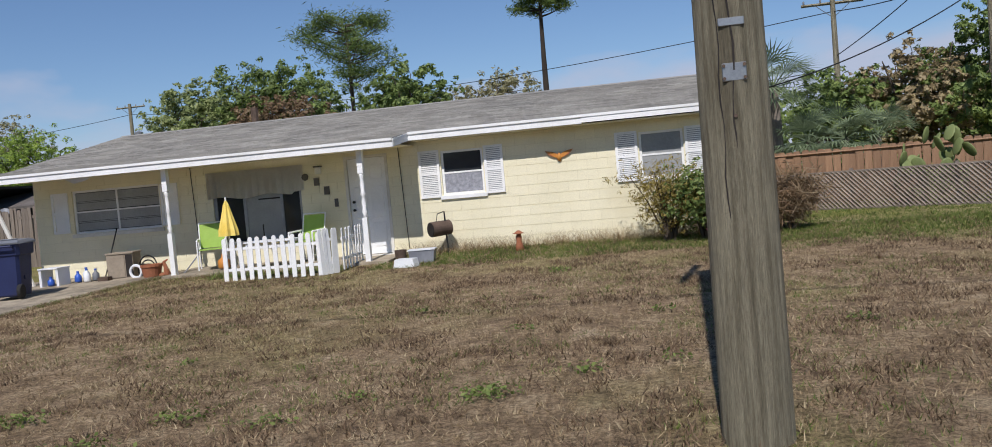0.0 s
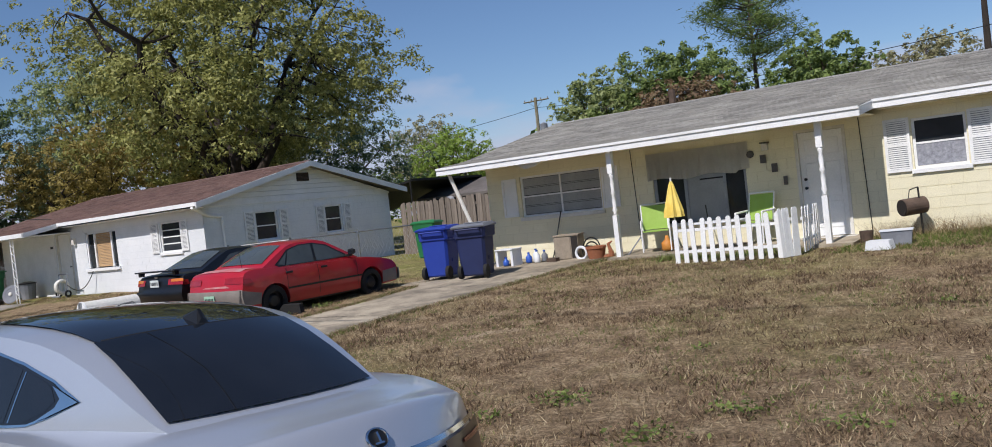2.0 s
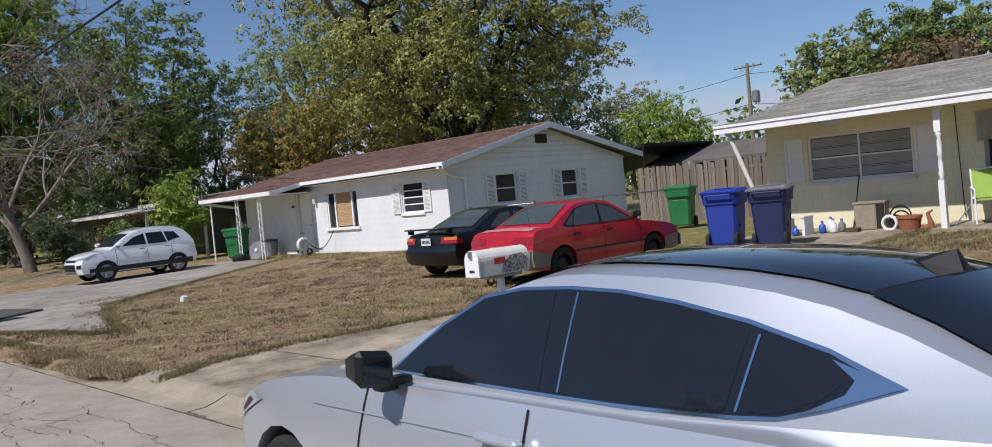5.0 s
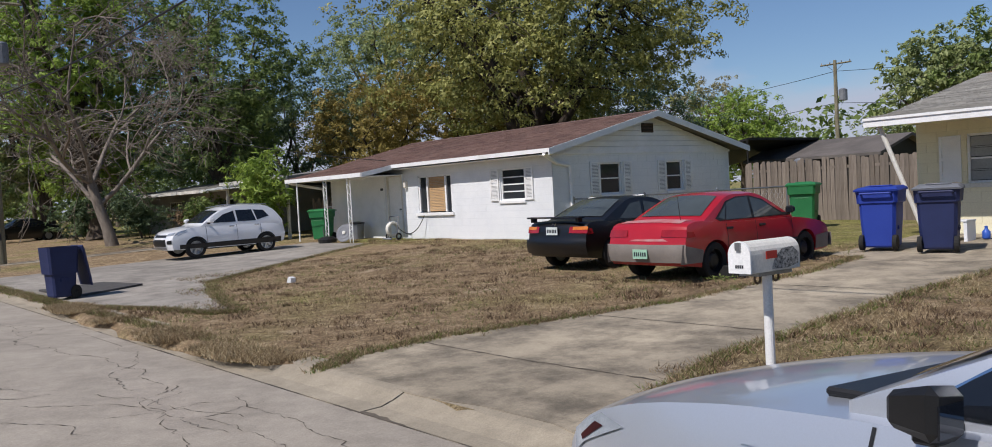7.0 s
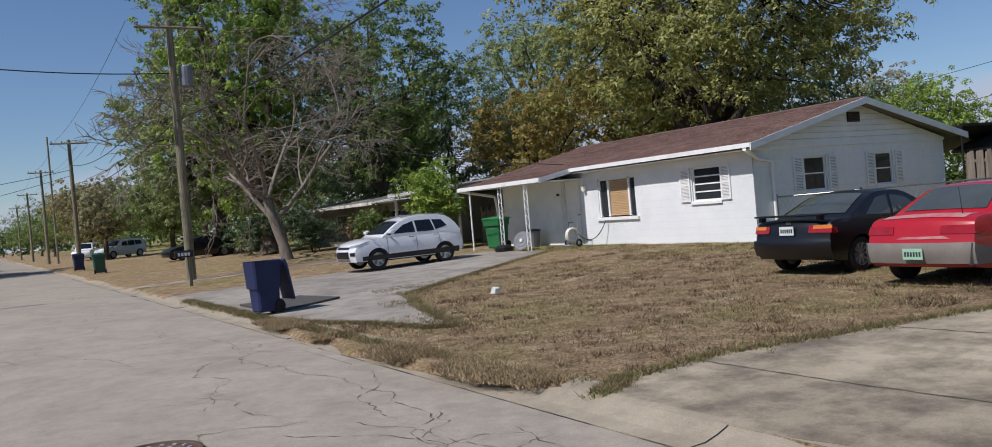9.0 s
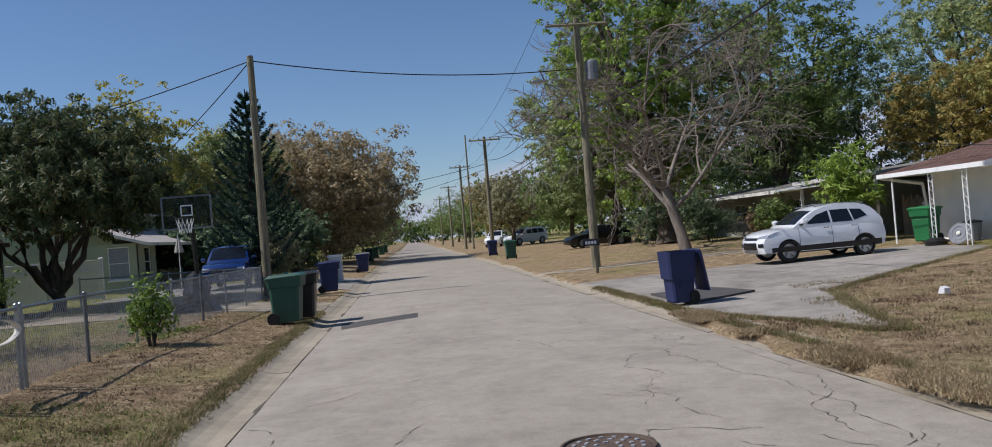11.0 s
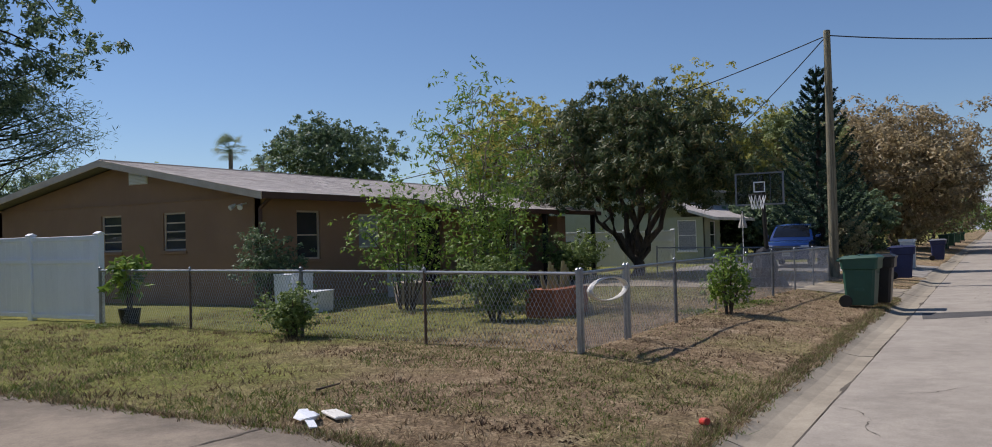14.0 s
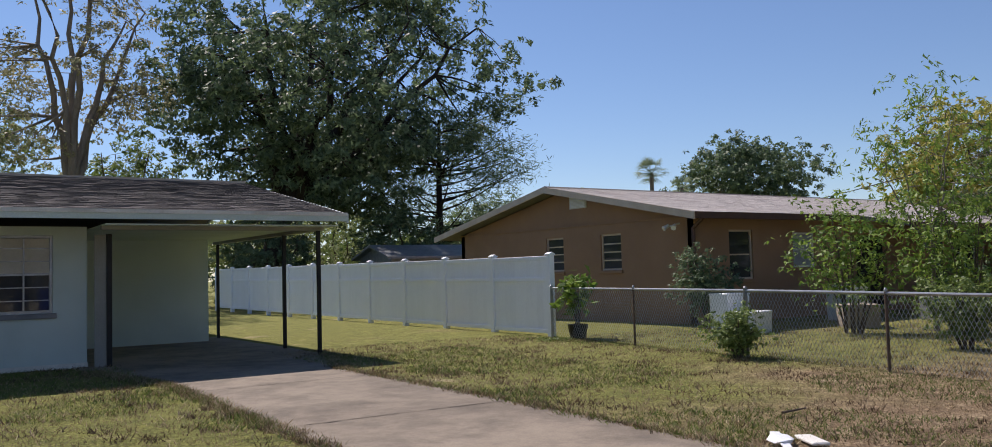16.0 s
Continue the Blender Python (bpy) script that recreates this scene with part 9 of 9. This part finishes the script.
t = thing("concrete_block", "dark rubber block behind the red car wheel", "block", pose(-13.75, 10.62, zg(10.6), 0, 0, 35))
part("block", prism([(-.22, 0), (.22, 0), (.2, .16), (-.1, .18)], -.13, .13), "rubber", t)

# ---- white house porch ----
t = thing("grey_bin", "grey lidded bin on the white house porch", "bin", pose(-32.3, 15.1, .34))
part("tub", lathe([(.22, 0), (.27, .5), (.27, .52), (.2, .52)], 14), "grey_lid", t)
part("lid", lathe([(.29, .52), (.29, .56), (.1, .6), (.02, .6)], 14), "trim_black", t)
t = thing("standing_fan", "grey round fan cage lying against the post", "fan", pose(-31.4, 14.1, .62, 70, 0, 25))
part("cage", torus(torus(torus(bmesh.new(), (0, 0, 0), .3, .018), (0, 0, .03), .2, .01), (0, 0, .03), .1, .01), "grey_lid", t)
part("guard", lathe([(.29, 0), (.28, .02), (.01, .03)], 18), "grey_lid", t)
part("hub", lathe([(.06, -.03), (.06, .06), (.01, .07)], 12), "dull_white", t)
t = thing("mower_part", "black folded mower on the driveway edge", "mower", pose(-32.2, 13.9, .3))
part("deck", lathe([(.3, 0), (.32, .12), (.2, .2), (.02, .22)], 12), "trim_black", t)
part("grip", rods(((-.2, 0, .15), (-.45, .1, .5), .02, .02)), "black_metal", t)
t = thing("hose_cart", "hose reel cart with looping hose by the door", "hose reel", pose(-29.9, 15.0, .33))
part("frame", rods(((-.25, 0, 0), (-.25, .1, .75), .018, .018), ((.25, 0, 0), (.25, .1, .75), .018, .018), ((-.25, .1, .75), (.25, .1, .75), .018, .018), ((-.25, -.2, .05), (.25, -.2, .05), .03, .03)), "grey_lid", t)
part("reel", torus(torus(bmesh.new(), (0, 0, .35), .2, .05, "x"), (.08, 0, .35), .2, .05, "x"), "dull_white", t)
for s in (-.3, .3):
    part("wheel", torus(bmesh.new(), (s, .05, .12), .09, .03, "x", 14), "rubber", t)
v, f = tube(bez((.2, .1, .4), (.9, .2, -.15), (1.15, .5, .75), 12), [.014] * 12, 6)
raw("hose", v, f, "rubber", t)

# ---- across the street ----
t = thing("basketball_hoop", "portable basketball hoop with clear backboard", "basketball hoop", pose(-31.8, -6.85, .28))
part("base", prism([(-.55, 0), (.55, 0), (.4, .25), (-.4, .25)], -.4, .4, "x"), "trim_black", t)
part("ballast_cover", lathe([(.32, .2), (.36, .5), (.22, .95), (.05, 1.05)], 12), "trim_black", t)
part("mast", rods(((0, .1, .2), (.1, .0, 2.95), .06, .055), ((.1, .0, 2.2), (.5, .1, 2.6), .035, .035)), "black_metal", t)
b = part("backboard", boxes((.48, .49, -.56, .62, 2.2, 2.98)), pane_mat("clear_acrylic", (0.75, 0.78, 0.8, 1)), t, "clear acrylic backboard")
b.visible_shadow = False
part("board_frame", boxes((.46, .51, -.6, -.56, 2.16, 3.02), (.46, .51, .62, .66, 2.16, 3.02), (.46, .51, -.56, .62, 2.16, 2.2), (.46, .51, -.56, .62, 2.98, 3.02), (.455, .475, -.02, .0, 2.2, 2.98), (.455, .475, .3, .32, 2.2, 2.98)), "grey_lid", t)
part("target_square", boxes((.49, .496, -.12, .18, 2.5, 2.53), (.49, .496, -.12, .18, 2.75, 2.78), (.49, .496, -.12, -.09, 2.53, 2.75), (.49, .496, .15, .18, 2.53, 2.75)), "white", t)
part("ring", torus(bmesh.new(), (.74, .03, 2.42), .22, .012), "black_metal", t)
net = bmesh.new()
for i in range(12):
    a0, a1 = 2 * math.pi * i / 12, 2 * math.pi * (i + 1) / 12
    for s in (a1, 2 * a0 - a1):
        rod(net, (.74 + .22 * math.cos(a0), .03 + .22 * math.sin(a0), 2.41), (.74 + .14 * math.cos(s), .03 + .14 * math.sin(s), 2.05), .006, .006, 4)
part("net", net, "white_plastic", t)
t = thing("street_trash", "crumpled white paper and box litter by the drive", "litter", pose(-13.30, -6.42, .275, 0, 0, 60) @ Matrix.Diagonal((1.2, 1.2, 1.1, 1)))
bm = bmesh.new()
rng_ = random.Random(8)
vs = [bm.verts.new((rng_.uniform(-.12, .12), rng_.uniform(-.1, .1), rng_.uniform(0, .07))) for _ in range(14)]
bmesh.ops.convex_hull(bm, input=vs)
part("crumpled_bag", bm, "white_plastic", t)
part("box_lid", boxes((-.18, .12, .14, .26, 0, .025), bevel=.008), "dull_white", t)
part("tape_strip", prism([(-.3, .02), (.35, -.12), (.36, -.07), (-.28, .08)], .02, .03, "z"), "white_plastic", t)
t = thing("drink_can", "crushed red drink can on the verge", "can", pose(-15.3, -3.75, .09, 0, 80, 40))
part("can_body", lathe([(.028, -.06), (.033, -.05), (.03, .0), (.033, .05), (.028, .06)], 12), "red_bit", t)
t = thing("paper_scrap", "white paper scrap on the dry lawn", "litter", pose(-21.4, 7.2, .15))
part("scrap", prism([(-.1, 0), (.08, .01), (.1, .1), (-.02, .12)], -.05, .05), "white_plastic", t)
t = thing("plant_pot", "black nursery pot with leggy plant by the fence", "pot", pose(-18.75, -15.6, .32))
part("tub", lathe([(.16, 0), (.21, .28), (.19, .28), (.17, .2)], 14), "trim_black", t)
shrub("potted_plant", "leggy broad-leaved plant in a black pot", -18.75, -15.6, 1.3, .3, "yard", 260, .2, 141, 5, category="plant", base=.5)
for i, (bx, by, sx, sz, mm, lab) in enumerate(((-22.2, -14.7, .35, .75, "vinyl", "white plastic storage bin by the tan wall"), (-21.9, -13.9, .4, .4, "white_plastic", "white plastic crate in the yard"), (-22.6, -15.2, .3, .45, "teal", "teal plastic tub by the tan wall"), (-24.5, -13.2, .5, .45, "grey_wood", "grey wooden bench in the yard"), (-27.5, -13.0, .45, .5, "grey_lid", "grey box in the yard"), (-26.2, -14.6, .4, .8, "dull_white", "pale box by the doorway"))):
    t = thing("yard_box", lab, "storage box", pose(bx, by, zg(by), 0, 0, 15 * i))
    part("box", prism([(-sx * .9, 0), (sx * .9, 0), (sx, sz), (-sx, sz)], -sx * .7, sx * .7), mm, t)
    part("lid", boxes((-sx * 1.03, sx * 1.03, -sx * .73, sx * .73, sz + .003, sz + .035), bevel=.006), mm, t)
t = thing("planter_trough", "terracotta brick planter trough with pale cacti", "planter", pose(-22.6, -8.6, .29))
part("trough", prism([(-.7, 0), (.7, 0), (.75, .5), (-.75, .5)], -.3, .3), "terracotta", t)
for i in range(7):
    part("cactus_stem", rods(((-.5 + i * .17, 0, .45), (-.55 + i * .19, .05 * (i % 3 - 1), .85 + .07 * (i % 3)), .045, .03), seg=7), "leaf_pale", t)
t = thing("prickly_pear", "large prickly pear cactus by the lattice fence", "cactus")
rng_ = random.Random(5)
for i in range(46):
    bm = bmesh.new()
    bmesh.ops.create_uvsphere(bm, u_segments=10, v_segments=6, radius=1)
    o = part("cactus_pad", bm, "leaf_light", t, smooth=True)
    z_ = .6 + rng_.random() * 1.35
    w_ = .95 * (1 - abs(z_ - 1.2) / 1.7)
    o.matrix_basis = pose(5.6 + rng_.uniform(-w_, w_), 20.95 + rng_.uniform(-.3, .3), z_, rng_.uniform(-30, 30), rng_.uniform(-40, 40), rng_.uniform(0, 180)) @ Matrix.Diagonal((.15, .035, .2, 1))
part("stem", rods(((5.6, 20.95, .35), (5.6, 20.95, 1.1), .12, .08), ((5.6, 20.95, .7), (5.1, 20.9, 1.3), .08, .06), ((5.6, 20.95, .7), (6.2, 21, 1.3), .08, .06)), "leaf_light", t)
t = thing("pool_enclosure", "dark screened enclosure behind the board fence", "enclosure")
part("screen_roof", prism([(-29.5, 2.0), (-23.5, 3.1), (-23.5, 3.02), (-29.5, 1.92)], 25.5, 30), "black_metal", t)
for i in range(5):
    part("frame_bar", rods(((-29.5 + i * 1.5, 25.4, .4), (-29.5 + i * 1.5, 25.4, 2.0 + i * .27), .03, .03)), "black_metal", t)
t = thing("satellite_dish", "small grey satellite dish behind the fence", "dish", pose(-21.2, 24.8, 2.1, 50, 0, 30) @ Matrix.Diagonal((.6, .6, .6, 1)))
part("dish", lathe([(.02, 0), (.18, .03), (.28, .09), (.27, .1), (.02, .02)], 16), "grey_lid", t)
part("mast", rods(((0, 0, 0), (0, -2.5, -2.1), .02, .02)), "metal", t)

t = thing("fallen_stick", "thin brown stick lying on the dry grass", "stick")
part("stick", rods(((-14.27, -7.19, 0.322), (-14.64, -7.21, 0.322), .012, .008), seg=6), "bark", t)

# ---- grass, weeds and litter ----
def tufts(name, label, n, region, material, height, width, blades, seed, dens=None, category="grass", clump=0.03, keep=None):
    rng = np.random.default_rng(seed)
    x0, x1, y0, y1 = region
    P = np.c_[rng.uniform(x0, x1, n * 2), rng.uniform(y0, y1, n * 2)]
    if dens:
        k = np.array([noise.noise((x * dens, y * dens, seed)) for x, y in P])
        P = P[k > 0.0]
    P = P[:n]
    ok = np.ones(len(P), bool)
    for (a, b, c, d) in ((-13.4, -10.7, 3, 17.3), (-13.9, -9.9, 3, 5.2), (-33.4, -25.9, 3, 13.9), (-26, -23, 3, 6.4), (-23, -20.5, 3.9, 5.4), (-12.95, -10.4, -23, -3), (-34.6, -31, -16, -3), (-51, -41.5, -13, -3), (-10.3, -5.3, 15.9, 18)):
        ok &= ~((P[:, 0] > a) & (P[:, 0] < b) & (P[:, 1] > c) & (P[:, 1] < d))
    P = P[ok]
    m = len(P)
    Z = np.interp(P[:, 1], [-200, -16, -10, -6, -4.2, -3.6, 3.55, 7, 10, 15, 17.5, 200], [.32, .32, .30, .26, .08, .045, .055, .12, .20, .32, .40, .40])
    Z += np.array([noise.noise((x * 0.7, y * 0.7, 0)) * 0.018 + noise.noise((x * 2.6, y * 2.6, 3)) * 0.008 for x, y in P]) - 0.012
    B = np.repeat(np.c_[P, Z], blades, 0)
    B[:, :2] += rng.normal(0, clump, (len(B), 2))
    h = height * rng.uniform(.4, 1.3, (len(B), 1))
    lean = rng.normal(0, 0.75, (len(B), 2))
    a = rng.uniform(0, 2 * np.pi, len(B))
    s = np.c_[np.cos(a), np.sin(a), np.zeros(len(B))] * width
    tip = B + np.c_[lean * h, h]
    v = np.stack([B - s, B + s, tip], 1).reshape(-1, 3)
    ob = raw(name, v, np.arange(len(v)).reshape(-1, 3), material, kind="stuff")
    return tagged(ob, label, category)


NORTH, MID_N, SOUTH, SOUTH2 = (-11, 5, 3.6, 17), (-32, -13, 3.5, 15.4), (-18.5, -4, -17.5, -3.6), (-36, -18, -16, -3.6)
for i, (reg, n) in enumerate(((NORTH, 26000), (MID_N, 15000), (SOUTH, 18000), (SOUTH2, 12000))):
    tufts("dry_grass", "short dry brown lawn grass", n, reg, "dry_blade", 0.05, 0.006, 4, 200 + i)
    tufts("dead_grass_clump", "matted clumps of dead brown grass", n // (6 if i < 2 else 14), reg, "fallen", 0.06, 0.008, 14, 210 + i, 1.1, clump=.06)
    tufts("green_grass", "sparse green grass among the dry lawn", n // (4 if i != 2 else 1), reg, "green_blade", 0.05, 0.006, 4, 220 + i, 0.5)
tufts("green_grass", "greener grass by the house wall", 5000, (-5.5, 9, 15.0, 17.25), "green_blade", 0.08, 0.007, 5, 231)
tufts("green_grass", "greener grass in front of the lattice", 9000, (1, 12, 14, 24), "green_blade", 0.06, 0.008, 4, 232)
tufts("dry_weeds", "tall dry weeds along the wall foot", 700, (-5.3, 1.2, 16.8, 17.25), "dry_blade", 0.28, 0.004, 5, 233)
tufts("fallen_leaves", "scattered fallen leaves on the verge", 9000, (-30, -14, -6.0, -3.55), "fallen", 0.02, 0.03, 1, 234)
tufts("kerb_weeds", "dry grass creeping over the kerb", 4200, (-23, -14.2, 3.2, 3.75), "dry_blade", 0.06, 0.007, 6, 235, 0.5, clump=.06)
tufts("picket_weeds", "green weeds at the picket fence foot", 90, (-8.8, -6.0, 15.2, 15.6), "weed", 0.16, 0.01, 8, 236, clump=.05)


def weed(x, y, r, n, seed):
    rng = np.random.default_rng(seed)
    c = np.c_[rng.normal(x, r * .6, n), rng.normal(y, r * .5, n), np.zeros(n)]
    c[:, 2] = zg(y) + 0.02 + rng.uniform(0, .06, n)
    v, f = leaves(rng, c, 0.04, 0.6, -.1, .5)
    tagged(raw("weed_patch", v, f, "weed"), "low bright green weed patch in the dry lawn", "weeds", "lawn weeds", "stuff")


for i, (x, y, r) in enumerate(((-1.45, 6.35, .2), (-.77, 6.98, .16), (-5.25, 6.03, .24), (-3.78, 5.98, .2), (-2.97, 5.79, .17), (-2.5, 6.37, .13), (-1.8, 13.1, .2), (-.07, 7.2, .14), (-4.85, 7.9, .12), (-1.6, 8.7, .12), (-4.17, 5.27, .22), (-1.52, 6.37, .2), (-5.6, 5.5, .13), (-.2, 9.4, .14), (-3.1, 10.2, .12), (-13.6, 10.2, .2), (-13.5, 11.2, .22), (1.6, 8.4, .15))):
    weed(x, y, r, int(95 * (r / .2) ** 2), 300 + i)
for i, (x, y) in enumerate(((-17.9, -15.4), (-23.6, -6.3), (-25, -5.9), (-26.4, -5.8))):
    weed(x, y, .35, 420, 340 + i)


def woods(label, pts, h, depth, leafm, n, seed, leaf=0.7):
    """A far belt of trees: many leaf clumps of uneven height."""
    rng = np.random.default_rng(seed)
    P = np.array(pts, float)
    seg = rng.integers(0, len(P) - 1, n // 60)
    t = rng.random((len(seg), 1))
    c = P[seg] * (1 - t) + P[seg + 1] * t + rng.normal(0, depth, (len(seg), 2))
    top = h * (0.55 + 0.5 * np.array([noise.noise((x * .09, y * .09, seed)) + .5 for x, y in c]))
    z = top * rng.uniform(.05, 1, len(seg)) ** .7
    C = np.repeat(np.c_[c, z], 60, 0)
    C += rng.normal(size=C.shape) * (1.1, 1.1, .8)
    C[:, 2] = np.abs(C[:, 2]) + .2
    v, f = leaves(rng, C, leaf, .6, .1, .4)
    tagged(raw("far_woods", v, f, "leaf_" + leafm, kind="stuff"), label, "trees")


woods("far green tree belt behind the north houses", [(-130, 75), (-60, 78), (0, 72), (60, 60)], 7, 4, "mid", 24000, 401)
woods("far green tree belt along the north gardens", [(-230, 22), (-150, 24), (-82, 30)], 11, 4, "mid", 24000, 402)
woods("far green tree belt behind the south gardens", [(-230, -24), (-150, -24), (-90, -26)], 10, 4, "olive", 20000, 403)
woods("far green tree belt behind the south houses", [(-100, -60), (-50, -72), (0, -66), (40, -60)], 7, 4, "mid", 24000, 404)
woods("far trees closing the end of the street", [(-330, -30), (-330, -3), (-335, 30)], 10, 3, "mid", 12000, 405, 1.0)
woods("trees on the east side of the gardens", [(20, 40), (26, 20), (30, 12)], 7, 2.5, "mid", 12000, 406, .4)


def edging(name, pts, n, seed, material="dry_blade", height=0.05):
    """Grass leaning over the edge of a slab."""
    rng = np.random.default_rng(seed)
    P = np.array(pts, float)
    seg = rng.integers(0, len(P) - 1, n)
    t = rng.random((n, 1))
    c = P[seg] * (1 - t) + P[seg + 1] * t + rng.normal(0, 0.06, (n, 2))
    B = np.repeat(np.c_[c, [zg(y) - .005 for y in c[:, 1]]], 5, 0)
    B[:, :2] += rng.normal(0, .025, (len(B), 2))
    h = height * rng.uniform(.5, 1.4, (len(B), 1))
    a = rng.uniform(0, 2 * np.pi, len(B))
    s = np.c_[np.cos(a), np.sin(a), np.zeros(len(B))] * .006
    v = np.stack([B - s, B + s, B + np.c_[rng.normal(0, .8, (len(B), 2)) * h, h]], 1).reshape(-1, 3)
    tagged(raw(name, v, np.arange(len(v)).reshape(-1, 3), material, kind="stuff"), "ragged dry grass along the slab edge", "grass")


for k, (m_, n_) in enumerate((("dry_blade", 1500), ("green_blade", 900), ("fallen", 600))):
    edging("slab_edge_grass", [(-13.5, 3.62), (-13.8, 4.1), (-13.85, 5.3), (-13.5, 6.6), (-13.0, 8.5), (-12.95, 11.5), (-13.2, 13.4)], n_, 500 + k, m_)
    edging("slab_edge_grass", [(-10.2, 17.0), (-10.6, 14.5), (-10.75, 10), (-10.6, 6.2), (-10.2, 4.7), (-9.6, 3.62)], n_, 510 + k, m_)
    edging("slab_edge_grass", [(-29.6, 13.9), (-25.6, 8.6), (-23.9, 6.6), (-21.5, 5.7), (-18.6, 4.95), (-18.9, 4.6), (-20.6, 4.3), (-22.6, 3.62)], n_ * 2, 520 + k, m_)
    edging("slab_edge_grass", [(-13.05, -3.62), (-12.95, -6), (-12.95, -14), (-13.75, -16.4)], n_, 530 + k, m_)
    edging("slab_edge_grass", [(-9.9, -16.4), (-10.45, -14), (-10.4, -8), (-10.1, -3.62)], n_, 540 + k, m_)
    edging("slab_edge_grass", [(-31, -3.62), (-14, -3.62)], n_ * 2, 550 + k, m_)
    edging("slab_edge_grass", [(-31, 3.6), (-14.7, 3.6)], n_ * 2, 560 + k, m_)
    edging("slab_edge_grass", [(-9.5, 3.6), (5, 3.6)], n_, 570 + k, m_)
